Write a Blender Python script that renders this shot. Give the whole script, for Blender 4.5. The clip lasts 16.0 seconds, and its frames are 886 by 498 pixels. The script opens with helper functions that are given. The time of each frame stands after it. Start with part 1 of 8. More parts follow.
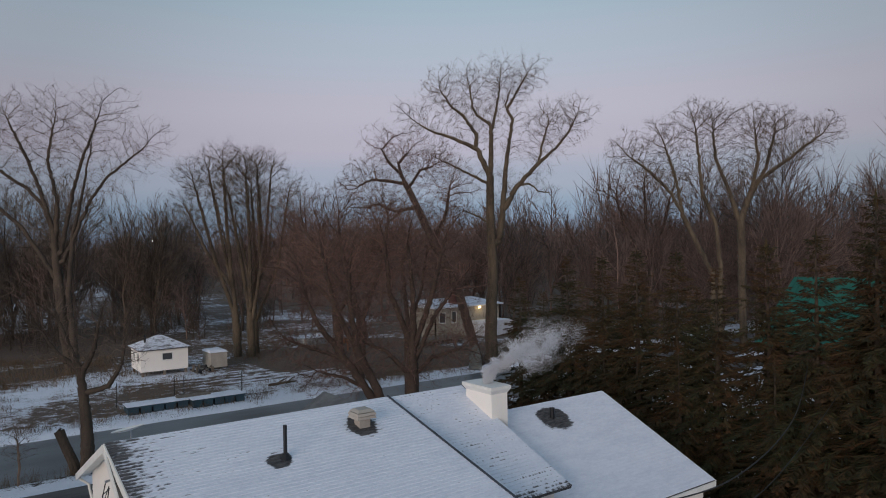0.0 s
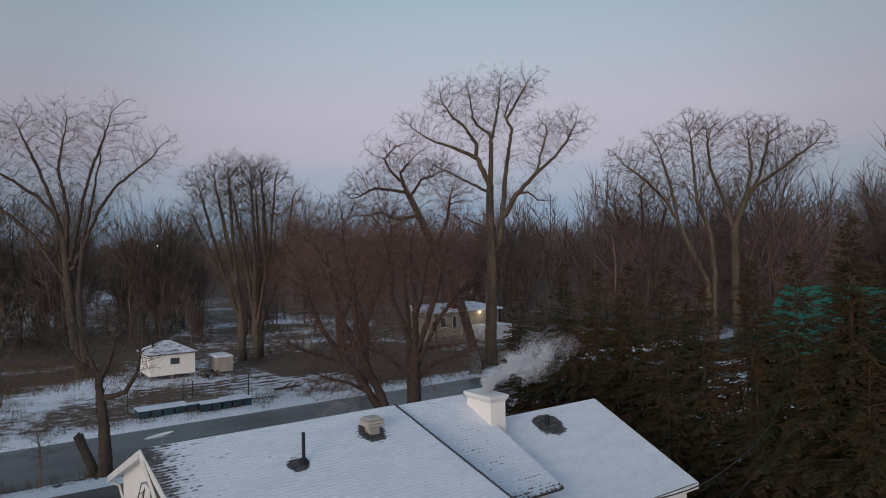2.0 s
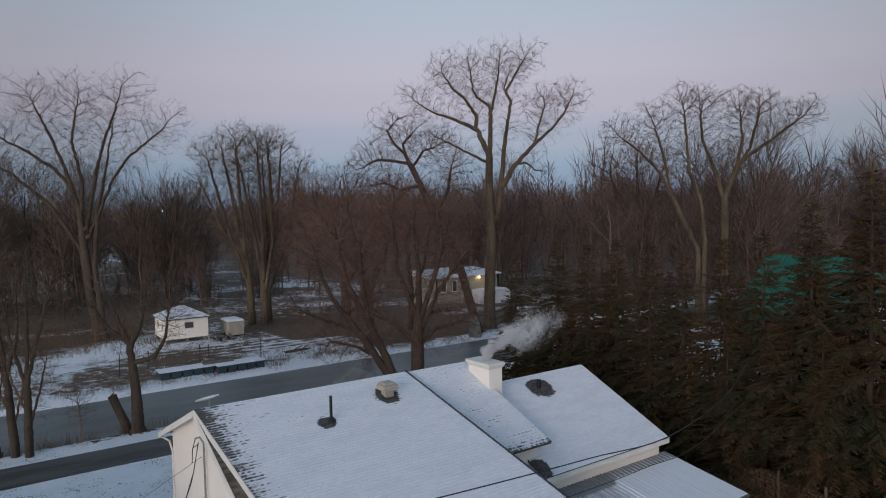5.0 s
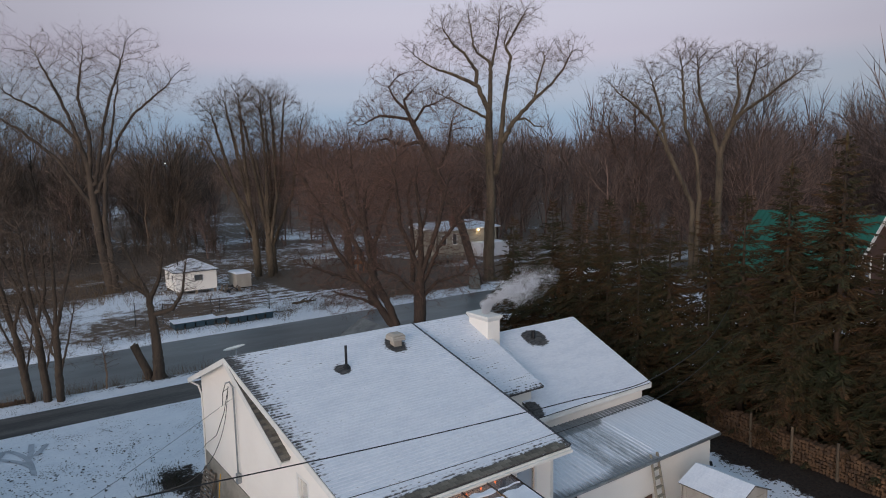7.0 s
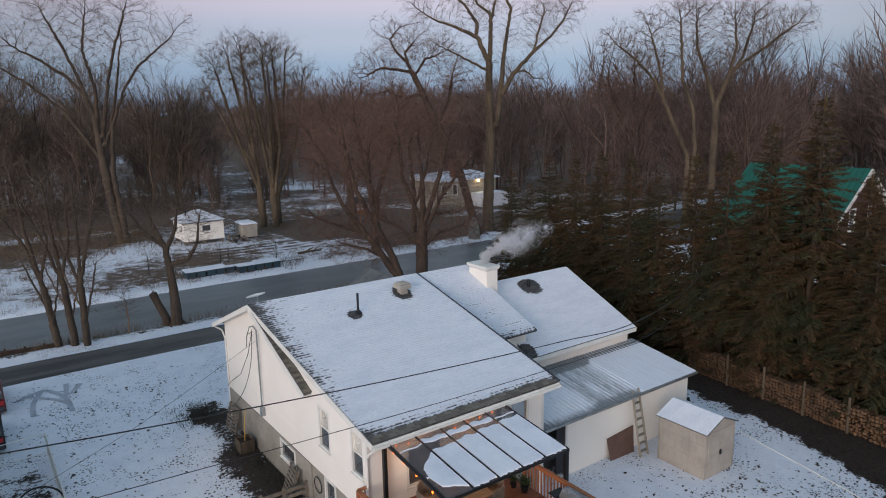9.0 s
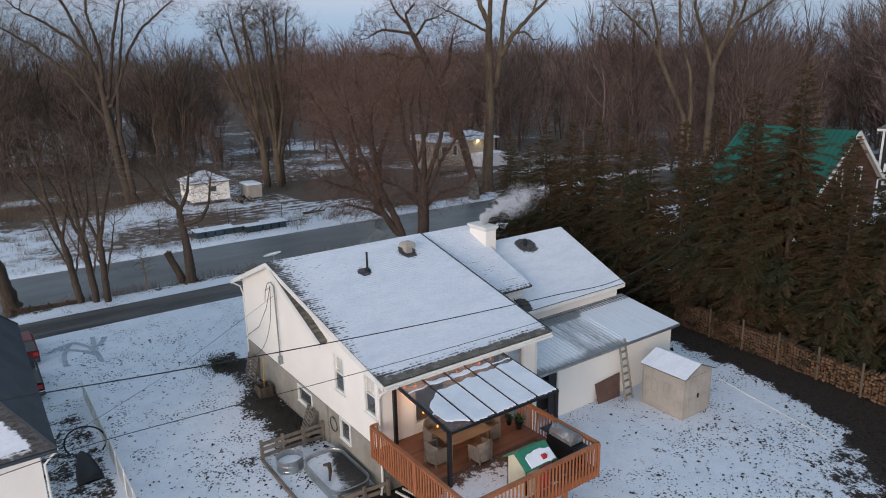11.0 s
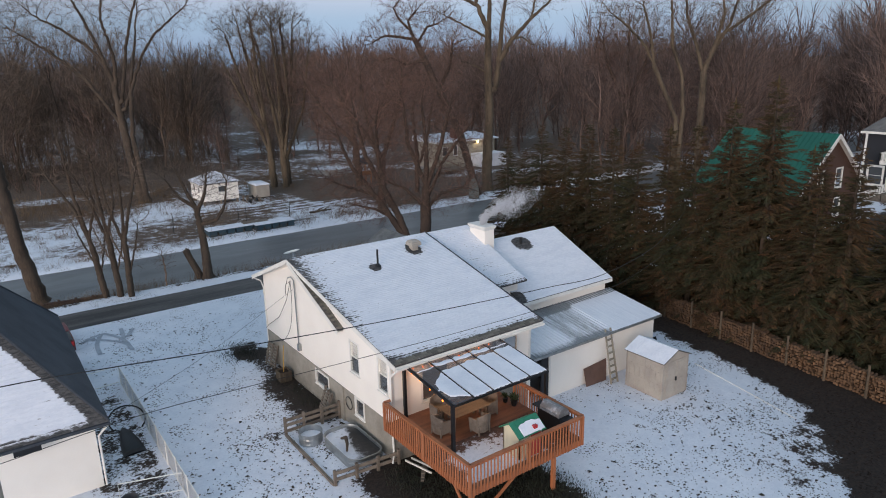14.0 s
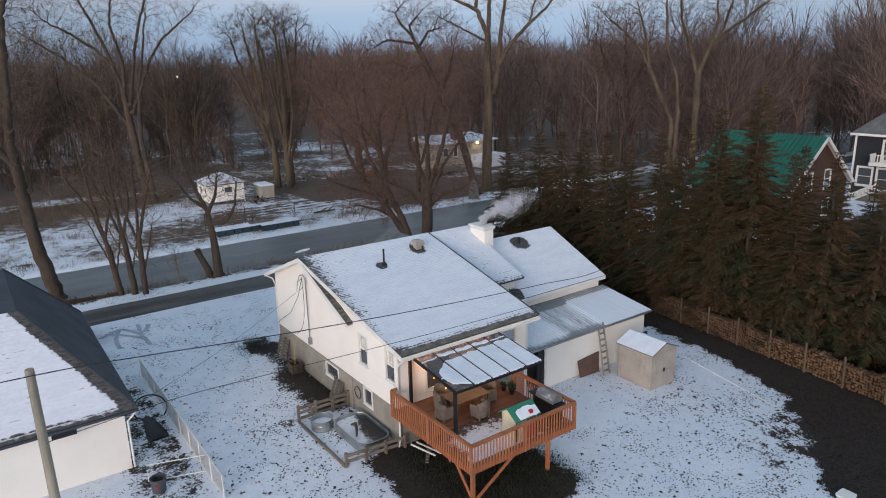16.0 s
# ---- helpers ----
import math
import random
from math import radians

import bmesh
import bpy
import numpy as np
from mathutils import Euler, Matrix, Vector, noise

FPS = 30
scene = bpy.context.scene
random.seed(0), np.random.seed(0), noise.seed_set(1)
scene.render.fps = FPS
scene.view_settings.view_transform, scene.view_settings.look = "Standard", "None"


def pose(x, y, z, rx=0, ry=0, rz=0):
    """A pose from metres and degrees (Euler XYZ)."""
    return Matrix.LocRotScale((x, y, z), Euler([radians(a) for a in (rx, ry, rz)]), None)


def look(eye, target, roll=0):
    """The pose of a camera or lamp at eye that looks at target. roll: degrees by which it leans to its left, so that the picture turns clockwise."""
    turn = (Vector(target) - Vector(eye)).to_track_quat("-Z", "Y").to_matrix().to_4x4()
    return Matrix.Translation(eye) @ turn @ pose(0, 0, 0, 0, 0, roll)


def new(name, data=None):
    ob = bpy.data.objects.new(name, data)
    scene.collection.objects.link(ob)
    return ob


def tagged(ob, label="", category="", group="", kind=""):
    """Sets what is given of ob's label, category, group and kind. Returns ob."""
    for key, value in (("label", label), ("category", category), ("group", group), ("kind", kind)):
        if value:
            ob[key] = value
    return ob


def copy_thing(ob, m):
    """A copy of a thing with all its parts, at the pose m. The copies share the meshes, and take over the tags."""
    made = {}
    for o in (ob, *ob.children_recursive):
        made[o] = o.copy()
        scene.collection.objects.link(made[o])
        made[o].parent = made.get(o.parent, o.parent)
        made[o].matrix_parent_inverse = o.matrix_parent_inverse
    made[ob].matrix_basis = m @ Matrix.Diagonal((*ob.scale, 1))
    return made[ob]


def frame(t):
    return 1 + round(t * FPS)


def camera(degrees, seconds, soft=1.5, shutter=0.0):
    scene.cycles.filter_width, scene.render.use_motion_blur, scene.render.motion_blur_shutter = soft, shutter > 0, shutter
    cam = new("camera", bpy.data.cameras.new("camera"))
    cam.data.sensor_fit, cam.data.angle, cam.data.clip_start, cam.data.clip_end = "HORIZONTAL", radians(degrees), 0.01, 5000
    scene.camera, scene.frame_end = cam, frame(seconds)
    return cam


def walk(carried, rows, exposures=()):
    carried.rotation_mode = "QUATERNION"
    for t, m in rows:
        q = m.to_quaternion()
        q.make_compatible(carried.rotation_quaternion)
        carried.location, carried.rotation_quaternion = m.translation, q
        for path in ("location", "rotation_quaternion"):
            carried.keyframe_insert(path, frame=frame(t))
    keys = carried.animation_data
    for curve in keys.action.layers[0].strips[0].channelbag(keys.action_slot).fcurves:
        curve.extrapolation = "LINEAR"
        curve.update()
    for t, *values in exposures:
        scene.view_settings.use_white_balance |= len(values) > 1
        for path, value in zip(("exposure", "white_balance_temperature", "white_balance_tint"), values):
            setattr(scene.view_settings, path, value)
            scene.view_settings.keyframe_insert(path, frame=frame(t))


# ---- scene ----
cam = camera(66.0, 16.0, soft=1.0)
METRES, EYE, TILT, LEAN, TURN = 18.0, 11.6, 0.0, 0.0, -35.4
ROWS = [
    (0.0, 0.0, 0.0, 0.0, 0.0, 0.01, 1.16),
    (0.5, -0.0015, -0.0228, 0.0085, -0.0, 0.06, 1.16),
    (1.0, -0.0025, -0.0474, 0.0175, -0.01, 0.11, 1.15),
    (1.5, -0.0037, -0.0736, 0.0264, -0.01, 0.13, 1.16),
    (2.0, -0.005, -0.1017, 0.0355, -0.0, 0.14, 1.14),
    (2.5, -0.0063, -0.1308, 0.0453, -0.01, 0.15, 1.15),
    (3.0, -0.0079, -0.1605, 0.055, -0.01, 0.14, 1.14),
    (3.5, -0.0092, -0.1907, 0.0642, -0.02, 0.04, 1.14),
    (4.0, -0.0116, -0.2204, 0.0742, -0.04, -0.91, 1.13),
    (6.5, -0.0226, -0.3743, 0.1209, -0.13, -6.3, 1.16),
    (7.0, -0.0242, -0.4064, 0.1301, -0.13, -7.37, 1.15),
    (7.5, -0.0253, -0.4386, 0.1393, -0.13, -8.46, 1.16),
    (8.0, -0.0279, -0.4711, 0.1492, -0.16, -9.53, 1.17),
    (8.5, -0.029, -0.5037, 0.1567, -0.16, -10.59, 1.18),
    (9.0, -0.0309, -0.5364, 0.1658, -0.17, -11.7, 1.17),
    (11.5, -0.039, -0.6924, 0.2084, -0.23, -15.36, 1.27),
    (12.0, -0.0403, -0.7233, 0.2168, -0.23, -15.35, 1.28),
    (12.5, -0.0415, -0.7536, 0.2251, -0.24, -15.35, 1.28),
    (13.0, -0.0429, -0.7829, 0.2334, -0.24, -15.37, 1.3),
    (13.5, -0.0446, -0.8116, 0.2416, -0.24, -15.36, 1.31),
    (14.0, -0.0461, -0.8402, 0.2496, -0.25, -15.37, 1.3),
    (14.5, -0.048, -0.8692, 0.2577, -0.25, -15.39, 1.32),
    (15.0, -0.0496, -0.8984, 0.2659, -0.26, -15.4, 1.33),
    (15.5, -0.0512, -0.9278, 0.2741, -0.27, -15.43, 1.35),
    (16.0, -0.0531, -0.9574, 0.2823, -0.28, -15.44, 1.35),
]
walk(cam, [(t, pose(0, 0, EYE, TILT, LEAN, TURN) @ pose(METRES * x, METRES * y, METRES * z, 90 + pitch, roll, yaw)) for t, x, y, z, yaw, pitch, roll in ROWS],
     exposures=((0, -0.21), (4, -0.21), (6.5, -0.02), (9.0, 0.2), (11.5, 0.38), (16.0, 0.4)))

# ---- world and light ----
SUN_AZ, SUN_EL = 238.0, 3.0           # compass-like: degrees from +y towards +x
world = bpy.data.worlds.new("dusk")
scene.world = world
world.use_nodes = True
wn = world.node_tree
wn.nodes.clear()


def wnode(kind, **kw):
    n = wn.nodes.new(kind)
    for k, v in kw.items():
        n.inputs[k].default_value = v
    return n


w_out = wnode("ShaderNodeOutputWorld")
w_bg = wnode("ShaderNodeBackground")
w_bg.inputs["Strength"].default_value = 1.0
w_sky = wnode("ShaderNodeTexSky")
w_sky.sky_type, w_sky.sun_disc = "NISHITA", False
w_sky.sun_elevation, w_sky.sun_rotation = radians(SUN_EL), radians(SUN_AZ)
w_tc = wnode("ShaderNodeTexCoord")
w_sep = wnode("ShaderNodeSeparateXYZ")
w_ramp = wnode("ShaderNodeValToRGB")
w_ramp.color_ramp.interpolation = "EASE"
stops = [(0.00, (0.140, 0.235, 0.370)), (0.05, (0.165, 0.260, 0.400)), (0.10, (0.260, 0.300, 0.415)), (0.15, (0.365, 0.340, 0.440)),
         (0.20, (0.395, 0.375, 0.465)), (0.28, (0.355, 0.400, 0.485)), (0.36, (0.305, 0.400, 0.480)), (0.62, (0.20, 0.31, 0.42)), (1.0, (0.16, 0.27, 0.40))]
el = w_ramp.color_ramp.elements
el[0].position, el[0].color = stops[0][0], (*stops[0][1], 1)
el[1].position, el[1].color = stops[-1][0], (*stops[-1][1], 1)
for p, c in stops[1:-1]:
    e = el.new(p)
    e.color = (*c, 1)
# the glow of the set sun, low in the south-west
w_dot = wnode("ShaderNodeVectorMath")
w_dot.operation = "DOT_PRODUCT"
sx, sy = math.sin(radians(SUN_AZ)), math.cos(radians(SUN_AZ))
w_dot.inputs[1].default_value = (sx, sy, 0.12)
w_glow = wnode("ShaderNodeMapRange")
w_glow.inputs["From Min"].default_value, w_glow.inputs["From Max"].default_value = -0.1, 1.0
w_warm = wnode("ShaderNodeMix")
w_warm.data_type, w_warm.blend_type = "RGBA", "ADD"
w_warm.inputs["B"].default_value = (0.26, 0.22, 0.20, 1)
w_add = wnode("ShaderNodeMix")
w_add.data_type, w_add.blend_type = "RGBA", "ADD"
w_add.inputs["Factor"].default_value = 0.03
L = wn.links.new
L(w_tc.outputs["Generated"], w_sep.inputs[0])
L(w_sep.outputs["Z"], w_ramp.inputs[0])
L(w_tc.outputs["Generated"], w_dot.inputs[0])
L(w_dot.outputs["Value"], w_glow.inputs["Value"])
L(w_glow.outputs[0], w_warm.inputs["Factor"])
# a little darker towards the north
w_east = wnode("ShaderNodeVectorMath")
w_east.operation = "DOT_PRODUCT"
w_east.inputs[1].default_value = (math.sin(radians(38)), math.cos(radians(38)), 0)
w_side = wnode("ShaderNodeMapRange")
w_side.interpolation_type = "SMOOTHSTEP"
w_side.inputs["From Min"].default_value, w_side.inputs["From Max"].default_value = 0.80, 1.0
w_side.inputs["To Min"].default_value, w_side.inputs["To Max"].default_value = 0.92, 1.30
w_mul = wnode("ShaderNodeVectorMath")
w_mul.operation = "SCALE"
L(w_tc.outputs["Generated"], w_east.inputs[0])
L(w_east.outputs["Value"], w_side.inputs["Value"])
L(w_ramp.outputs[0], w_mul.inputs[0])
L(w_side.outputs[0], w_mul.inputs["Scale"])
L(w_mul.outputs[0], w_warm.inputs["A"])
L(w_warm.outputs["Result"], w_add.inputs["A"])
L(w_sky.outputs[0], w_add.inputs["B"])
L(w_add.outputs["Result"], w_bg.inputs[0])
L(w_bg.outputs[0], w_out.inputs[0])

sun_data = bpy.data.lights.new("sun", "SUN")
sun_data.energy, sun_data.angle, sun_data.color = 1.6, radians(30), (1.0, 0.86, 0.785)
sun = new("sun", sun_data)
sun.matrix_world = look((-60, -60, 40), (-60 - sx * 10, -60 - sy * 10, 40 - 10 * math.tan(radians(8.5))))

# ---- materials ----


def nodes_of(name):
    m = bpy.data.materials.new(name)
    m.use_nodes = True
    nt = m.node_tree
    b = nt.nodes["Principled BSDF"]
    return m, nt, b


def noise_node(nt, coord, scale, detail=4.0, rough=0.6, stretch=None):
    n = nt.nodes.new("ShaderNodeTexNoise")
    n.inputs["Scale"].default_value, n.inputs["Detail"].default_value, n.inputs["Roughness"].default_value = scale, detail, rough
    if stretch:
        mp = nt.nodes.new("ShaderNodeMapping")
        mp.inputs["Scale"].default_value = stretch
        nt.links.new(coord, mp.inputs["Vector"])
        coord = mp.outputs[0]
    nt.links.new(coord, n.inputs["Vector"])
    return n.outputs[0]


def mixc(nt, fac, a, b):
    m = nt.nodes.new("ShaderNodeMix")
    m.data_type = "RGBA"
    for sock, v in ((m.inputs["Factor"], fac), (m.inputs["A"], a), (m.inputs["B"], b)):
        if isinstance(v, (int, float)):
            sock.default_value = v
        elif isinstance(v, tuple):
            sock.default_value = (*v, 1)
        else:
            nt.links.new(v, sock)
    return m.outputs["Result"]


def ramp(nt, v, lo, hi):
    n = nt.nodes.new("ShaderNodeMapRange")
    n.interpolation_type = "SMOOTHSTEP"
    n.inputs["From Min"].default_value, n.inputs["From Max"].default_value = lo, hi
    nt.links.new(v, n.inputs["Value"])
    return n.outputs[0]


def math_node(nt, op, a, b):
    n = nt.nodes.new("ShaderNodeMath")
    n.operation = op
    for s, v in ((n.inputs[0], a), (n.inputs[1], b)):
        if isinstance(v, (int, float)):
            s.default_value = v
        else:
            nt.links.new(v, s)
    return n.outputs[0]


def bump(nt, b, height, strength=0.3, dist=0.02):
    n = nt.nodes.new("ShaderNodeBump")
    n.inputs["Strength"].default_value, n.inputs["Distance"].default_value = strength, dist
    nt.links.new(height, n.inputs["Height"])
    nt.links.new(n.outputs[0], b.inputs["Normal"])


def coords(nt, kind="Object"):
    return nt.nodes.new("ShaderNodeTexCoord").outputs[kind]


def plain(name, c1, c2=None, rough=0.7, metal=0.0, scale=1.5, fine=30.0, bump_s=0.25, stretch=None, vary=0.0, each=0.0):
    """A surface of two close colours at a broad and a fine scale, with a fine relief."""
    m, nt, b = nodes_of(name)
    c2 = c2 or tuple(v * 0.72 for v in c1)
    co = coords(nt)
    broad = noise_node(nt, co, scale, 3, 0.6, stretch)
    grain = noise_node(nt, co, fine, 3, 0.7, stretch)
    f = ramp(nt, math_node(nt, "ADD", math_node(nt, "MULTIPLY", broad, 0.65), math_node(nt, "MULTIPLY", grain, 0.35)), 0.36, 0.66)
    col = mixc(nt, f, c1, c2)
    if vary or each:
        rnd = nt.nodes.new("ShaderNodeObjectInfo").outputs["Random"] if vary else nt.nodes.new("ShaderNodeNewGeometry").outputs["Random Per Island"]
        vary = vary or each
        hs = nt.nodes.new("ShaderNodeHueSaturation")
        nt.links.new(col, hs.inputs["Color"])
        nt.links.new(math_node(nt, "ADD", math_node(nt, "MULTIPLY", rnd, vary), 1 - vary / 2), hs.inputs["Value"])
        col = hs.outputs[0]
    nt.links.new(col, b.inputs["Base Color"])
    b.inputs["Roughness"].default_value, b.inputs["Metallic"].default_value = rough, metal
    bump(nt, b, grain, bump_s, 0.01)
    return m


SNOW, SNOW2 = (0.795, 0.815, 0.875), (0.68, 0.71, 0.785)


def snowy(name, under1, under2, amp=1.0, nscale=2.0, fine=9.0, sharp=0.22, stretch=None, leaf=0.0, bump_s=0.5, rough_under=0.85, world_space=True, meadow=None):
    """Snow lying on another surface; the point attribute "snow" says how much (0 to 1)."""
    m, nt, b = nodes_of(name)
    co = nt.nodes.new("ShaderNodeNewGeometry").outputs["Position"] if world_space else coords(nt)
    at = nt.nodes.new("ShaderNodeAttribute")
    at.attribute_name = "snow"
    n1 = noise_node(nt, co, nscale, 5, 0.65, stretch)
    n2 = noise_node(nt, co, fine, 4, 0.7, stretch)
    n3 = noise_node(nt, co, 0.11, 5, 0.65)
    n = math_node(nt, "ADD", math_node(nt, "MULTIPLY", n1, 0.38), math_node(nt, "ADD", math_node(nt, "MULTIPLY", n2, 0.34), math_node(nt, "MULTIPLY", n3, 0.28)))
    v = math_node(nt, "ADD", math_node(nt, "MULTIPLY", math_node(nt, "SUBTRACT", n, 0.5), amp * 2.6), at.outputs["Fac"])
    fac = ramp(nt, v, 0.5 - sharp, 0.5 + sharp)
    under = mixc(nt, ramp(nt, n2, 0.38, 0.62), under1, under2)
    if meadow:                                       # dead grass beyond the canal, soil and turf before it
        sep = nt.nodes.new("ShaderNodeSeparateXYZ")
        nt.links.new(co, sep.inputs[0])
        grass = mixc(nt, ramp(nt, n2, 0.36, 0.64), *meadow)
        under = mixc(nt, ramp(nt, math_node(nt, "MULTIPLY", sep.outputs["Y"], 0.01), 0.55, 0.60), under, grass)
    snow = mixc(nt, ramp(nt, math_node(nt, "ADD", math_node(nt, "MULTIPLY", n1, 0.5), math_node(nt, "MULTIPLY", n2, 0.5)), 0.38, 0.66), SNOW, SNOW2)
    if leaf:
        vo = nt.nodes.new("ShaderNodeTexVoronoi")
        vo.inputs["Scale"].default_value = 8.0
        nt.links.new(co, vo.inputs["Vector"])
        n4 = noise_node(nt, co, 0.45, 3, 0.6)
        lim = math_node(nt, "MULTIPLY", ramp(nt, n4, 0.32, 0.66), leaf)
        n5 = noise_node(nt, co, 26.0, 3, 0.7)
        f2 = ramp(nt, math_node(nt, "SUBTRACT", math_node(nt, "ADD", vo.outputs["Distance"], math_node(nt, "ADD", math_node(nt, "MULTIPLY", n2, 0.5), math_node(nt, "MULTIPLY", n5, 0.5))), math_node(nt, "ADD", lim, 0.33)), -0.04, 0.06)
        snow = mixc(nt, f2, (0.055, 0.045, 0.04), snow)
    nt.links.new(mixc(nt, fac, under, snow), b.inputs["Base Color"])
    b.inputs["Roughness"].default_value = rough_under
    bump(nt, b, math_node(nt, "ADD", n2, math_node(nt, "MULTIPLY", fac, 0.6)), bump_s, 0.03)
    return m


M = {}
M["ground"] = snowy("snowy_ground", (0.038, 0.023, 0.0155), (0.012, 0.008, 0.006), amp=1.35, nscale=1.1, fine=7.0, sharp=0.10, leaf=0.50, meadow=((0.150, 0.098, 0.066), (0.050, 0.034, 0.026)))
M["shingle"] = snowy("snowy_shingles", (0.105, 0.100, 0.098), (0.040, 0.039, 0.041), amp=1.0, nscale=1.6, fine=9.0, sharp=0.15, stretch=(0.45, 1.3, 1.3))
M["tin"] = snowy("snowy_tin", (0.25, 0.27, 0.29), (0.17, 0.19, 0.21), amp=0.8, bump_s=0.15, nscale=1.2, fine=6.0, stretch=(6.0, 0.5, 0.5), rough_under=0.5)
M["slate"] = plain("dark_shingles", (0.052, 0.060, 0.076), (0.030, 0.036, 0.046), rough=0.8, fine=14, scale=0.7)
M["old_shingle"] = plain("bare_shingles", (0.13, 0.125, 0.115), (0.075, 0.072, 0.068), rough=0.9, fine=10, scale=2.5)
M["siding"] = plain("white_vinyl", (0.90, 0.862, 0.80), (0.85, 0.81, 0.75), rough=0.55, scale=0.5, fine=25, bump_s=0.05)
M["trim"] = plain("white_trim", (0.80, 0.79, 0.75), (0.70, 0.69, 0.65), rough=0.5, fine=20, bump_s=0.05)
M["concrete"] = plain("foundation_concrete", (0.33, 0.31, 0.27), (0.22, 0.205, 0.175), rough=0.95, scale=0.9, fine=14, bump_s=0.4)
M["cedar"] = plain("stained_cedar", (0.42, 0.155, 0.065), (0.30, 0.105, 0.045), rough=0.6, scale=2, fine=30, stretch=(1, 1, 0.2), vary=0.25)
M["deck"] = plain("deck_board_stain", (0.26, 0.11, 0.06), (0.17, 0.07, 0.04), rough=0.55, scale=3, fine=30, stretch=(0.2, 1, 1), vary=0.3)
M["black_metal"] = plain("dark_aluminium", (0.018, 0.020, 0.024), (0.012, 0.013, 0.015), rough=0.45, metal=0.3, bump_s=0.05)
M["resin"] = plain("beige_resin", (0.42, 0.385, 0.335), (0.33, 0.30, 0.265), rough=0.7, scale=1.0, fine=18, bump_s=0.1)
M["asphalt"] = plain("wet_asphalt", (0.125, 0.115, 0.110), (0.034, 0.033, 0.034), rough=0.7, scale=0.9, fine=20, stretch=(0.12, 1, 1))
M["bark"] = plain("grey_bark", (0.085, 0.062, 0.045), (0.040, 0.030, 0.023), rough=0.95, scale=1.2, fine=9, stretch=(1, 1, 0.25), bump_s=0.9)
M["bark_light"] = plain("tan_bark", (0.135, 0.102, 0.068), (0.05, 0.038, 0.028), rough=0.95, scale=1.0, fine=9, stretch=(1, 1, 0.25), bump_s=0.9)
M["bark_red"] = plain("reddish_bark", (0.080, 0.054, 0.041), (0.042, 0.029, 0.023), rough=0.95, scale=1.2, fine=9, stretch=(1, 1, 0.25), bump_s=0.9)
M["fine_twig"] = plain("fine_grey_twigs", (0.150, 0.108, 0.080), (0.075, 0.055, 0.043), rough=0.95, scale=0.4, fine=4, bump_s=0.1, each=1.3)
M["red_twig"] = plain("fine_reddish_twigs", (0.170, 0.100, 0.074), (0.100, 0.058, 0.045), rough=0.95, scale=0.4, fine=4, bump_s=0.1, each=1.3)
M["twig"] = plain("far_twigs", (0.178, 0.120, 0.100), (0.088, 0.060, 0.051), rough=0.95, scale=0.05, fine=1.0, bump_s=0.1, each=1.3)
M["turf"] = plain("dark_winter_turf", (0.042, 0.047, 0.030), (0.022, 0.025, 0.017), rough=0.95, scale=0.8, fine=8)
M["needle"] = plain("spruce_needles", (0.026, 0.034, 0.013), (0.082, 0.038, 0.015), rough=0.95, scale=0.35, fine=3.0, bump_s=0.2, each=0.9)
M["grey_wood"] = plain("weathered_wood", (0.21, 0.175, 0.14), (0.12, 0.098, 0.08), rough=0.9, scale=3, fine=30, vary=0.3)
M["pole_wood"] = plain("bleached_pole_wood", (0.34, 0.31, 0.25), (0.20, 0.18, 0.145), rough=0.9, scale=2, fine=24, stretch=(1, 1, 0.15))
M["log_end"] = plain("split_firewood", (0.17, 0.096, 0.050), (0.055, 0.032, 0.020), rough=0.9, scale=4, fine=25, vary=0.6)
# near-black: the dimness of unlit rooms is put into the colour
M["dark_room"] = plain("room_shade_dark", (0.05, 0.05, 0.052), (0.03, 0.03, 0.032), rough=0.9)


def glass_mat(name, tint, rough=0.05):
    m, nt, b = nodes_of(name)
    b.inputs["Base Color"].default_value = (*tint, 1)
    b.inputs["Roughness"].default_value = rough
    b.inputs["Transmission Weight"].default_value = 0.35
    return m


M["clear_glass"] = glass_mat("clear_window_glass", (0.85, 0.87, 0.88), 0.02)
M["clear_glass"].node_tree.nodes["Principled BSDF"].inputs["Transmission Weight"].default_value = 1.0
M["blind"] = plain("window_blind", (0.62, 0.60, 0.55), (0.52, 0.50, 0.46), rough=0.8, scale=2, fine=20)
M["glass"] = glass_mat("window_glass", (0.10, 0.11, 0.12))

# ---- builders ----
ORIGIN = {}


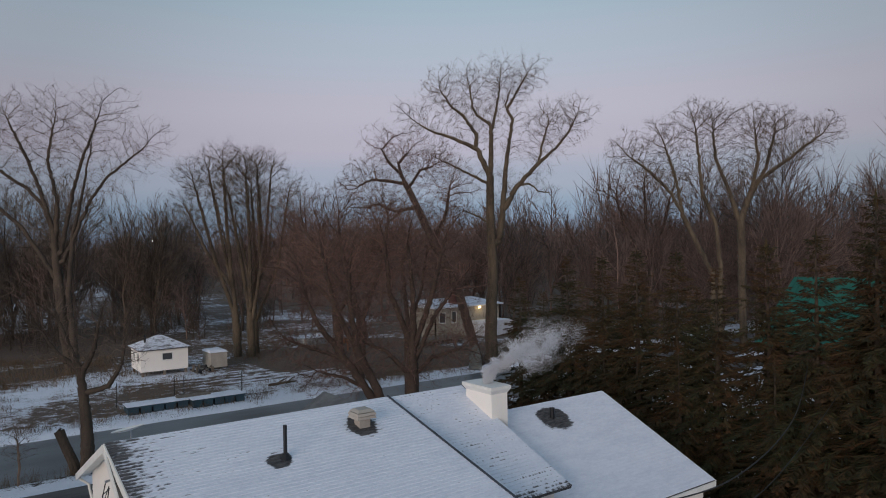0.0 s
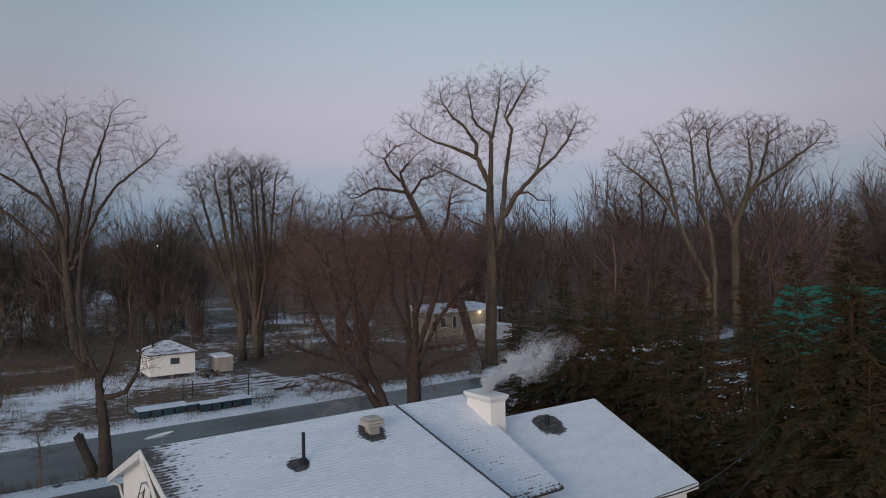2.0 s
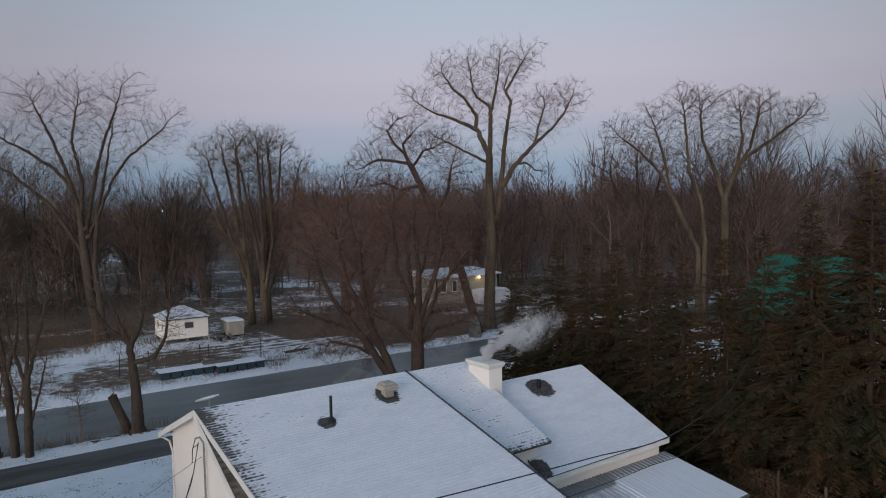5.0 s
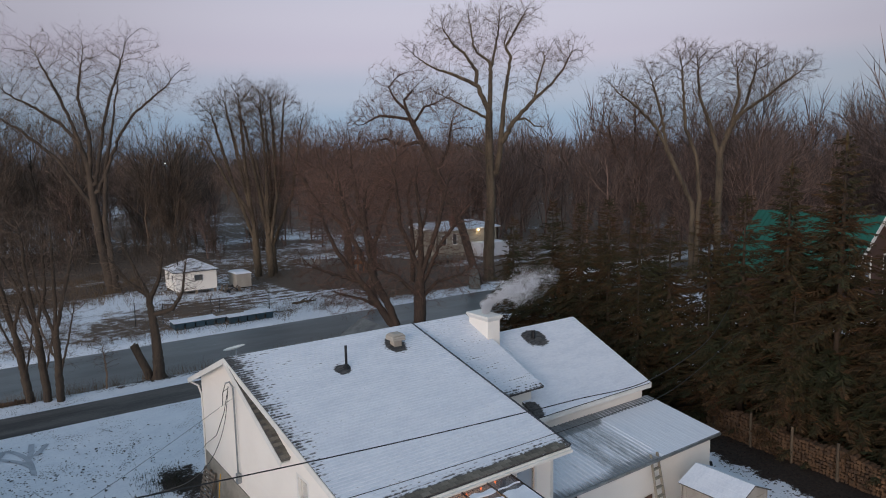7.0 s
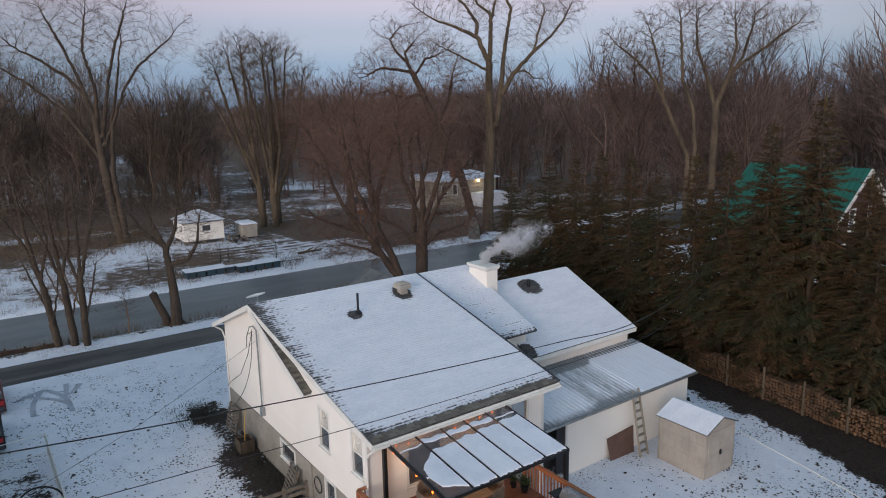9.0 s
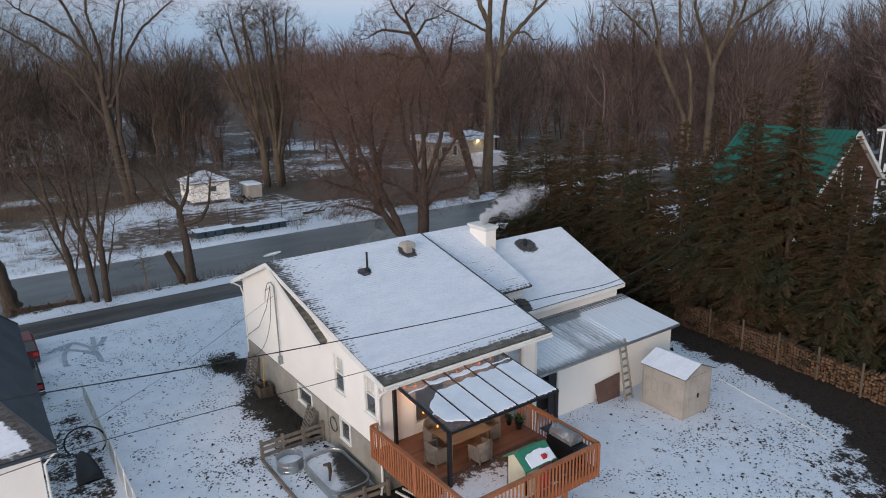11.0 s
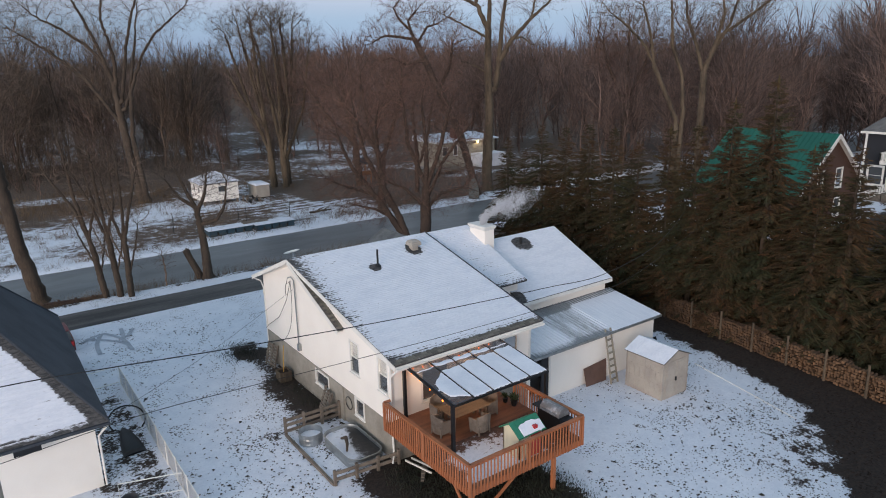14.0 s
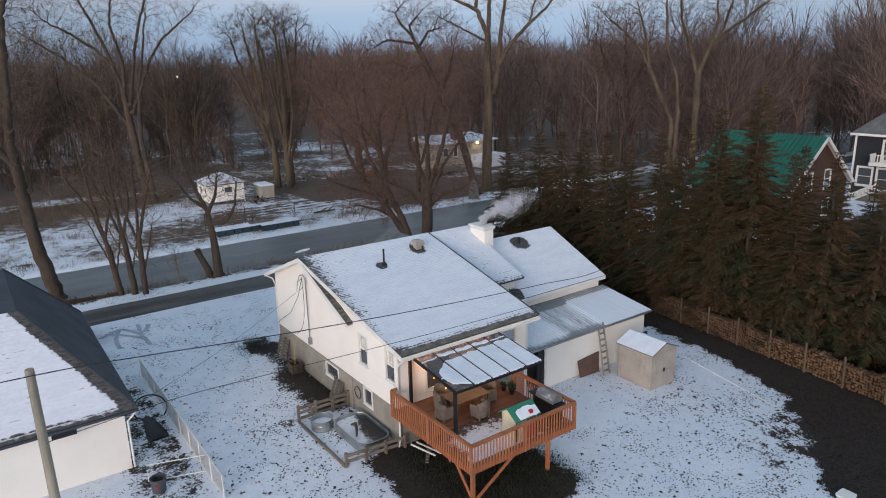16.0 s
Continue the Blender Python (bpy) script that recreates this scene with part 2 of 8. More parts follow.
class MB:
    """Collects vertices and faces, in world metres."""

    def __init__(self):
        self.v, self.f, self.snow = [], [], []

    def add(self, pts, faces, snow=0.0):
        n = len(self.v)
        self.v += [tuple(p) for p in pts]
        self.snow += snow if isinstance(snow, list) else [snow] * len(pts)
        self.f += [tuple(n + i for i in f) for f in faces]

    def quad(self, a, b, c, d, snow=0.0):
        self.add((a, b, c, d), ((0, 1, 2, 3),), snow)

    def hexa(self, p, snow=0.0):
        """Eight corners: four below, four above, both anticlockwise."""
        self.add(p, ((3, 2, 1, 0), (4, 5, 6, 7), (0, 1, 5, 4), (1, 2, 6, 5), (2, 3, 7, 6), (3, 0, 4, 7)), snow)

    def box(self, x0, x1, y0, y1, z0, z1, snow=0.0):
        self.hexa(((x0, y0, z0), (x1, y0, z0), (x1, y1, z0), (x0, y1, z0), (x0, y0, z1), (x1, y0, z1), (x1, y1, z1), (x0, y1, z1)), snow)

    def beam(self, p, q, w, h, up=(0, 0, 1)):
        """A squared timber from p to q, w wide and h deep, about its axis."""
        p, q, up = Vector(p), Vector(q), Vector(up)
        d = (q - p).normalized()
        if abs(d.dot(up)) > 0.99:
            up = Vector((0, 1, 0))
        s = d.cross(up).normalized() * (w / 2)
        u = s.cross(d).normalized() * (h / 2)
        self.hexa((p - s - u, p + s - u, q + s - u, q - s - u, p - s + u, p + s + u, q + s + u, q - s + u))

    def prism(self, poly, lift):
        """A flat polygon carried along the vector lift."""
        n = len(poly)
        a = [Vector(p) for p in poly]
        b = [p + Vector(lift) for p in a]
        self.add(a + b, [tuple(range(n))[::-1], tuple(range(n, 2 * n))] + [(i, (i + 1) % n, n + (i + 1) % n, n + i) for i in range(n)])

    def spike(self, p, q, r):
        """A twig: three-sided, tapering to a point."""
        d = (q - p).normalized()
        s = d.cross(Vector((0.31, 0.17, 0.93)) if abs(d.z) < 0.9 else Vector((0.93, 0.17, 0.31))).normalized() * r
        u = d.cross(s)
        self.add((p + s, p - s * 0.5 + u * 0.87, p - s * 0.5 - u * 0.87, q), ((0, 1, 3), (1, 2, 3), (2, 0, 3)))

    def tube(self, pts, radii, n=8, cap=True):
        base = len(self.v)
        pts = [Vector(p) for p in pts]
        for i, p in enumerate(pts):
            d = (pts[min(i + 1, len(pts) - 1)] - pts[max(i - 1, 0)]).normalized()
            s = d.cross(Vector((0.31, 0.17, 0.93)) if abs(d.z) < 0.9 else Vector((0.93, 0.17, 0.31))).normalized()
            u = d.cross(s)
            for k in range(n):
                a = 2 * math.pi * k / n
                self.v.append(tuple(p + (s * math.cos(a) + u * math.sin(a)) * radii[i]))
                self.snow.append(0.0)
        for i in range(len(pts) - 1):
            for k in range(n):
                a, b = base + i * n + k, base + i * n + (k + 1) % n
                self.f.append((a, b, b + n, a + n))
        if cap:
            self.f.append(tuple(base + k for k in range(n))[::-1])
            self.f.append(tuple(base + (len(pts) - 1) * n + k for k in range(n)))


def mesh_of(name, mb, material, origin=(0, 0, 0), smooth=False):
    me = bpy.data.meshes.new(name)
    ox, oy, oz = origin
    me.from_pydata([(x - ox, y - oy, z - oz) for x, y, z in mb.v], [], mb.f)
    me.materials.append(material)
    if any(mb.snow):
        me.attributes.new("snow", "FLOAT", "POINT").data.foreach_set("value", mb.snow)
    if smooth:
        me.polygons.foreach_set("use_smooth", [True] * len(me.polygons))
    me.update()
    return me


def thing(name, place, label, category, group="", kind=""):
    ob = tagged(new(name), label, category, group, kind)
    ob.empty_display_size = 0.2
    ob.location = place
    ORIGIN[ob.name] = place
    return ob


def part(name, mb, material, parent, label="", smooth=False, kind=""):
    o = ORIGIN[parent.name]
    ob = new(name, mesh_of(name, mb, material, o, smooth))
    ob.parent = parent
    ORIGIN[ob.name] = o
    return tagged(ob, label, kind=kind)


def solid(name, mb, material, label, category, kind="", smooth=False, group=""):
    ob = new(name, mesh_of(name, mb, material, (0, 0, 0), smooth))
    ORIGIN[ob.name] = (0, 0, 0)
    return tagged(ob, label, category, group, kind)


def facade(mb, o, u, n, outline, holes=(), course=0.19, thick=0.16, lap=0.014):
    """Lapped siding with real openings. outline: convex (u, z) corners; holes: (u0, u1, z0, z1)."""
    o, u, n = Vector(o), Vector(u), Vector(n)
    zs = [p[1] for p in outline]
    lo, hi = min(zs), max(zs)
    cuts = sorted({lo, hi, *zs, *(h[k] for h in holes for k in (2, 3))} | {lo + i * course for i in range(int((hi - lo) / course) + 1)})
    cuts = [c for c in cuts if lo <= c <= hi]

    def span(z, up):
        z = min(max(z, lo + 1e-5), hi - 1e-5)
        xs = []
        for (a, za), (b, zb) in zip(outline, outline[1:] + outline[:1]):
            if (za - z) * (zb - z) < 0:
                xs.append(a + (b - a) * (z - za) / (zb - za))
        return (min(xs), max(xs)) if len(xs) > 1 else (0, 0)

    def at(a, z, d):
        return o + u * a + n * d + Vector((0, 0, z))
    for z0, z1 in zip(cuts, cuts[1:]):
        if z1 - z0 < 0.004:
            continue
        (a0, b0), (a1, b1) = span(z0 + 1e-4, 1), span(z1 - 1e-4, 0)
        gaps = sorted((h[0], h[1]) for h in holes if h[2] < (z0 + z1) / 2 < h[3])
        edges = [None] + [g for g in gaps] + [None]
        fa = (z0 - lo) / course % 1
        proud0, proud1 = lap * (1 - fa), lap * (1 - fa - (z1 - z0) / course * 0.95)
        for l, r in zip(edges, edges[1:]):
            la0, la1 = (a0, a1) if l is None else (l[1], l[1])
            rb0, rb1 = (b0, b1) if r is None else (r[0], r[0])
            if rb0 - la0 < 0.01 and rb1 - la1 < 0.01:
                continue
            mb.hexa((at(la0, z0, -thick), at(rb0, z0, -thick), at(rb0, z0, proud0), at(la0, z0, proud0),
                     at(la1, z1, -thick), at(rb1, z1, -thick), at(rb1, z1, max(proud1, 0)), at(la1, z1, max(proud1, 0))))


def sided(parent, o, u, n, outline, holes=(), label="", course=0.19):
    """A wall of the thing: its core, and each lapped board on it."""
    core = MB()
    facade(core, o, u, n, outline, holes, course=50, thick=0.16, lap=0.0)
    wall = part("wall", core, M["siding"], parent, label)
    all_boards = MB()
    facade(all_boards, Vector(o) + Vector(n) * 0.016, u, n, outline, holes, course=course, thick=0.014)
    for i in range(0, len(all_boards.v), 8):
        b = MB()
        b.hexa(all_boards.v[i:i + 8])
        part("board", b, M["siding"], wall)
    return wall


def window(parent, o, u, n, u0, u1, z0, z1, sash=True, frame_w=0.07, name="window", blind=False):
    """A window in a facade's opening: frame, sill, panes and, where it has one, the meeting rail."""
    o, u, n = Vector(o), Vector(u), Vector(n)
    f = MB()

    def slab(mb, a, b, c, d, d0, d1):
        mb.hexa([o + u * p + n * q + Vector((0, 0, r)) for p, q, r in ((a, d0, c), (b, d0, c), (b, d1, c), (a, d1, c), (a, d0, d), (b, d0, d), (b, d1, d), (a, d1, d))])
    w = frame_w
    for a, b, c, d in ((u0 - w, u0 + 0.02, z0 - w, z1 + w), (u1 - 0.02, u1 + w, z0 - w, z1 + w), (u0, u1, z1 - 0.02, z1 + w), (u0, u1, z0 - w, z0 + 0.02)):
        slab(f, a, b, c, d, -0.10, 0.03)
    if sash:
        zm = (z0 + z1) / 2
        slab(f, u0, u1, zm - 0.025, zm + 0.025, -0.06, -0.01)
    win = part(name, f, M["trim"], parent, "white framed window with dark panes")
    s = MB()
    slab(s, u0 - w - 0.03, u1 + w + 0.03, z0 - w - 0.03, z0 - w, -0.02, 0.07)
    part("sill", s, M["trim"], win)
    for c, d in (((z0, (z0 + z1) / 2), ((z0 + z1) / 2, z1)) if sash else ((z0, z1),)):
        g = MB()
        slab(g, u0, u1, c, d, -0.055, -0.045)
        shade = blind and c > z0
        pane = part("pane", g, M["clear_glass" if shade else "glass"], win, "clear glass over a drawn blind" if shade else "dark reflecting glass")
        if shade:
            pane.visible_shadow = False
            for k in range(12):
                g = MB()
                zb = c + (d - c) * k / 12
                slab(g, u0 + 0.01, u1 - 0.01, zb, zb + (d - c) / 12 - 0.008, -0.085, -0.075)
                part("slat", g, M["blind"], win)
    return win


def roof_plane(mb, a, b, c, d, snow_fn, rows, cols, step=0.013, thick=0.10, gap=0.12):
    """A shingled slope in stepped courses. a, b: eave's ends; c, d: top's ends (c above b)."""
    a, b, c, d = (Vector(p) for p in (a, b, c, d))
    nrm = (b - a).cross(d - a).normalized()
    levels = [(0.0, 0.0)]
    for i in range(rows):
        levels += [(i / rows, step), ((i + 1) / rows, 0.0)]
    pts, sn = [], []
    grain = random.Random(int(rows * 31 + cols))
    for f, h in levels:
        l, r = a.lerp(d, f), b.lerp(c, f)
        for j in range(cols + 1):
            g = j / cols
            pts.append(l.lerp(r, g) + nrm * h)
            sn.append(snow_fn(g, f) - (gap * grain.uniform(0.2, 1.8) if h else 0.0))
    w = cols + 1
    mb.add(pts, [(i * w + j, i * w + j + 1, (i + 1) * w + j + 1, (i + 1) * w + j) for i in range(len(levels) - 1) for j in range(cols)], sn)
    lo = [p - nrm * thick for p in (a, b, c, d)]
    hi = [p + nrm * 0.002 for p in (a, b, c, d)]
    mb.add(lo + hi, ((3, 2, 1, 0), (0, 1, 5, 4), (1, 2, 6, 5), (2, 3, 7, 6), (3, 0, 4, 7)), snow_fn(0.5, 0.0) * 0)


# ---- the ground ----
def sstep(a, b, x):
    t = min(max((x - a) / (b - a), 0.0), 1.0)
    return t * t * (3 - 2 * t)


def ground_z(x, y):
    z = -0.022 * min(max(x - 5, 0), 18) - 0.012 * min(max(9 - y, 0), 20)
    z = z * (1 - sstep(26, 36, y)) - 0.45 * sstep(26, 36, y)
    z -= 0.15 * sstep(40.2, 41.2, y)
    z -= 1.5 * sstep(42.8, 47.0, y)
    z += 0.85 * sstep(54.8, 57.5, y) + 0.12 * sstep(57.5, 63, y)
    far = sstep(58, 75, y)
    z += 0.05 * noise.noise(Vector((x * 0.35, y * 0.35, 0.0))) * (1 - sstep(34, 36, y) + sstep(41, 43, y)) + far * 0.22 * noise.noise(Vector((x * 0.06, y * 0.06, 3.0)))
    return z


def inside(x, y, x0, x1, y0, y1, soft=1.2):
    return sstep(x0 - soft, x0 + soft * 0.2, x) * (1 - sstep(x1 - soft * 0.2, x1 + soft, x)) * sstep(y0 - soft, y0 + soft * 0.2, y) * (1 - sstep(y1 - soft * 0.2, y1 + soft, y))


TYRES = [((-5.2, 33.5), (-3.7, 34.8), (-3.2, 33.8), (-2.8, 32.4), (-2.8, 29.7)), ((-4.8, 34.4), (-3.8, 33.2), (-3.1, 32.1), (-2.8, 31.2)),
         ((-2.5, 35.2), (-2.8, 32.4)), ((-1.8, 34.7), (-2.6, 32.7)), ((-3.7, 34.8), (-4.4, 32.6), (-4.5, 30.3))]
EDGE = [(-14, 8.0), (-2.5, 16.6), (-0.8, 19.5), (1.1, 21.6), (2.6, 22.5), (4.6, 23.3), (8.0, 24.1), (12.2, 24.5), (40, 24.5)]


def drive_edge(y):
    for (y0, x0), (y1, x1) in zip(EDGE, EDGE[1:]):
        if y <= y1:
            return x0 + (x1 - x0) * min(max((y - y0) / (y1 - y0), 0), 1)
    return EDGE[-1][1]


TRACKS = [(0.050, 69.5), (0.050, 71.0), (0.145, 66.4), (0.145, 67.9)]


def snow_cover(x, y):
    s = 1.12
    if y < 45:
        s -= 0.74 * inside(x, y, 2.5, 3.3, 15.2, 24.0, 1.6)          # bare strip along the west wall
        s -= 0.42 * inside(x, y, 0.0, 2.2, 15.0, 20.0, 1.5) + 0.3 * inside(x, y, -1.5, 0.2, 9.0, 15.0, 1.5)
        s -= 1.25 * inside(x, y, 3.0, 7.2, 3.6, 10.0, 1.4)           # dark turf below the deck
        s -= 0.9 * inside(x, y, 1.6, 3.2, 6.0, 9.6, 1.2)
        s -= 1.35 * sstep(-1.7, 0.9, x - drive_edge(y) - 0.5 * noise.noise(Vector((x * 0.7, y * 0.7, 6))) - 0.5 * noise.noise(Vector((x * 2.1, y * 2.1, 16)))) * (1 - sstep(16, 20, y))     # bare drive beside the woodpile
        s -= (0.34 - 0.7 * noise.noise(Vector((x * 0.35, y * 0.35, 4)))) * inside(x, y, 25.0, 44, -30, 40, 1.5)
        s -= 0.8 * inside(x, y, 21.0, 30, 14, 36, 1.5)
        s -= 0.58 * inside(x, y, -7.2, -4.7, 8, 24, 0.5)
        s -= 0.3 * inside(x, y, 9.0, 19.5, 0, 6.0, 3.0)
        s -= 0.40 * inside(x, y, 15.5, 21, -14, 0, 3.0)
        s -= 0.62 * inside(x, y, -60, 120, 42.6, 46.5, 0.6)
        s -= 0.85 * inside(x, y, 1.8, 3.2, 24.2, 26.2, 0.8)
        s -= 0.3 * inside(x, y, 40, 400, -100, 45, 6)
    else:
        s -= 0.58 * sstep(58.5, 61, y)
        s -= 0.12 * sstep(66, 74, y)
        s += 0.06 * (1 - sstep(10, 24, x)) + 0.14 * noise.noise(Vector((x * 0.5, y * 0.8, 7)))
        s -= 0.36 * inside(x, y, -20, 60, 57.6, 60.5, 0.5) * (0.5 + 0.5 * noise.noise(Vector((x * 0.3, y * 0.3, 9))))
        s -= 0.8 * inside(x, y, 29, 50, 70, 84, 2.5)                # raked brown clearing
        s -= 0.50 * inside(x, y, 34, 60, 60, 70, 3)
        s -= 0.35 * inside(x, y, -60, 12, 84, 90, 3) + 0.5 * inside(x, y, -120, 24, 99, 128, 4)
        s -= 0.05 * sstep(85, 95, y) - 0.42 * noise.noise(Vector((x * 0.045, y * 0.09, 1.0)))
        for k, y0 in TRACKS:                                        # ruts on the far bank
            yy = y0 - 0.02 * (x - 22) + k * 0.12 * (x - 22) ** 2 * 0.35
            s -= 0.38 * max(0, 1 - abs(y - yy) / 0.45) * inside(x, y, 14, 40, 60, 78, 2)
        s -= 0.25 * sstep(55, 70, x)
    return s


def axis_steps(lo, hi, fine, far_lo, far_hi, growth=1.25):
    xs = [lo + i * fine for i in range(int((hi - lo) / fine) + 1)]
    step, x = fine, xs[-1]
    while x < far_hi:
        step *= growth
        x += step
        xs.append(x)
    step, x, left = fine, lo, []
    while x > far_lo:
        step *= growth
        x -= step
        left.append(x)
    return left[::-1] + xs


gx, gy = axis_steps(-14, 52, 0.42, -3000, 3000), axis_steps(-10, 90, 0.42, -1500, 4000)
gm = MB()
for y in gy:
    for x in gx:
        gm.v.append((x, y, ground_z(x, y)))
        gm.snow.append(snow_cover(x, y))
nx = len(gx)
gm.f = [(j * nx + i, j * nx + i + 1, (j + 1) * nx + i + 1, (j + 1) * nx + i) for j in range(len(gy) - 1) for i in range(nx - 1)]
solid("ground", gm, M["ground"], "snow-dusted lawn and brown winter grass", "ground", "structure", True)

# the lane, a low crowned strip, and the frozen canal
rm = MB()
xs = [-160 + 4 * i for i in range(91)]
prof = [(36.7, -0.46), (37.0, -0.405), (38.6, -0.375), (40.2, -0.42), (40.5, -0.50)]
for x in xs:
    for y, z in prof:
        rm.v.append((x, y + 0.12 * noise.noise(Vector((x * 0.2, y, 0))), z))
        rm.snow.append(0.0)
rm.f = [(i * 5 + k, (i + 1) * 5 + k, (i + 1) * 5 + k + 1, i * 5 + k + 1) for i in range(len(xs) - 1) for k in range(4)]
solid("road", rm, M["asphalt"], "narrow dark wet lane along the canal", "road", "structure", True)


def ice_mat():
    m, nt, b = nodes_of("canal_ice")
    co = nt.nodes.new("ShaderNodeNewGeometry").outputs["Position"]
    n1 = noise_node(nt, co, 0.35, 5, 0.6, (0.35, 1, 1))
    n2 = noise_node(nt, co, 3.0, 4, 0.6)
    col = mixc(nt, ramp(nt, n1, 0.35, 0.7), (0.10, 0.105, 0.11), (0.17, 0.18, 0.19))
    nt.links.new(mixc(nt, ramp(nt, n2, 0.62, 0.8), col, (0.24, 0.25, 0.26)), b.inputs["Base Color"])
    b.inputs["Roughness"].default_value = 0.38
    bump(nt, b, n2, 0.08, 0.02)
    return m


M["ice"] = ice_mat()
im = MB()
im.quad((-400, 44.5, -1.5), (500, 44.5, -1.5), (500, 57, -1.5), (-400, 57, -1.5))
solid("water", im, M["ice"], "grey frozen canal with dull ice", "canal", "structure")

# ---- the white house ----
W, S0, JOG, N0, EOLD, EADD = 3.27, 9.93, 14.3, 23.4, 14.2, 10.8
RY, RZ = 19.05, 6.85                    # the ridge
house = thing("house", (8.0, 16.0, 0.0), "white-sided house with a snow-covered shingle roof", "house")
SID, FND = 1.77, -0.9
P_OLD, P_NEW = 0.40, 0.245


def old_z(y):
    return RZ - P_OLD * abs(RY - y)


def new_z(y):
    return RZ + 0.02 - P_NEW * (RY - y)


# west gable: old house and addition in one plane
ew, nw = (0, 1, 0), (-1, 0, 0)
west_windows = [(12.62, 13.36, 2.93, 4.37), (10.2, 10.93, 3.0, 4.44)]
sided(house, (W, 0, 0), ew, nw, [(S0, SID), (N0, SID), (N0, old_z(N0) - 0.1), (RY, RZ - 0.1), (S0, new_z(S0) - 0.1)], west_windows, "white lapped siding on the gable")
for a, b, c, d in west_windows:
    window(house, (W, 0, 0), ew, nw, a, b, c, d, blind=True)
# concrete base below the siding
cellar_windows = ((15.75, 17.1, 0.95, 1.6), (12.45, 13.2, 0.85, 1.65))
cm = MB()
facade(cm, (W + 0.02, 0, 0), ew, nw, [(S0 + 0.02, FND), (JOG, FND), (JOG, SID), (S0 + 0.02, SID)], [h for h in cellar_windows if h[0] < JOG], course=4, thick=0.28, lap=0)
part("foundation", cm, M["concrete"], house)
cm = MB()
facade(cm, (W - 0.06, 0, 0), ew, nw, [(JOG, FND), (N0, FND), (N0, SID - 0.02), (JOG, SID - 0.02)], [h for h in cellar_windows if h[0] > JOG], course=4, thick=0.36, lap=0)
part("foundation", cm, M["concrete"], house)
cm = MB()
cm.box(W + 0.3, EADD - 0.02, S0 + 0.02, S0 + 0.3, FND, SID)
part("foundation", cm, M["concrete"], house)
cm = MB()
cm.box(EADD - 0.3, EADD - 0.02, S0 + 0.3, JOG, FND, SID)
part("foundation", cm, M["concrete"], house)
cm = MB()
cm.box(W, EOLD, N0 - 0.3, N0 - 0.02, FND, SID)
part("foundation", cm, M["concrete"], house, "stained grey concrete foundation")
for a, b, c, d in cellar_windows:
    window(house, (W - (0.06 if a > JOG else -0.02), 0, 0), ew, nw, a, b, c, d, sash=False)

# south wall of the addition, facing the deck
south_holes = [(4.75, 6.1, 2.35, 3.75), (9.2, 10.0, 1.95, 4.0)]
sided(house, (0, S0, 0), (1, 0, 0), (0, -1, 0), [(W, SID), (EADD, SID), (EADD, new_z(S0) - 0.1), (W, new_z(S0) - 0.1)], south_holes)
for a, b, c, d in south_holes:
    window(house, (0, S0, 0), (1, 0, 0), (0, -1, 0), a, b, c, d, sash=False)
em = MB()
facade(em, (EADD, 0, 0), (0, 1, 0), (1, 0, 0), [(S0, FND), (JOG, FND), (JOG, new_z(JOG) - 0.1), (S0, new_z(S0) - 0.1)])
part("wall", em, M["siding"], house)
sided(house, (0, JOG, 0), (1, 0, 0), (0, -1, 0), [(EADD, FND), (EOLD - 0.3, FND), (EOLD - 0.3, old_z(JOG) - 0.08), (EADD, old_z(JOG) - 0.08)])
om = MB()
facade(om, (0, N0, 0), (1, 0, 0), (0, 1, 0), [(W, SID), (EOLD - 0.3, SID), (EOLD - 0.3, old_z(N0) - 0.08), (W, old_z(N0) - 0.08)])
facade(om, (EOLD - 0.3, 0, 0), (0, 1, 0), (1, 0, 0), [(JOG, FND), (N0, FND), (N0, old_z(N0) - 0.1), (RY, RZ - 0.1), (JOG, old_z(JOG) - 0.1)])
part("wall", om, M["siding"], house)
# added inner walls, coloured dark so the rooms look unlit
dr = MB()
dr.box(W + 0.5, EADD - 0.5, S0 + 0.5, N0 - 0.6, 0.2, 0.3)
dr.box(W + 1.2, W + 1.25, S0 + 1, N0 - 1, 0.3, 4.4)
dr.box(W + 0.5, EADD - 0.5, S0 + 1.2, S0 + 1.25, 0.3, 4.4)
part("inner_wall", dr, M["dark_room"], house, "inner walls coloured dark as unlit rooms")


def rand_snow(seed, base, west=0.0, eave=0.0, melts=(), size=(1, 1)):
    def fn(g, f):
        s = base
        for mg, mf, mr in melts:
            du, dv = (g - mg) * size[0], (f - mf) * size[1]
            away = math.hypot(du, dv * (0.8 if dv < 0 else 1.2)) + 0.10 * noise.noise(Vector((du * 2.2, dv * 2.2, seed)))
            s -= 1.4 * (1 - sstep(mr * 0.35, mr * 1.15, away))
        s -= west * (1 - sstep(-0.02, 0.10 + 0.16 * max(f - 0.25, 0), g)) * (0.5 + 0.5 * f)
        s -= eave * (1 - sstep(0.015, 0.10, f))
        s -= (0.26 if west > 0.8 else 0.1) * (1 - g) * (1 - 0.5 * f)
        return s
    return fn


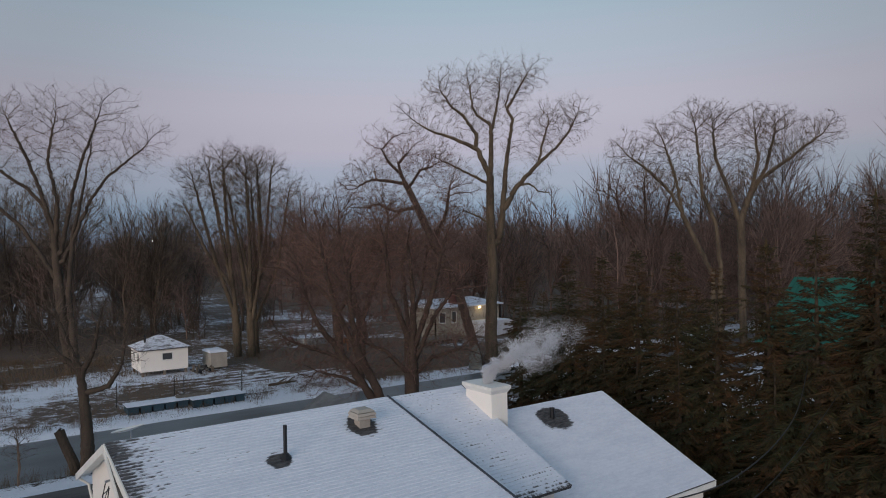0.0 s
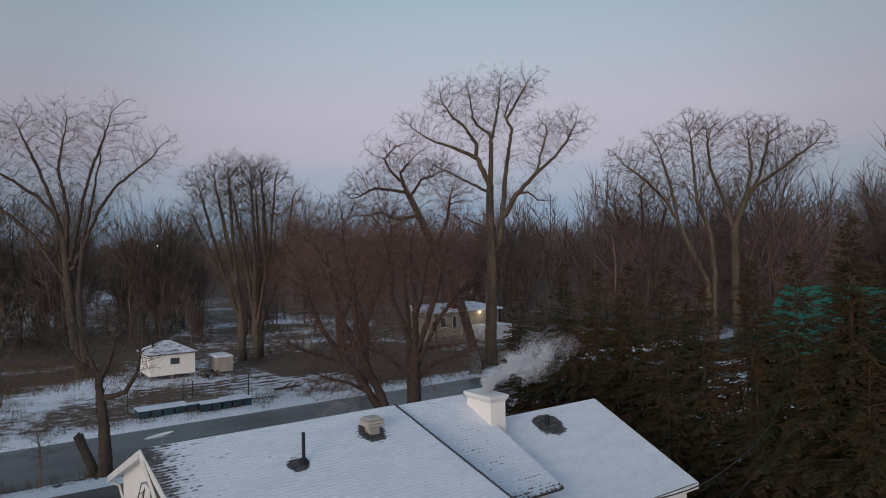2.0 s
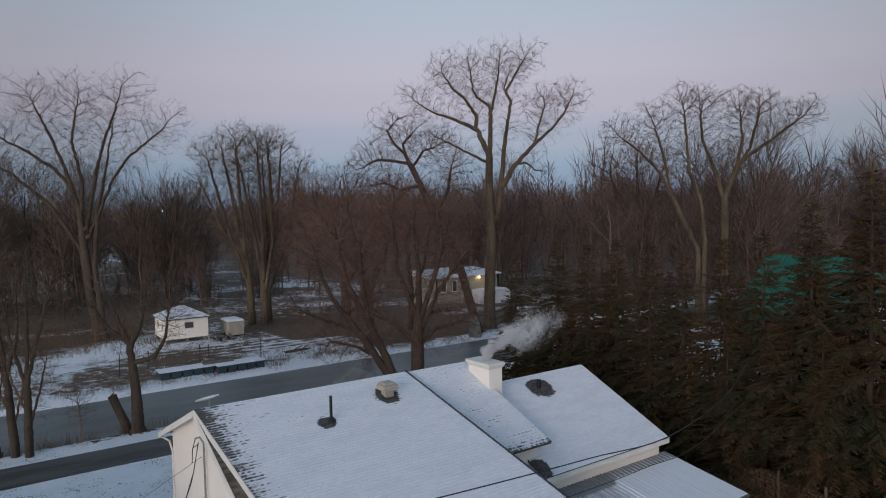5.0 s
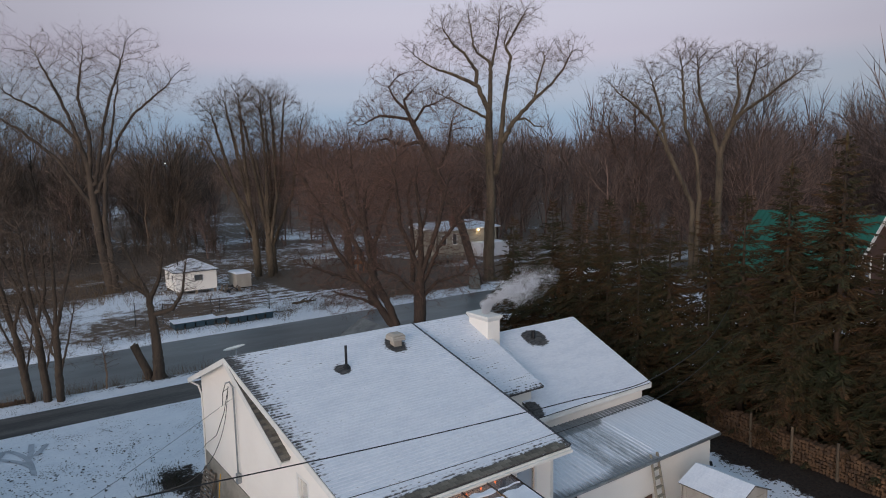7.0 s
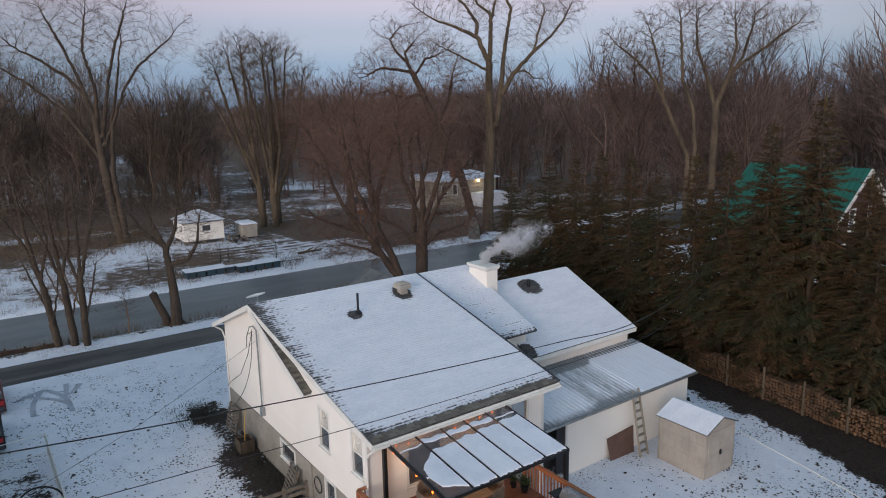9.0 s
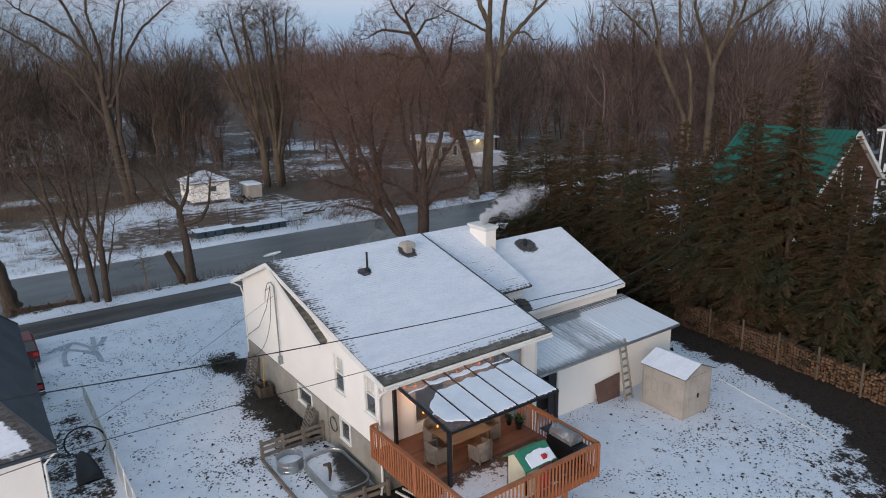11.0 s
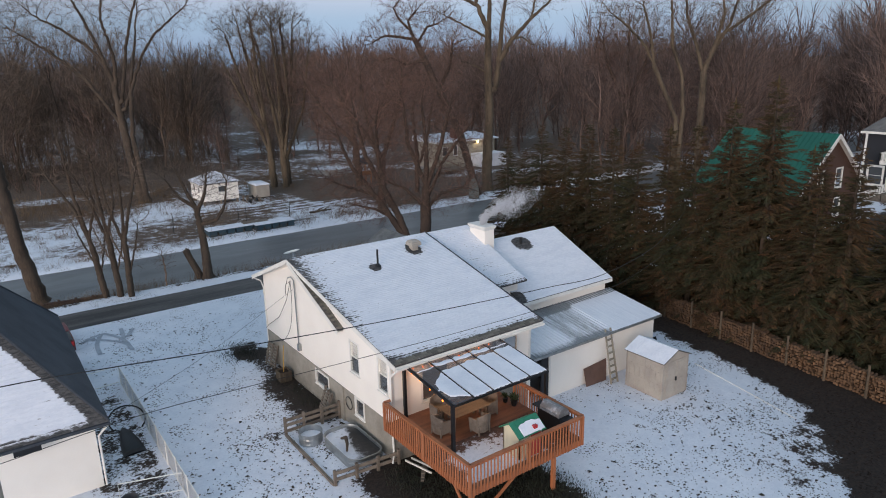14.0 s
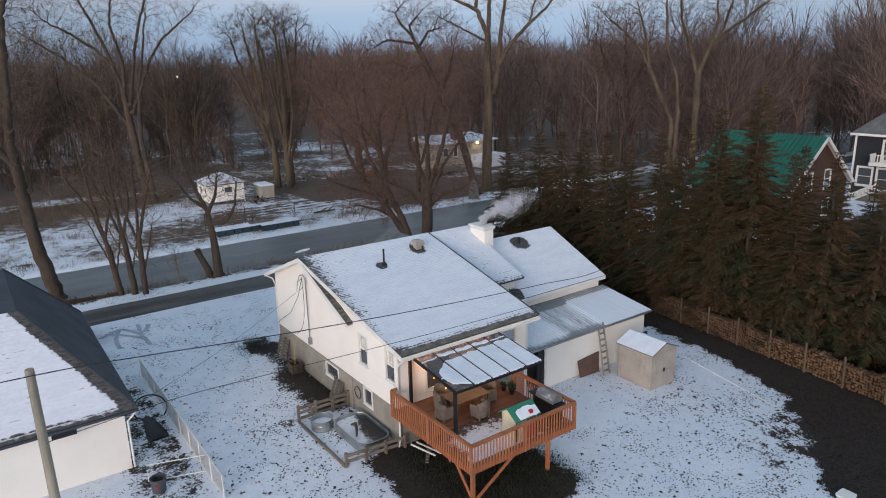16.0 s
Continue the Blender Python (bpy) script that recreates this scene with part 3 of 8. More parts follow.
# old roof: two slopes, seen at the west overhang and east of the addition's roof
XW, XN = W - 0.36, 11.2
rt = MB()
roof_plane(rt, (XW, 13.85, old_z(13.85)), (W + 0.25, 13.85, old_z(13.85)), (W + 0.25, RY, RZ), (XW, RY, RZ), lambda g, f: 0.0, 36, 2)
part("roof", rt, M["old_shingle"], house, "bare weathered shingles of the old overhang")
rt = MB()
roof_plane(rt, (XN - 0.2, 13.85, old_z(13.85)), (EOLD, 13.85, old_z(13.85)), (EOLD, RY, RZ), (XN - 0.2, RY, RZ), rand_snow(3, 1.0, 0, 0.35), 38, 60, gap=0.28)
part("roof", rt, M["shingle"], house, "snow-covered shingle slope")
rt = MB()
roof_plane(rt, (EOLD, N0 + 0.75, old_z(N0 + 0.75)), (XW, N0 + 0.75, old_z(N0 + 0.75)), (XW, RY, RZ), (EOLD, RY, RZ), rand_snow(4, 0.95), 36, 20)
part("roof", rt, M["shingle"], house, "snow-covered shingle slope")
# the addition's broad shallow roof laid over it
rt = MB()
roof_plane(rt, (W - 0.05, 9.5, new_z(9.5)), (XN, 9.5, new_z(9.5)), (XN, RY, RZ + 0.03), (XW + 0.02, RY, RZ + 0.03), rand_snow(5, 1.10, 0.62, 0.60, ((0.438, 0.755, 0.42), (0.79, 0.845, 0.55), (0.80, 0.89, 0.4)), (7.98, 9.8)), 66, 90, thick=0.14, gap=0.27)
part("roof", rt, M["shingle"], house, "broad shallow shingle roof under snow")
# rake boards, fascia and gutter
tm = MB()
for y0, y1, fz, x in ((13.8, RY, old_z, XW), (RY, N0 + 0.78, old_z, XW)):
    tm.beam((x - 0.015, y0, fz(y0) - 0.11), (x - 0.015, y1, fz(y1) - 0.11), 0.03, 0.2)
part("rake_board", tm, M["trim"], house, "white rake board")
tm = MB()
tm.beam((W - 0.065, 9.5, new_z(9.5) - 0.13), (XW, RY, RZ - 0.09), 0.03, 0.22)
tm.box(W - 0.05, XN, 9.46, 9.49, new_z(9.5) - 0.26, new_z(9.5) - 0.05)
part("fascia", tm, M["trim"], house, "white fascia board")
tm = MB()
tm.beam((XN + 0.02, 9.48, new_z(9.48) + 0.015), (XN + 0.02, RY, RZ + 0.045), 0.05, 0.06)
part("drip_edge", tm, M["slate"], house, "dark metal drip edge")
tm = MB()
tm.quad((XW, 13.85, old_z(13.85) - 0.12), (XW, RY, RZ - 0.12), (W, RY, RZ - 0.12), (W, 13.85, old_z(13.85) - 0.12))
tm.quad((XW, RY, RZ - 0.12), (XW, N0 + 0.75, old_z(N0 + 0.75) - 0.12), (W, N0 + 0.75, old_z(N0 + 0.75) - 0.12), (W, RY, RZ - 0.12))
tm.quad((W, 9.5, new_z(9.5) - 0.25), (XN, 9.5, new_z(9.5) - 0.25), (XN, S0, new_z(9.5) - 0.25), (W, S0, new_z(9.5) - 0.25))
part("soffit", tm, M["trim"], house)

# ---- eastern wing and lean-to ----
X3, X4 = 13.6, 20.4
wing = thing("house_wing", (17.0, 16.0, 0.0), "white-sided wing with snow-covered gable roof", "house")
WR, WRZ, P3 = 18.2, 5.95, 0.455


def wing_z(y):
    return WRZ - P3 * abs(WR - y)


sided(wing, (0, 13.7, 0), (1, 0, 0), (0, -1, 0), [(X3, 2.4), (X4 - 0.2, 2.4), (X4 - 0.2, wing_z(13.7) - 0.05), (X3, wing_z(13.7) - 0.05)])
wm = MB()
facade(wm, (X4 - 0.2, 0, 0), (0, 1, 0), (1, 0, 0), [(13.7, FND), (22.6, FND), (22.6, wing_z(22.6) - 0.1), (WR, WRZ - 0.1), (13.7, wing_z(13.7) - 0.1)])
facade(wm, (X3, 0, 0), (0, 1, 0), (-1, 0, 0), [(13.7, FND), (14.3, FND), (14.3, wing_z(14.3) - 0.1), (13.7, wing_z(13.7) - 0.1)])
part("wall", wm, M["siding"], wing)
rt = MB()
roof_plane(rt, (X3 - 0.2, 13.35, wing_z(13.35)), (X4, 13.35, wing_z(13.35)), (X4, WR, WRZ), (X3 - 0.2, WR, WRZ), rand_snow(6, 1.2, 0.3, 0.2, ((0.515, 0.85, 0.8), (0.02, 0.10, 0.5)), (7.0, 5.3)), 36, 60)
part("roof", rt, M["shingle"], wing, "snow-covered shingle slope")
rt = MB()
roof_plane(rt, (X4, 23.0, wing_z(23.0)), (X3, 23.0, wing_z(23.0)), (X3, WR, WRZ), (X4, WR, WRZ), rand_snow(7, 1.2), 30, 10)
part("roof", rt, M["shingle"], wing, "snow-covered shingle slope")
tm = MB()
tm.box(X3 - 0.2, X4, 13.31, 13.345, wing_z(13.35) - 0.22, wing_z(13.35) - 0.03)
tm.beam((X4 + 0.015, 13.35, wing_z(13.35) - 0.1), (X4 + 0.015, WR, WRZ - 0.1), 0.03, 0.18)
part("fascia", tm, M["trim"], wing, "white fascia board")

lean = thing("lean_to", (16.0, 12.0, 0.0), "white lean-to with a snow-dusted ribbed metal roof", "lean-to")
LZ1, LZ0 = 3.0, 2.42
sided(lean, (0, 10.3, 0), (1, 0, 0), (0, -1, 0), [(12.5, 0.05), (20.4, -0.25), (20.4, LZ0 - 0.06), (12.5, LZ0 - 0.06)])
lm = MB()
lm.box(12.5, 20.4, 10.32, 10.45, -0.8, 0.1)
facade(lm, (20.4, 0, 0), (0, 1, 0), (1, 0, 0), [(10.3, -0.6), (13.7, -0.6), (13.7, LZ1 - 0.1), (10.3, LZ0 - 0.06)])
part("wall", lm, M["siding"], lean)
rt = MB()
ribs = 44
for i in range(ribs):
    x0 = 10.82 + (20.62 - 10.82) * i / ribs
    x1 = 10.82 + (20.62 - 10.82) * (i + 1) / ribs
    xr = x0 + 0.045
    def s_at(x):
        return 0.64 - 0.26 * inside(x, 0, 14.2, 16.6, -1, 1, 0.5) + 0.66 * sstep(16.4, 17.0, x) - 0.75 * (1 - sstep(10.8, 12.0, x)) * 0.4
    for (a, b, h0, h1) in ((x0, xr, 0.03, 0.03), (xr, xr + 0.02, 0.03, 0.0), (xr + 0.02, x1 - 0.02, 0, 0), (x1 - 0.02, x1, 0.0, 0.03)):
        bury = 0.15 if x0 > 16.7 else 1.0
        h0, h1 = h0 * bury, h1 * bury
        n = 8
        for k in range(n):
            f0, f1 = k / n, (k + 1) / n
            ya, yb = 9.98 + 3.75 * f0, 9.98 + 3.75 * f1
            za, zb = LZ0 + (LZ1 - LZ0) * f0, LZ0 + (LZ1 - LZ0) * f1
            sn = [s_at(x) + (0.15 if f < 0.9 else 0.0) - (0.4 if f < 0.05 else 0) - (0.9 if f > 0.8 else 0) for x, f in ((a, f0), (b, f0), (b, f1), (a, f1))]
            rt.quad((a, ya, za + h0), (b, ya, za + h1), (b, yb, zb + h1), (a, yb, zb + h0), sn)
rt.hexa(((10.82, 9.98, LZ0 - 0.05), (20.62, 9.98, LZ0 - 0.05), (20.62, 13.7, LZ1 - 0.05), (10.82, 13.7, LZ1 - 0.05),
         (10.82, 9.98, LZ0 - 0.004), (20.62, 9.98, LZ0 - 0.004), (20.62, 13.7, LZ1 - 0.004), (10.82, 13.7, LZ1 - 0.004)), 0.01)
part("roof", rt, M["tin"], lean, "ribbed grey metal roof dusted with snow")

# ---- chimney, vent and pipes ----
chim = thing("chimney", (14.25, 17.8, 5.6), "white chimney with a flared cap on the roof", "chimney")
cb = MB()
cb.box(13.95, 14.62, 17.1, 18.45, 5.2, 6.98)
part("shaft", cb, M["siding"], chim)
cb = MB()
cb.hexa(((13.95, 17.1, 6.86), (14.62, 17.1, 6.86), (14.62, 18.45, 6.86), (13.95, 18.45, 6.86), (13.86, 17.0, 7.0), (14.71, 17.0, 7.0), (14.71, 18.55, 7.0), (13.86, 18.55, 7.0)))
cb.box(13.86, 14.71, 17.0, 18.55, 7.0, 7.1)
part("cap", cb, M["trim"], chim)

# ---- deck ----
DZ, DX0, DX1, DY0, DY1 = 1.95, 2.87, 8.34, 4.28, 9.9
deck = thing("deck", (5.6, 7.0, 0.0), "raised cedar-stained deck with baluster railing", "deck")
n_b = 40
for i in range(n_b):
    y0 = DY0 + (DY1 - DY0) * i / n_b
    b = MB()
    b.box(DX0, DX1, y0 + 0.003, y0 + (DY1 - DY0) / n_b - 0.003, DZ - 0.03, DZ)
    part("board", b, M["deck"], deck)
for p, q in (((DX0, DY0), (DX1, DY0)), ((DX0, DY0), (DX0, DY1)), ((DX1, DY0), (DX1, DY1))):
    b = MB()
    b.beam((*p, DZ - 0.16), (*q, DZ - 0.16), 0.04, 0.25)
    part("rim_joist", b, M["cedar"], deck)
    b = MB()
    b.beam((*p, DZ + 0.96), (*q, DZ + 0.96), 0.14, 0.04)
    part("handrail", b, M["cedar"], deck)
    b = MB()
    b.beam((*p, DZ + 0.88), (*q, DZ + 0.88), 0.04, 0.09)
    part("rail", b, M["cedar"], deck)
bal = MB()
bal.box(-0.02, 0.02, -0.02, 0.02, -0.27, 0.9)
bal_mesh = mesh_of("baluster", bal, M["cedar"])


def balusters(p, q, step=0.15):
    p, q = Vector(p), Vector(q)
    n = round((q - p).length / step)
    for i in range(n + 1):
        ob = new("baluster", bal_mesh)
        ob.parent = deck
        ob.location = p.lerp(q, i / n) - Vector(deck.location)


balusters((DX0 - 0.04, DY0, DZ), (DX0 - 0.04, DY1, DZ))
balusters((DX0, DY0 - 0.04, DZ), (DX1, DY0 - 0.04, DZ))
balusters((DX1 + 0.04, DY0, DZ), (DX1 + 0.04, 8.2, DZ))
balusters((DX0, DY1 + 0.0, DZ), (W - 0.05, DY1 + 0.0, DZ), 0.13)

# ---- canopy ----
canopy = thing("patio_canopy", (6.2, 8.2, DZ), "dark metal patio canopy with clear snow-covered panels", "canopy")
CX0, CX1, CY0, CY1, CZ0, CZ1 = 3.78, 8.5, 6.45, 9.85, 3.97, 4.4
for x in (CX0, CX1):
    for y in ((CY0, CY1 - 0.1)):
        b = MB()
        b.box(x - 0.06, x + 0.06, y - 0.06, y + 0.06, DZ, CZ0 - 0.05 if y == CY0 else CZ1 - 0.1)
        part("post", b, M["black_metal"], canopy)
b = MB()
b.box(CX0 - 0.06, CX1 + 0.06, CY0 - 0.08, CY0 + 0.03, CZ0 - 0.11, CZ0 - 0.01)
part("gutter_beam", b, M["black_metal"], canopy)
for i in range(6):
    x = CX0 + (CX1 - CX0) * i / 5
    b = MB()
    b.beam((x, CY0 - 0.1, CZ0 + 0.01), (x, CY1, CZ1 + 0.01), 0.026, 0.05)
    part("rafter", b, M["black_metal"], canopy)

# ---- garden shed ----
shed = thing("garden_shed", (17.75, 7.9, -0.35), "beige resin garden shed with a snowy roof", "shed")
SX0, SX1, SY0, SY1 = 16.75, 18.72, 6.85, 9.05
gz0 = -0.5
b = MB()
facade(b, (SX0, 0, 0), (0, 1, 0), (-1, 0, 0), [(SY0, gz0), (SY1, gz0), (SY1, 1.75), (SY0, 1.75)], course=3, thick=0.04, lap=0)
facade(b, (SX1, 0, 0), (0, 1, 0), (1, 0, 0), [(SY0, gz0), (SY1, gz0), (SY1, 1.75), (SY0, 1.75)], course=3, thick=0.04, lap=0)
facade(b, (0, SY0, 0), (1, 0, 0), (0, -1, 0), [(SX0, gz0), (SX1, gz0), (SX1, 1.75), ((SX0 + SX1) / 2, 2.15), (SX0, 1.75)], course=3, thick=0.04, lap=0)
facade(b, (0, SY1, 0), (1, 0, 0), (0, 1, 0), [(SX0, gz0), (SX1, gz0), (SX1, 1.75), ((SX0 + SX1) / 2, 2.15), (SX0, 1.75)], course=3, thick=0.04, lap=0)
part("wall", b, M["resin"], shed)
b = MB()
mx = (SX0 + SX1) / 2
roof_plane(b, (SX0 - 0.12, SY1 + 0.1, 1.72), (SX0 - 0.12, SY0 - 0.12, 1.72), (mx, SY0 - 0.12, 2.2), (mx, SY1 + 0.1, 2.2), lambda g, f: 1.3, 4, 6, 0.005, 0.05)
roof_plane(b, (SX1 + 0.12, SY0 - 0.12, 1.72), (SX1 + 0.12, SY1 + 0.1, 1.72), (mx, SY1 + 0.1, 2.2), (mx, SY0 - 0.12, 2.2), lambda g, f: 1.3, 4, 6, 0.005, 0.05)
part("roof", b, M["shingle"], shed, "snow-covered shed roof")

# ---- neighbour's house ----
nb = thing("neighbour_house", (-13.7, 22.4, 0.0), "white neighbouring house with a dark hipped roof half under snow", "house")
sided(nb, (0, 15.75, 0), (1, 0, 0), (0, -1, 0), [(-21, -0.9), (-6.85, -0.9), (-6.85, 2.75), (-21, 2.75)])
b = MB()
facade(b, (-6.85, 0, 0), (0, 1, 0), (1, 0, 0), [(15.75, -0.9), (25.9, -0.9), (25.9, 2.75), (15.75, 2.75)])
part("wall", b, M["siding"], nb)
b = MB()
facade(b, (0, 25.9, 0), (1, 0, 0), (0, 1, 0), [(-21, -0.9), (-6.85, -0.9), (-6.85, 2.75), (-21, 2.75)], course=50, lap=0)
part("wall", b, M["siding"], nb)
b = MB()
b.box(-6.62, -6.48, 29.7, 29.84, -0.7, 2.8)
part("carport_post", b, M["trim"], nb)
NBX, NBZ, NY0, NY1 = -6.33, 2.85, 15.35, 30.0
apx, apz, ay0, ay1 = -9.8, 7.0, 18.85, 26.5
b = MB()
roof_plane(b, (-21, NY0, NBZ), (NBX, NY0, NBZ), (apx, ay0, apz), (-21, ay0, apz), lambda g, f: 1.04 - 0.62 * (1 - sstep(0.01, 0.09, f)) - 1.3 * sstep(0.955, 0.985, g), 27, 90, 0.02, gap=0.29)
part("roof", b, M["shingle"], nb, "snow-covered shingle slope")
b = MB()
roof_plane(b, (NBX, NY0, NBZ), (NBX, NY1, NBZ), (apx, ay1, apz), (apx, ay0, apz), lambda g, f: 0.0, 40, 12)
roof_plane(b, (NBX, NY1, NBZ), (-21, NY1, NBZ), (-21, ay1, apz), (apx, ay1, apz), lambda g, f: 0.0, 40, 12)
b.quad((-21, ay0, apz + 0.004), (apx, ay0, apz + 0.004), (apx, ay1, apz + 0.004), (-21, ay1, apz + 0.004))
part("roof", b, M["slate"], nb, "dark bare shingle slope")


# ---- trees ----
def grow(seed, stems, tufts, count, top=999.0, step=0.5, lift=0.05, wander=0.22, tip=0.0075, power=1.85):
    """Branches that reach from the stems towards points scattered in the tufts. Gives places, parents and radii."""
    rs = np.random.RandomState(seed)
    cap = 30000
    P, par, least = np.zeros((cap, 3)), np.full(cap, -1), np.zeros(cap)
    n = 0
    for pts, r0, r1, rooted in stems:
        pts = [np.array(p, float) for p in pts]
        total = sum(np.linalg.norm(q - p) for p, q in zip(pts, pts[1:]))
        last = -1
        if not rooted and n:
            last = int(np.argmin(((P[:n] - pts[0]) ** 2).sum(1)))
        gone = 0.0
        for k, (p, q) in enumerate(zip(pts, pts[1:])):
            ln = np.linalg.norm(q - p)
            m = max(2, int(ln / step))
            for i in range(0 if (k == 0 and last < 0) else 1, m + 1):
                f = i / m
                sway = rs.normal(0, 0.10 * step, 3) * (0 if n == 0 else 1)
                P[n], par[n] = p + (q - p) * f + sway, last
                g = (gone + ln * f) / total
                least[n] = (r0 + (r1 - r0) * g) * (1.3 if rooted and g < 0.02 else 1.0)
                last = n
                n += 1
            gone += ln
    wgt = np.array([t[1][0] * t[1][1] * t[1][2] for t in tufts]) ** 0.75
    pick = rs.choice(len(tufts), count, p=wgt / wgt.sum())
    u = rs.normal(size=(count, 3))
    u *= (rs.random_sample(count) ** 0.58 / np.linalg.norm(u, axis=1))[:, None]
    A = np.array([tufts[k][0] for k in pick]) + u * np.array([tufts[k][1] for k in pick])
    A = A[A[:, 2] < top + 1.2 - rs.random_sample(count) * 3.6]
    D = np.linalg.norm(A[:, None, :] - P[None, :n, :], axis=2)
    near, dist = D.argmin(1), D.min(1)
    kids = np.zeros(cap, int)
    for i in range(n):
        if par[i] >= 0:
            kids[par[i]] += 1
    live = dist > step * 0.8
    for _ in range(160):
        if not live.any() or n > cap - 4000:
            break
        pull = np.zeros((n, 3))
        w = A[live] - P[near[live]]
        np.add.at(pull, near[live], w / np.linalg.norm(w, axis=1)[:, None])
        act = np.unique(near[live])
        act = act[kids[act] < 4]
        if not len(act):
            break
        d = pull[act]
        d /= np.linalg.norm(d, axis=1)[:, None] + 1e-6
        d += rs.normal(0, wander, d.shape) + np.array((0, 0, lift))
        has = par[act] >= 0
        back = P[act] - P[np.where(has, par[act], act)]
        d += 1.1 * back / (np.linalg.norm(back, axis=1)[:, None] + 1e-6)
        d /= np.linalg.norm(d, axis=1)[:, None]
        m = len(act)
        P[n:n + m], par[n:n + m] = P[act] + d * step, act
        kids[act] += 1
        idx = np.flatnonzero(live)
        Q = P[n:n + m]
        D = (A[idx] ** 2).sum(1)[:, None] + (Q ** 2).sum(1)[None, :] - 2 * A[idx] @ Q.T
        at, low = D.argmin(1), np.sqrt(np.maximum(D.min(1), 0))
        better = low < dist[idx]
        near[idx[better]], dist[idx[better]] = n + at[better], low[better]
        n += m
        live &= dist > step * 1.1
    P, par, least = P[:n], par[:n], least[:n]
    load = np.zeros(n)
    for i in range(n - 1, -1, -1):
        load[i] = max(load[i], tip ** power)
        if par[i] >= 0:
            load[par[i]] += load[i]
    return P, par, np.maximum(load ** (1 / power), least)


def tree_mesh(seed, grown, twig=0.8, per_tip=4, side=0.8, thick=0.07, twig_r=0.0075, sides=(8, 5, 3), up=0.25):
    """Tubes along the grown branches, and fine twigs on the thin ones."""
    rng = random.Random(seed)
    P, par, rad = grown
    n = len(P)
    main, laterals = [-1] * n, []
    for i in range(n):
        p = par[i]
        if p >= 0 and (main[p] < 0 or rad[i] > rad[main[p]]):
            main[p] = i
    for i in range(n):
        if par[i] < 0 or main[par[i]] != i:
            laterals.append(i)
    wood, crown = MB(), MB()
    V = [Vector(p) for p in P]
    for s in laterals:
        chain = [s]
        while main[chain[-1]] >= 0:
            chain.append(main[chain[-1]])
        pts, rr = [V[k] for k in chain], [float(rad[k]) for k in chain]
        if par[s] >= 0:
            pts, rr = [V[par[s]]] + pts, [rr[0]] + rr
        if rr[0] < 0.05 and len(pts) > 3:
            keep = [0] + list(range(1, len(pts) - 1, 2)) + [len(pts) - 1]
            pts, rr = [pts[k] for k in keep], [rr[k] for k in keep]
        mb = wood if rr[0] > thick else crown
        if len(pts) > 1:
            rr[-1] *= 0.6
            mb.tube(pts, rr, sides[0] if rr[0] > 0.2 else sides[1] if rr[0] > 0.06 else sides[2], cap=False)
        for k in range(1, len(pts)):
            if rr[k] > 0.10:
                continue
            d = (pts[k] - pts[k - 1]).normalized()
            end = k == len(pts) - 1
            for j in range(per_tip if end else int(side + rng.random())):
                e = (d + Vector((rng.gauss(0, 1), rng.gauss(0, 1), rng.gauss(0, 1))) * (0.42 if end else 0.75) + Vector((0, 0, up * rng.random()))).normalized()
                b = pts[k] if end else pts[k - 1].lerp(pts[k], rng.random())
                crown.spike(b, b + e * twig * rng.uniform(0.45, 1.25), min(twig_r, rr[k]))
    return wood, crown


STYLE = dict(fill=900, dense=4.2, spread=1.5, top=99.0, twig=0.8, per_tip=5, side=1.9, wander=0.22, lift=0.14, tip=0.0075, up=0.6)


def bare_tree(place, label, stems, seed, material, style=None, group="", name="tree"):
    """A leafless tree. stems: (points of a main stem, foot radius, tip radius, length of its branches)."""
    st = dict(STYLE, **(style or {}))
    ob = thing(name, place, label, "tree", group)
    o = Vector(place)
    lines, tufts, longest = [], [], max(s[3] for s in stems)
    for k, (pts, r0, r1, length) in enumerate(stems):
        pts = [o + Vector(p) for p in pts]
        lines.append((pts, r0, r1, pts[0].z < place[2] + 0.3))
        m = len(pts) - 1
        R = length * st["spread"]
        for f in (0.25, 0.45, 0.65, 0.85, 1.0) if pts[0].z > place[2] + 0.3 else (0.68, 0.84, 1.0):
            i = min(int(f * m), m - 1)
            c = pts[i].lerp(pts[i + 1], f * m - i)
            r = R * (0.62 + 0.38 * f)
            tufts.append((tuple(c + Vector((0, 0, 0.12 * r))), (r, r, r * 0.9)))
        end = (pts[-1] - pts[-2]).normalized()
        tufts.append((tuple(pts[-1] + end * R * 0.25), (R * 0.8, R * 0.8, R * 0.7)))
    step = min(max(longest * 0.105, 0.16), 0.5)
    g = grow(seed, lines, tufts, int(st["fill"] * st["dense"]), place[2] + st["top"], step, st["lift"], st["wander"] * 0.75, st["tip"] * 1.05)
    wood, crown = tree_mesh(seed, g, st["twig"], st["per_tip"], st["side"], up=st["up"], twig_r=st["tip"] * 1.15)
    part("trunk", wood, M[material], ob, smooth=True)
    part("crown", crown, M["red_twig"] if material == "bark_red" else M["fine_twig"], ob, "bare twigs and fine branches")
    return ob


R2 = Vector((math.cos(radians(35.4)), -math.sin(radians(35.4)), 0))   # across the view
V2 = Vector((math.sin(radians(35.4)), math.cos(radians(35.4)), 0))    # away along the view


def flat(*pts):
    """Stem points as (across, up) or (across, up, away)."""
    return [tuple(R2 * p[0] + V2 * (p[2] if len(p) > 2 else 0) + Vector((0, 0, p[1]))) for p in pts]


def g_at(x, y):
    return (x, y, ground_z(x, y) - 0.08)


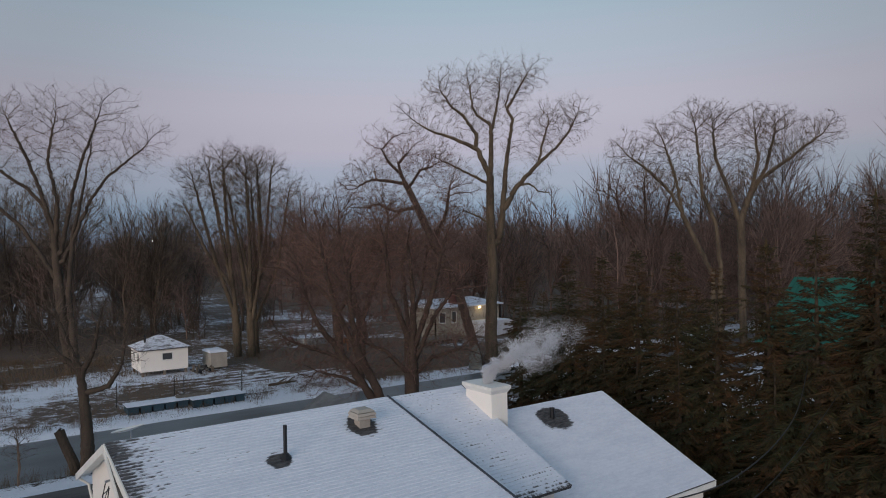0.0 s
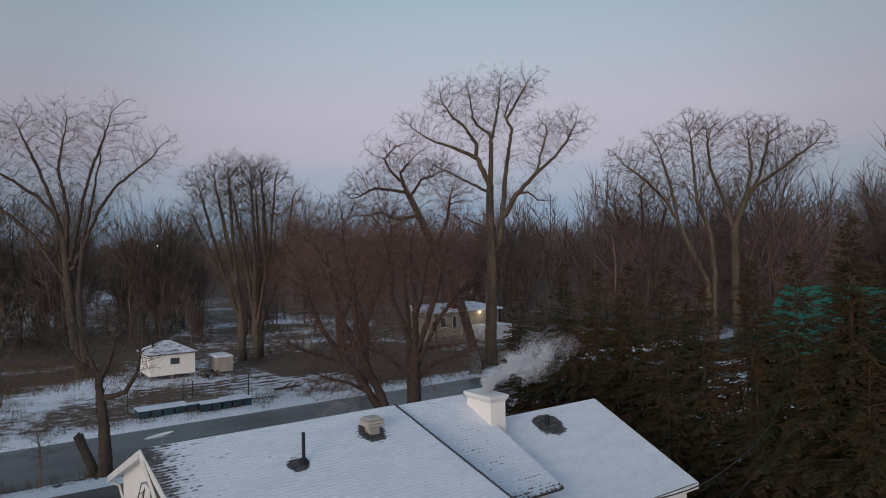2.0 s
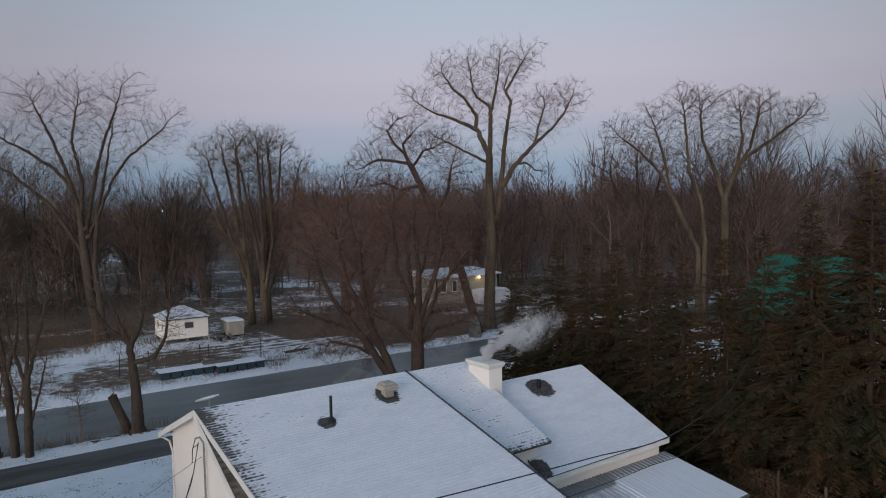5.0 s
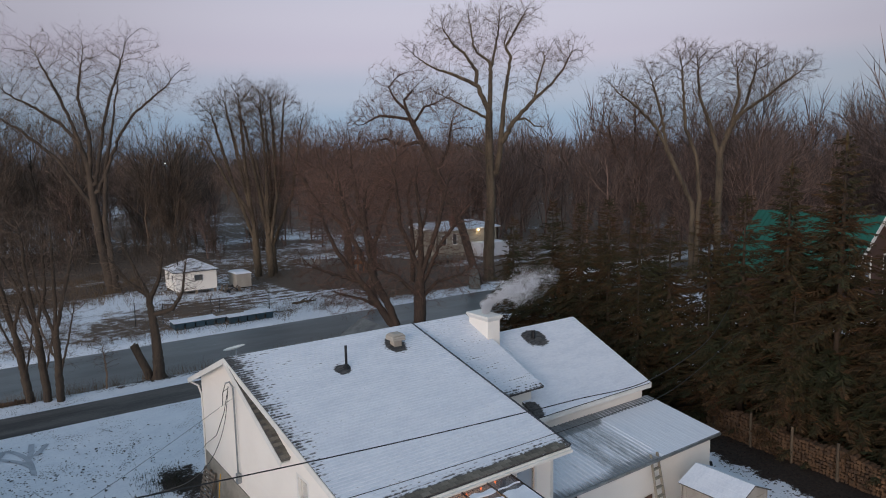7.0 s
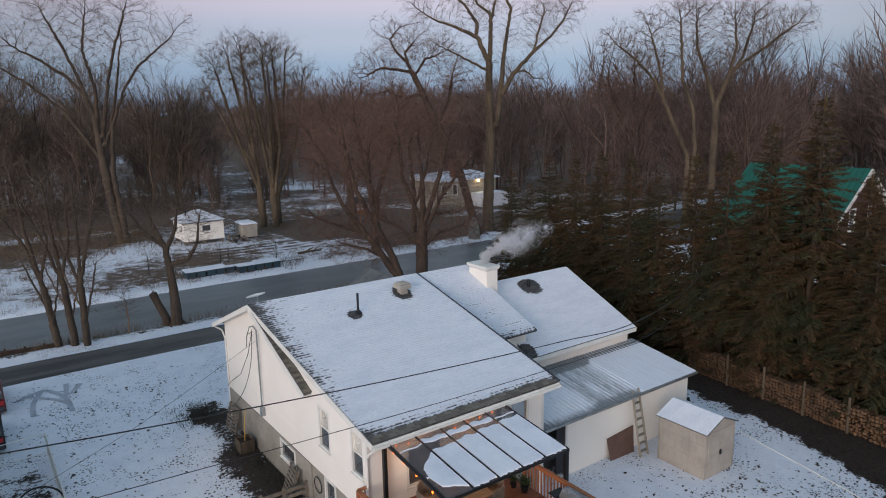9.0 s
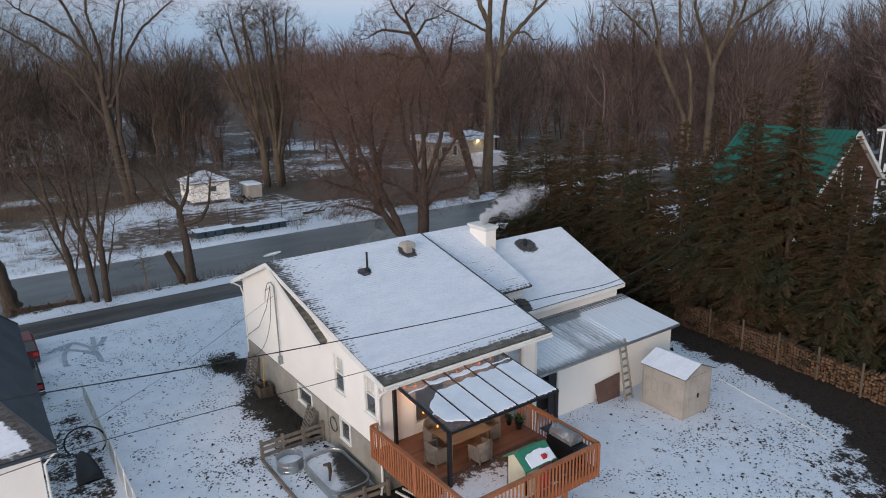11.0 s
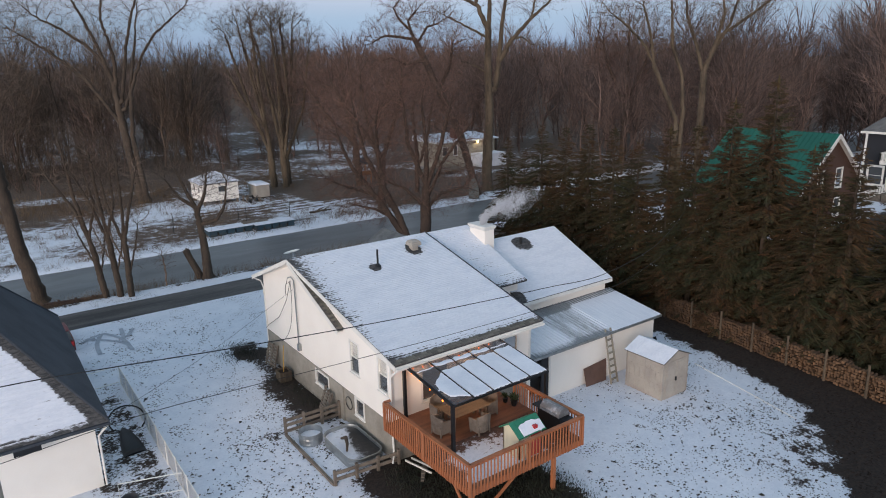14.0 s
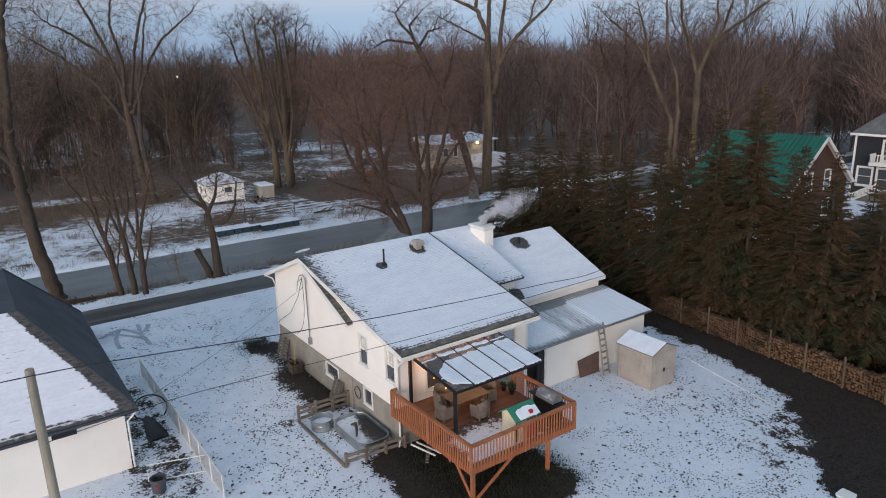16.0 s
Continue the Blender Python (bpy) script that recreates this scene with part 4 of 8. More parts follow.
# tall cottonwood across the canal
bare_tree(g_at(50.0, 61.0), "tall two-stemmed bare cottonwood", [
    (flat((0, 0), (-0.1, 3), (0.3, 10.3), (0.1, 16.8), (0.2, 21.0)), 0.75, 0.42, 1.6),
    (flat((0.2, 21.0), (-1.2, 24.2), (-2.2, 24.8), (-4.5, 25.8), (-6.1, 26.3), (-7.4, 27.0), (-8.7, 27.9)), 0.36, 0.06, 2.2),
    (flat((-1.4, 24.4), (-1.3, 26.0), (-2.8, 28.2), (-4.1, 29.2), (-5.1, 30.8)), 0.26, 0.06, 2.6),
    (flat((0.2, 21.0), (0.45, 26.2), (0.25, 27.2), (-1.2, 28.2), (-1.7, 29.2), (-2.0, 31.6)), 0.34, 0.06, 3.0),
    (flat((0.45, 26.2), (1.1, 29.2), (1.4, 31.0), (1.6, 32.6)), 0.2, 0.05, 2.6),
    (flat((1.1, 13.4), (1.6, 17.4), (2.0, 22.0), (2.4, 24.6), (2.9, 27.6), (2.1, 29.2), (2.6, 30.8)), 0.42, 0.08, 2.6),
    (flat((2.4, 29.0), (3.7, 31.2), (4.8, 33.0)), 0.18, 0.05, 2.4),
    (flat((1.7, 17.2), (3.1, 19.7), (4.7, 21.4), (6.0, 22.7), (7.7, 24.1), (9.3, 26.0), (10.2, 27.8)), 0.36, 0.06, 2.4),
    (flat((5.8, 22.6), (6.4, 25.2), (7.0, 27.2)), 0.16, 0.05, 2.4),
    (flat((3.5, 20.1), (4.7, 20.2), (5.7, 19.3), (6.7, 19.1)), 0.17, 0.05, 1.2),
    (flat((0.1, 20.2), (-2.5, 21.6), (-4.4, 22.6), (-6.4, 23.6)), 0.2, 0.05, 1.8),
    (flat((0.1, 15.8), (-1.5, 16.6), (-2.8, 17.2), (-3.9, 16.6)), 0.14, 0.04, 1.6)], 11, "bark_light", style=dict(fill=1300, spread=1.2, twig=0.95, wander=0.3, tip=0.0085, top=34.6))
# leaning trunk before it, crooked at the top
bare_tree(g_at(46.6, 58.9), "old leaning willow with a crooked curled top", [
    (flat((0, 0), (-2.2, 7.9), (-4.0, 11.9), (-5.8, 15.7), (-7.0, 18.5), (-8.2, 20.9), (-8.6, 22.4), (-7.7, 23.4)), 0.5, 0.14, 2.0),
    (flat((-6.6, 17.6), (-9.0, 17.1), (-10.9, 18.0), (-12.2, 17.6)), 0.24, 0.08, 1.8),
    (flat((-8.0, 20.2), (-9.6, 20.5), (-11.5, 20.7), (-13.0, 20.0)), 0.2, 0.06, 2.0),
    (flat((-8.2, 21.2), (-9.6, 22.5), (-10.4, 24.0), (-9.2, 25.2)), 0.2, 0.05, 2.2),
    (flat((-7.6, 19.6), (-6.2, 21.6), (-4.9, 22.0)), 0.15, 0.05, 2.0),
    (flat((-4.9, 13.8), (-3.4, 17.0), (-3.0, 19.6)), 0.14, 0.05, 2.4)], 12, "bark_red", style=dict(fill=900, wander=0.4, twig=0.9, tip=0.0085, top=25.6))
# many-stemmed tree on the far bank
bare_tree(g_at(9.9, 84.4), "wide many-stemmed bare tree", [
    (flat((0, 0), (-0.9, 6), (-1.4, 12), (-1.7, 15.5)), 0.62, 0.36, 2.0),
    (flat((0.6, 0), (-0.2, 9), (0.4, 15), (1.6, 20), (2.6, 25.0)), 0.44, 0.07, 4.0),
    (flat((-1.7, 15.3), (-3.0, 20), (-4.6, 24), (-6.5, 28.0)), 0.3, 0.06, 4.2),
    (flat((-2.4, 18), (-4.4, 20.3), (-7.2, 22.2), (-10.5, 24)), 0.22, 0.05, 4.0),
    (flat((-1.4, 15), (-1.2, 19), (-2.2, 23.3), (-1.4, 27.6)), 0.28, 0.06, 4.2),
    (flat((-1.0, 13), (0.5, 19.7), (1.8, 24), (3.6, 28.4)), 0.28, 0.06, 3.8),
    (flat((-0.8, 12), (2.4, 19), (4.3, 21.5), (6.6, 23.2), (8.4, 24.6)), 0.26, 0.05, 3.0),
    (flat((-1.2, 10), (-5.0, 16), (-9.0, 19.5), (-13.0, 22)), 0.28, 0.05, 3.8)], 13, "bark", style=dict(fill=1500, spread=1.15, twig=1.0, tip=0.0085, top=31.0))
for k, (x, y, h) in enumerate(((28.0, 83.6, 26.5), (29.4, 82.4, 25.5), (30.6, 84.5, 26.5))):
    bare_tree(g_at(x, y), "slim upright bare tree", [
        (flat((0, 0), (-0.3, 7), (-1.0 + k, 15), (-1.4 + k, h - 3)), 0.22, 0.05, 3.0),
        (flat((-0.2, 5), (-2.6 + 1.4 * k, 12), (-5 + 2.4 * k, h - 5)), 0.18, 0.05, 3.0),
        (flat((0, 4), (-0.6 + 1.8 * k, 11), (-2.6 + 3.6 * k, h - 6)), 0.17, 0.05, 2.6),
        (flat((-0.1, 6), (-1.4 + 1.4 * k, 13), (-3.2 + 2.8 * k, h - 3.5)), 0.14, 0.04, 2.6),
        (flat((-0.1, 8), (-3.6 + 2.8 * k, 13), (-6 + 4.2 * k, h - 8)), 0.12, 0.04, 2.6)], 20 + k, "bark_light", style=dict(fill=520, lift=0.5, wander=0.10, twig=1.5, up=1.3, spread=1.0, top=27.0, per_tip=4, side=1.4, tip=0.0085), group="trees on the far bank")
# willows between lane and canal
bare_tree(g_at(28.4, 44.6), "reddish dense bare willow", [
    (flat((0, 0), (0.1, 4), (0.3, 9), (0, 13.5)), 0.44, 0.10, 3.0),
    (flat((0.2, 5), (1.8, 9.5), (2.8, 13.5)), 0.22, 0.07, 2.8),
    (flat((0.2, 4), (1.8, 7.5), (4.0, 10.5, 1)), 0.18, 0.06, 2.6),
    (flat((0.0, 3.2), (-1.8, 5.0), (-3.6, 5.6, 1)), 0.13, 0.05, 2.6),
    (flat((0.1, 3.0), (1.8, 4.6), (4.0, 5.4, -1)), 0.13, 0.05, 2.6),
    (flat((0.1, 5.5), (-1.5, 9.5), (-1.8, 13.5)), 0.24, 0.07, 2.8)], 31, "bark_red", style=dict(fill=1500, spread=1.15, twig=0.9, tip=0.009, top=17.5), group="willows by the canal")
bare_tree(g_at(26.8, 45.4), "reddish leaning bare willow", [
    (flat((0, 0), (-0.8, 2.6), (-2.2, 5.4), (-2.8, 9.0), (-2.8, 12.5)), 0.40, 0.09, 3.0),
    (flat((0, 0), (-1.5, 2.4), (-3.4, 5.2), (-5.4, 7.8), (-6.6, 11.0)), 0.34, 0.08, 3.0),
    (flat((-3.2, 5), (-5.6, 5.8), (-7.4, 6.4)), 0.16, 0.06, 2.4),
    (flat((-1.4, 2.6), (-3.4, 3.6), (-5.6, 3.9, 1)), 0.11, 0.05, 2.2),
    (flat((-2.2, 5.4), (-4.0, 9), (-4.8, 13)), 0.2, 0.06, 3.0)], 32, "bark_red", style=dict(fill=1500, spread=1.15, twig=0.9, tip=0.009, top=16.8), group="willows by the canal")
bare_tree(g_at(31.5, 58.6), "tall reddish bare willow", [
    (flat((0, 0), (0.2, 6), (-1.2, 11), (-1.8, 15)), 0.45, 0.1, 4.0),
    (flat((0.1, 7), (-3.4, 12), (-5.2, 15.5)), 0.22, 0.06, 3.8),
    (flat((0.2, 6), (2.4, 12), (3.0, 16)), 0.22, 0.06, 3.8)], 33, "bark_red", style=dict(fill=1200, lift=0.2, spread=1.1, twig=1.1, tip=0.0095, top=20.5), group="willows by the canal")
bare_tree(g_at(38.0, 75.8), "dark bare tree at the brown clearing", [
    (flat((0, 0), (-0.3, 5), (-1, 10), (-2, 15)), 0.6, 0.14, 5.0),
    (flat((-0.3, 5), (3, 10), (5, 15)), 0.3, 0.1, 4.6),
    (flat((-0.3, 6), (-4, 10), (-6.5, 14)), 0.3, 0.1, 4.6)], 34, "bark_red", style=dict(fill=1200, lift=0.15, spread=1.1, twig=1.2, tip=0.010), group="willows by the canal")
bare_tree(g_at(41.5, 66.0), "slender reddish bare willow", [
    (flat((0, 0), (0.2, 5), (-0.3, 11), (0.6, 14)), 0.3, 0.1, 4.2),
    (flat((0.1, 3), (1.8, 8), (2.4, 12)), 0.2, 0.07, 3.8)], 35, "bark_red", style=dict(fill=800, lift=0.15, spread=1.1, twig=1.0, tip=0.0085), group="willows by the canal")
# pollarded tree by the lane, and its slim neighbours
bare_tree(g_at(5.8, 43.2), "stout pruned tree with low crooked branches", [
    (flat((0, 0), (-0.05, 3), (-0.35, 5.8), (-1.1, 7.6), (-1.7, 9.2)), 0.44, 0.06, 1.7),
    (flat((-0.1, 4.6), (1.2, 4.9), (2.0, 6.2), (2.3, 8.0)), 0.2, 0.05, 1.5),
    (flat((-0.3, 5.6), (0.5, 7.2), (0.8, 8.8)), 0.2, 0.05, 1.6),
    (flat((-0.4, 6), (-1.6, 6.8), (-2.5, 8.2)), 0.18, 0.05, 1.6)], 41, "bark", style=dict(fill=420, wander=0.34, spread=1.15, twig=0.5, per_tip=3, side=0.5, tip=0.007))
for k, (x, y, lean_x, h) in enumerate(((-1.9, 43.4, -1.6, 13.5), (-1.0, 42.7, -0.8, 13), (-0.35, 42.2, 0.3, 12.5))):
    bare_tree(g_at(x, y), "slim bare tree beside the lane", [(flat((0, 0), (lean_x * 0.3, 4), (lean_x * 0.8, 8), (lean_x, h - 2)), 0.155, 0.05, 1.9),
                                                             (flat((lean_x * 0.15, 1.6), (lean_x * 0.2 + 0.7, 3.8), (lean_x * 0.3 + 1.2, 6)), 0.05, 0.02, 1.1),
                                                             (flat((lean_x * 0.2, 2.4), (lean_x * 0.2 - 0.8, 4.4), (lean_x * 0.3 - 1.4, 6.4)), 0.05, 0.02, 1.1),
                                                             (flat((lean_x * 0.3, 4), (lean_x * 0.3 - 0.9, 7), (lean_x - 1.4, 9.5)), 0.08, 0.03, 1.5),
                                                             (flat((lean_x * 0.4, 4.6), (lean_x * 0.4 + 0.8, 7.4), (lean_x + 1.3, 9.8)), 0.08, 0.03, 1.5)],
              45 + k, "bark", style=dict(fill=300, lift=0.2, spread=1.15, twig=0.6, per_tip=3, side=0.6, tip=0.007), group="slim trees by the lane")
bare_tree((-5.9, 47.5, -1.4), "stout leaning bare tree on the canal edge", [
    ([(0, 0, 0), (-0.85, 0, 4.6), (-1.36, 0, 12.6), (-0.9, 0, 17.5)], 0.58, 0.3, 3.0),
    ([(-0.9, 0, 17.5), (-0.4, 0, 22), (0.6, 0.3, 25)], 0.28, 0.08, 3.6),
    ([(-1.3, 0, 11), (-3.6, 0.4, 15), (-5, 0.6, 20)], 0.3, 0.08, 3.6)], 51, "bark", style=dict(fill=900, spread=1.2))
# spreading trees beyond the spruces
bare_tree(g_at(71.0, 44.0)[:2] + (-1.3,), "spreading pale-barked bare tree", [
    (flat((1.3, 0), (1.3, 9), (1.3, 15.5), (2.7, 19.3), (3.4, 22.5), (3.1, 25.4)), 0.5, 0.07, 3.2),
    (flat((1.2, 15.2), (-0.4, 20), (-1.4, 22.5), (-1.7, 26)), 0.3, 0.06, 3.0),
    (flat((-1.5, 0), (-1.1, 10.4), (-1.5, 14.9), (-3.0, 18.7), (-3.4, 23.2), (-3.6, 26)), 0.42, 0.06, 3.0),
    (flat((-1.9, 0), (-1.9, 9.1), (-4.0, 13.6), (-6.5, 18.7), (-9.0, 21.3), (-11.0, 22.8)), 0.42, 0.06, 2.8),
    (flat((-5.2, 16.2), (-6.0, 20.5), (-7.2, 24.4)), 0.2, 0.05, 2.8),
    (flat((2.8, 19.6), (6.3, 21.9), (8.8, 23.8), (10.6, 25.0)), 0.24, 0.05, 2.6),
    (flat((1.5, 16.2), (4.3, 21.5), (5.4, 25.6)), 0.24, 0.05, 3.0)], 61, "bark_light", style=dict(fill=1500, lift=0.25, spread=1.05, twig=1.0, tip=0.0085, top=30.6))
bare_tree(g_at(84.0, 66.0)[:2] + (-1.3,), "round-crowned bare tree in the woods", [
    (flat((0, 0), (0, 9), (0.3, 15), (0.2, 21)), 0.5, 0.1, 4.6),
    (flat((0, 10), (-3, 16), (-4, 20)), 0.3, 0.07, 4.2), (flat((0, 10), (3, 16), (4, 20)), 0.3, 0.07, 4.2)], 62, "bark_red", style=dict(fill=1000, lift=0.25, spread=1.1, twig=1.3, tip=0.011))


# far woods: a handful of bare shapes repeated over the land beyond
def rand_turn(rng, d, angle):
    """d leaned by about angle degrees to a random side."""
    s = d.cross(Vector((rng.uniform(-1, 1), rng.uniform(-1, 1), rng.uniform(-1, 1)))).normalized()
    a = radians(angle)
    return (d * math.cos(a) + s * math.sin(a)).normalized()


def limb(rng, lines, p, d, length, r, level, last, st):
    """One limb as a wandering line, and its branches."""
    n = 1 if level == last else (st.get("n1", 5) if level < 2 else (3 if level < last - 1 else 2))
    tip = st.get("tip", 0.012)
    pts, rad = [p.copy()], [max(r, tip)]
    q, e = p.copy(), d.copy()
    for i in range(1, n + 1):
        e = (e + Vector((rng.uniform(-1, 1), rng.uniform(-1, 1), rng.uniform(-1, 1))) * st["wobble"] * (1.0 if level < 3 else 0.6) + Vector((0, 0, st["lift"] * (0.4 if level < 1 else 1.0)))).normalized()
        q = q + e * (length / n)
        pts.append(q.copy())
        rad.append(max(r * (1 - 0.68 * i / n), tip * (0.5 if level == last else 0.9)))
    lines.append((pts, rad, level))
    if level == last:
        return
    count = st["count"][min(level - 1, len(st["count"]) - 1)]
    for k in range(count):
        f = 0.14 + 0.84 * (k + rng.uniform(0.1, 0.9)) / count
        i = min(int(f * n), n - 1)
        b = pts[i].lerp(pts[i + 1], f * n - i)
        br = rad[i] * rng.uniform(0.42, 0.62)
        limb(rng, lines, b, rand_turn(rng, (pts[i + 1] - pts[i]).normalized(), rng.uniform(*st["angle"])), length * rng.uniform(*st["ratio"]) * (1.3 - 0.8 * f), br, level + 1, last, st)


def forest_shape(seed, h, last, limbs=15, twigs=9):
    rng = random.Random(seed)
    lines = []
    st = dict(wobble=0.10, n1=3, count=(6, 6) if last == 3 else (twigs,), angle=(18, 46), lift=0.10, ratio=(0.5, 0.9), tip=(0.16, 0.055, 0.028)[last - 1])
    top = Vector((rng.uniform(-1, 1), rng.uniform(-1, 1), h * 0.72))
    fine = [Vector((0, 0, 0)).lerp(top, k / 5) + Vector((rng.uniform(-.25, .25), rng.uniform(-.25, .25), 0)) for k in range(6)]
    lines.append((fine, [0.2 - 0.028 * k for k in range(6)], 0))
    for k in range(limbs):
        f = 0.16 + 0.84 * k / limbs
        i = min(int(f * 5), 4)
        limb(rng, lines, fine[i], rand_turn(rng, Vector((0, 0, 1)), rng.uniform(18, 50)), h * rng.uniform(0.24, 0.4), 0.07 if last > 1 else 0.2, 1, last, st)
    mb = MB()
    for pts, rad, level in lines:
        if len(pts) == 2:
            mb.spike(pts[0], pts[1], rad[0] * 1.2)
        else:
            mb.tube(pts, rad, 4 if level == 0 else 3, cap=False)
    tri = [t for f in mb.f for t in ((f,) if len(f) == 3 else ((f[0], f[1], f[2]), (f[0], f[2], f[3])))]
    return np.array(mb.v, dtype=np.float32), np.array(tri, dtype=np.int32)


def far_woods(name, spots, shapes, material, label):
    vs, fs, n = [], [], 0
    for x, y, s, turn, k in spots:
        v, f = shapes[k]
        c, q = math.cos(turn), math.sin(turn)
        w = np.stack(((v[:, 0] * c - v[:, 1] * q) * s + x, (v[:, 0] * q + v[:, 1] * c) * s + y, v[:, 2] * s - 1.5), axis=1)
        vs.append(w)
        fs.append(f + n)
        n += len(v)
    vs, fs = np.concatenate(vs), np.concatenate(fs)
    me = bpy.data.meshes.new(name)
    me.vertices.add(len(vs))
    me.vertices.foreach_set("co", vs.ravel())
    me.loops.add(fs.size)
    me.loops.foreach_set("vertex_index", fs.ravel())
    me.polygons.add(len(fs))
    me.polygons.foreach_set("loop_start", np.arange(0, fs.size, 3, dtype=np.int32))
    me.update(calc_edges=True)
    me.materials.append(material)
    return tagged(new(name, me), label, "woods", kind="stuff")


near_shapes = [forest_shape(100 + k, 19 + 1.5 * k, 3) for k in range(5)]
far_shapes = [forest_shape(130 + k, 20 + 1.6 * k, 2) for k in range(6)]
rng = random.Random(5)


def wood_spots(count, d0, d1, power, kinds, clear, span=(-43, 46)):
    spots = []
    while len(spots) < count:
        dist = d0 + (d1 - d0) * rng.random() ** power
        off = rng.uniform(*span)
        az = radians(35.4 + off)
        x, y = dist * math.sin(az), dist * math.cos(az)
        if clear(x, y, off, dist):
            continue
        spots.append((x, y, rng.uniform(0.62, 1.08) * (0.8 if off < -14 else 1.0), rng.uniform(0, 6.28), rng.randrange(kinds)))
    return spots


def open_land(x, y, off, dist):
    if (y < 96 and x < 56) or (46 < x < 96 and y < 40):
        return True
    if 45 < x < 75 and 64 < y < 95:
        return True
    if -19.4 < off < -17.0 and dist < 230:
        return True
    return off < 3 and dist < 210 and rng.random() < (0.45 if off < -19 else 0.62)


far_woods("woods", wood_spots(60, 88, 150, 1.0, 5, open_land), near_shapes, M["twig"], "leafless brown winter woods beyond the canal")
far_woods("woods", [(x, y, s * 1.35, a, k) for x, y, s, a, k in wood_spots(44, 118, 165, 1.0, 5, lambda x, y, off, dist: y < 100, (-38, -20))], near_shapes, M["fine_twig"], "dark leafless trees beyond the snowy field")
far_woods("woods", [(x, y, s * 1.12, a, k) for x, y, s, a, k in wood_spots(445, 115, 330, 1.1, 6, open_land)], far_shapes, M["twig"], "distant leafless winter woods")
far_woods("woods", [(x, y, s * 1.2, a, k) for x, y, s, a, k in wood_spots(38, 92, 140, 1.0, 5, lambda x, y, off, dist: y < 6 or (x < 92 and y < 40), (18, 48))], near_shapes, M["twig"], "tall leafless woods behind the houses")
# undergrowth, and the low tree line at the end of the land
shrub_shapes = [forest_shape(180 + k, 18, 2, 9, 8) for k in range(4)]
shrubs = [(x, y, s * rng.uniform(0.14, 0.4), a, k) for x, y, s, a, k in wood_spots(150, 97, 220, 1.0, 4, lambda x, y, off, dist: (y < 97 and x < 56) or (x > 46 and y < 95) or off > 12)]
far_woods("shrubs", shrubs, shrub_shapes, M["red_twig"], "leafless reddish shrubs on the open land")
thicket = [(x, y, rng.uniform(0.22, 0.44), a, k) for x, y, s, a, k in wood_spots(130, 104, 134, 1.0, 4, lambda x, y, off, dist: y < 99 or -19.4 < off < -17.0, (-43, -14))]
far_woods("shrubs", thicket, shrub_shapes, M["bark"], "dark leafless thicket behind the snowy field")
line_shapes = [forest_shape(160 + k, 24 + 3 * k, 1, 30) for k in range(4)]
far_woods("tree_line", [(x, y, s * 1.15, a, k) for x, y, s, a, k in wood_spots(1150, 300, 560, 0.8, 4, lambda x, y, off, dist: off > 24 or (-19.2 < off < -17.4 and dist < 360))], line_shapes, M["twig"], "far winter tree line on the horizon")


# ---- spruces ----
def spruce_shape(seed, h, r):
    """A spruce of drooping boughs, each a spray of needled twigs."""
    rng = random.Random(seed)
    wood, green = MB(), MB()
    wood.tube([(0, 0, -0.3), (0.05, 0, h * 0.5), (0, 0.03, h * 0.98)], (0.2, 0.12, 0.015), 7)

    def twig(p, q, w, side):
        d = (q - p).normalized()
        e = (side - d * side.dot(d)).normalized() * w
        e2 = d.cross(e).normalized() * w * 0.8
        m = p.lerp(q, 0.45)
        green.add((p, m + e, q, m - e), ((0, 1, 2), (0, 2, 3)))
        green.add((p, m + e2 + e * 0.3, q), ((0, 1, 2),))

    z = 0.5
    while z < h * 0.985:
        f = z / h
        reach = r * (1 - f) ** 0.86 * (0.72 + 0.28 * min(1, f * 5)) + 0.12
        n = 10 if f < 0.75 else 7
        a0 = rng.uniform(0, 6.28)
        for k in range(n):
            if rng.random() < (0.26 if f < 0.25 else 0.08):
                continue
            a = a0 + 6.283 * k / n + rng.uniform(-0.32, 0.32)
            ln = reach * rng.uniform(0.55, 1.16)
            out, side = Vector((math.cos(a), math.sin(a), 0)), Vector((-math.sin(a), math.cos(a), 0))
            droop = rng.uniform(0.22, 0.5) * (1 if f < 0.7 else 0.2)
            z0 = z + rng.uniform(-0.18, 0.18)
            bend = rng.uniform(-0.15, 0.15)

            def at(g):
                return out * (ln * g) + side * (bend * ln * g * g) + Vector((0, 0, z0 + ln * (0.18 * g - droop * g * g + 0.16 * max(0, g - 0.75) ** 2 * 4)))
            m = max(3, int(ln / 0.118))
            for i in range(m):
                g = (i + rng.random()) / m * 0.92 + 0.08
                if g < 0.2 and f < 0.6:
                    continue
                p = at(g)
                for sg in (-1, 1):
                    tl = (0.16 + 0.30 * ln * (1.02 - g)) * rng.uniform(0.7, 1.2)
                    tl = min(tl, 0.62)
                    d = (out * rng.uniform(0.5, 1.1) + side * sg * rng.uniform(0.5, 1.1) + Vector((0, 0, rng.uniform(-0.75, 0.0)))).normalized()
                    twig(p, p + d * tl, (0.030 + 0.026 * rng.random()) * (1.2 - 0.4 * f), side)
            twig(at(0.55), at(1.0) + out * 0.15, 0.05, side)
            twig(at(0.1), at(0.65), 0.035, side)
        z += (0.30 + 0.14 * rng.random()) * (1.0 - 0.3 * f)
    twig(Vector((0, 0, h * 0.93)), Vector((0, 0, h * 1.01)), 0.08, Vector((1, 0, 0)))
    return wood, green


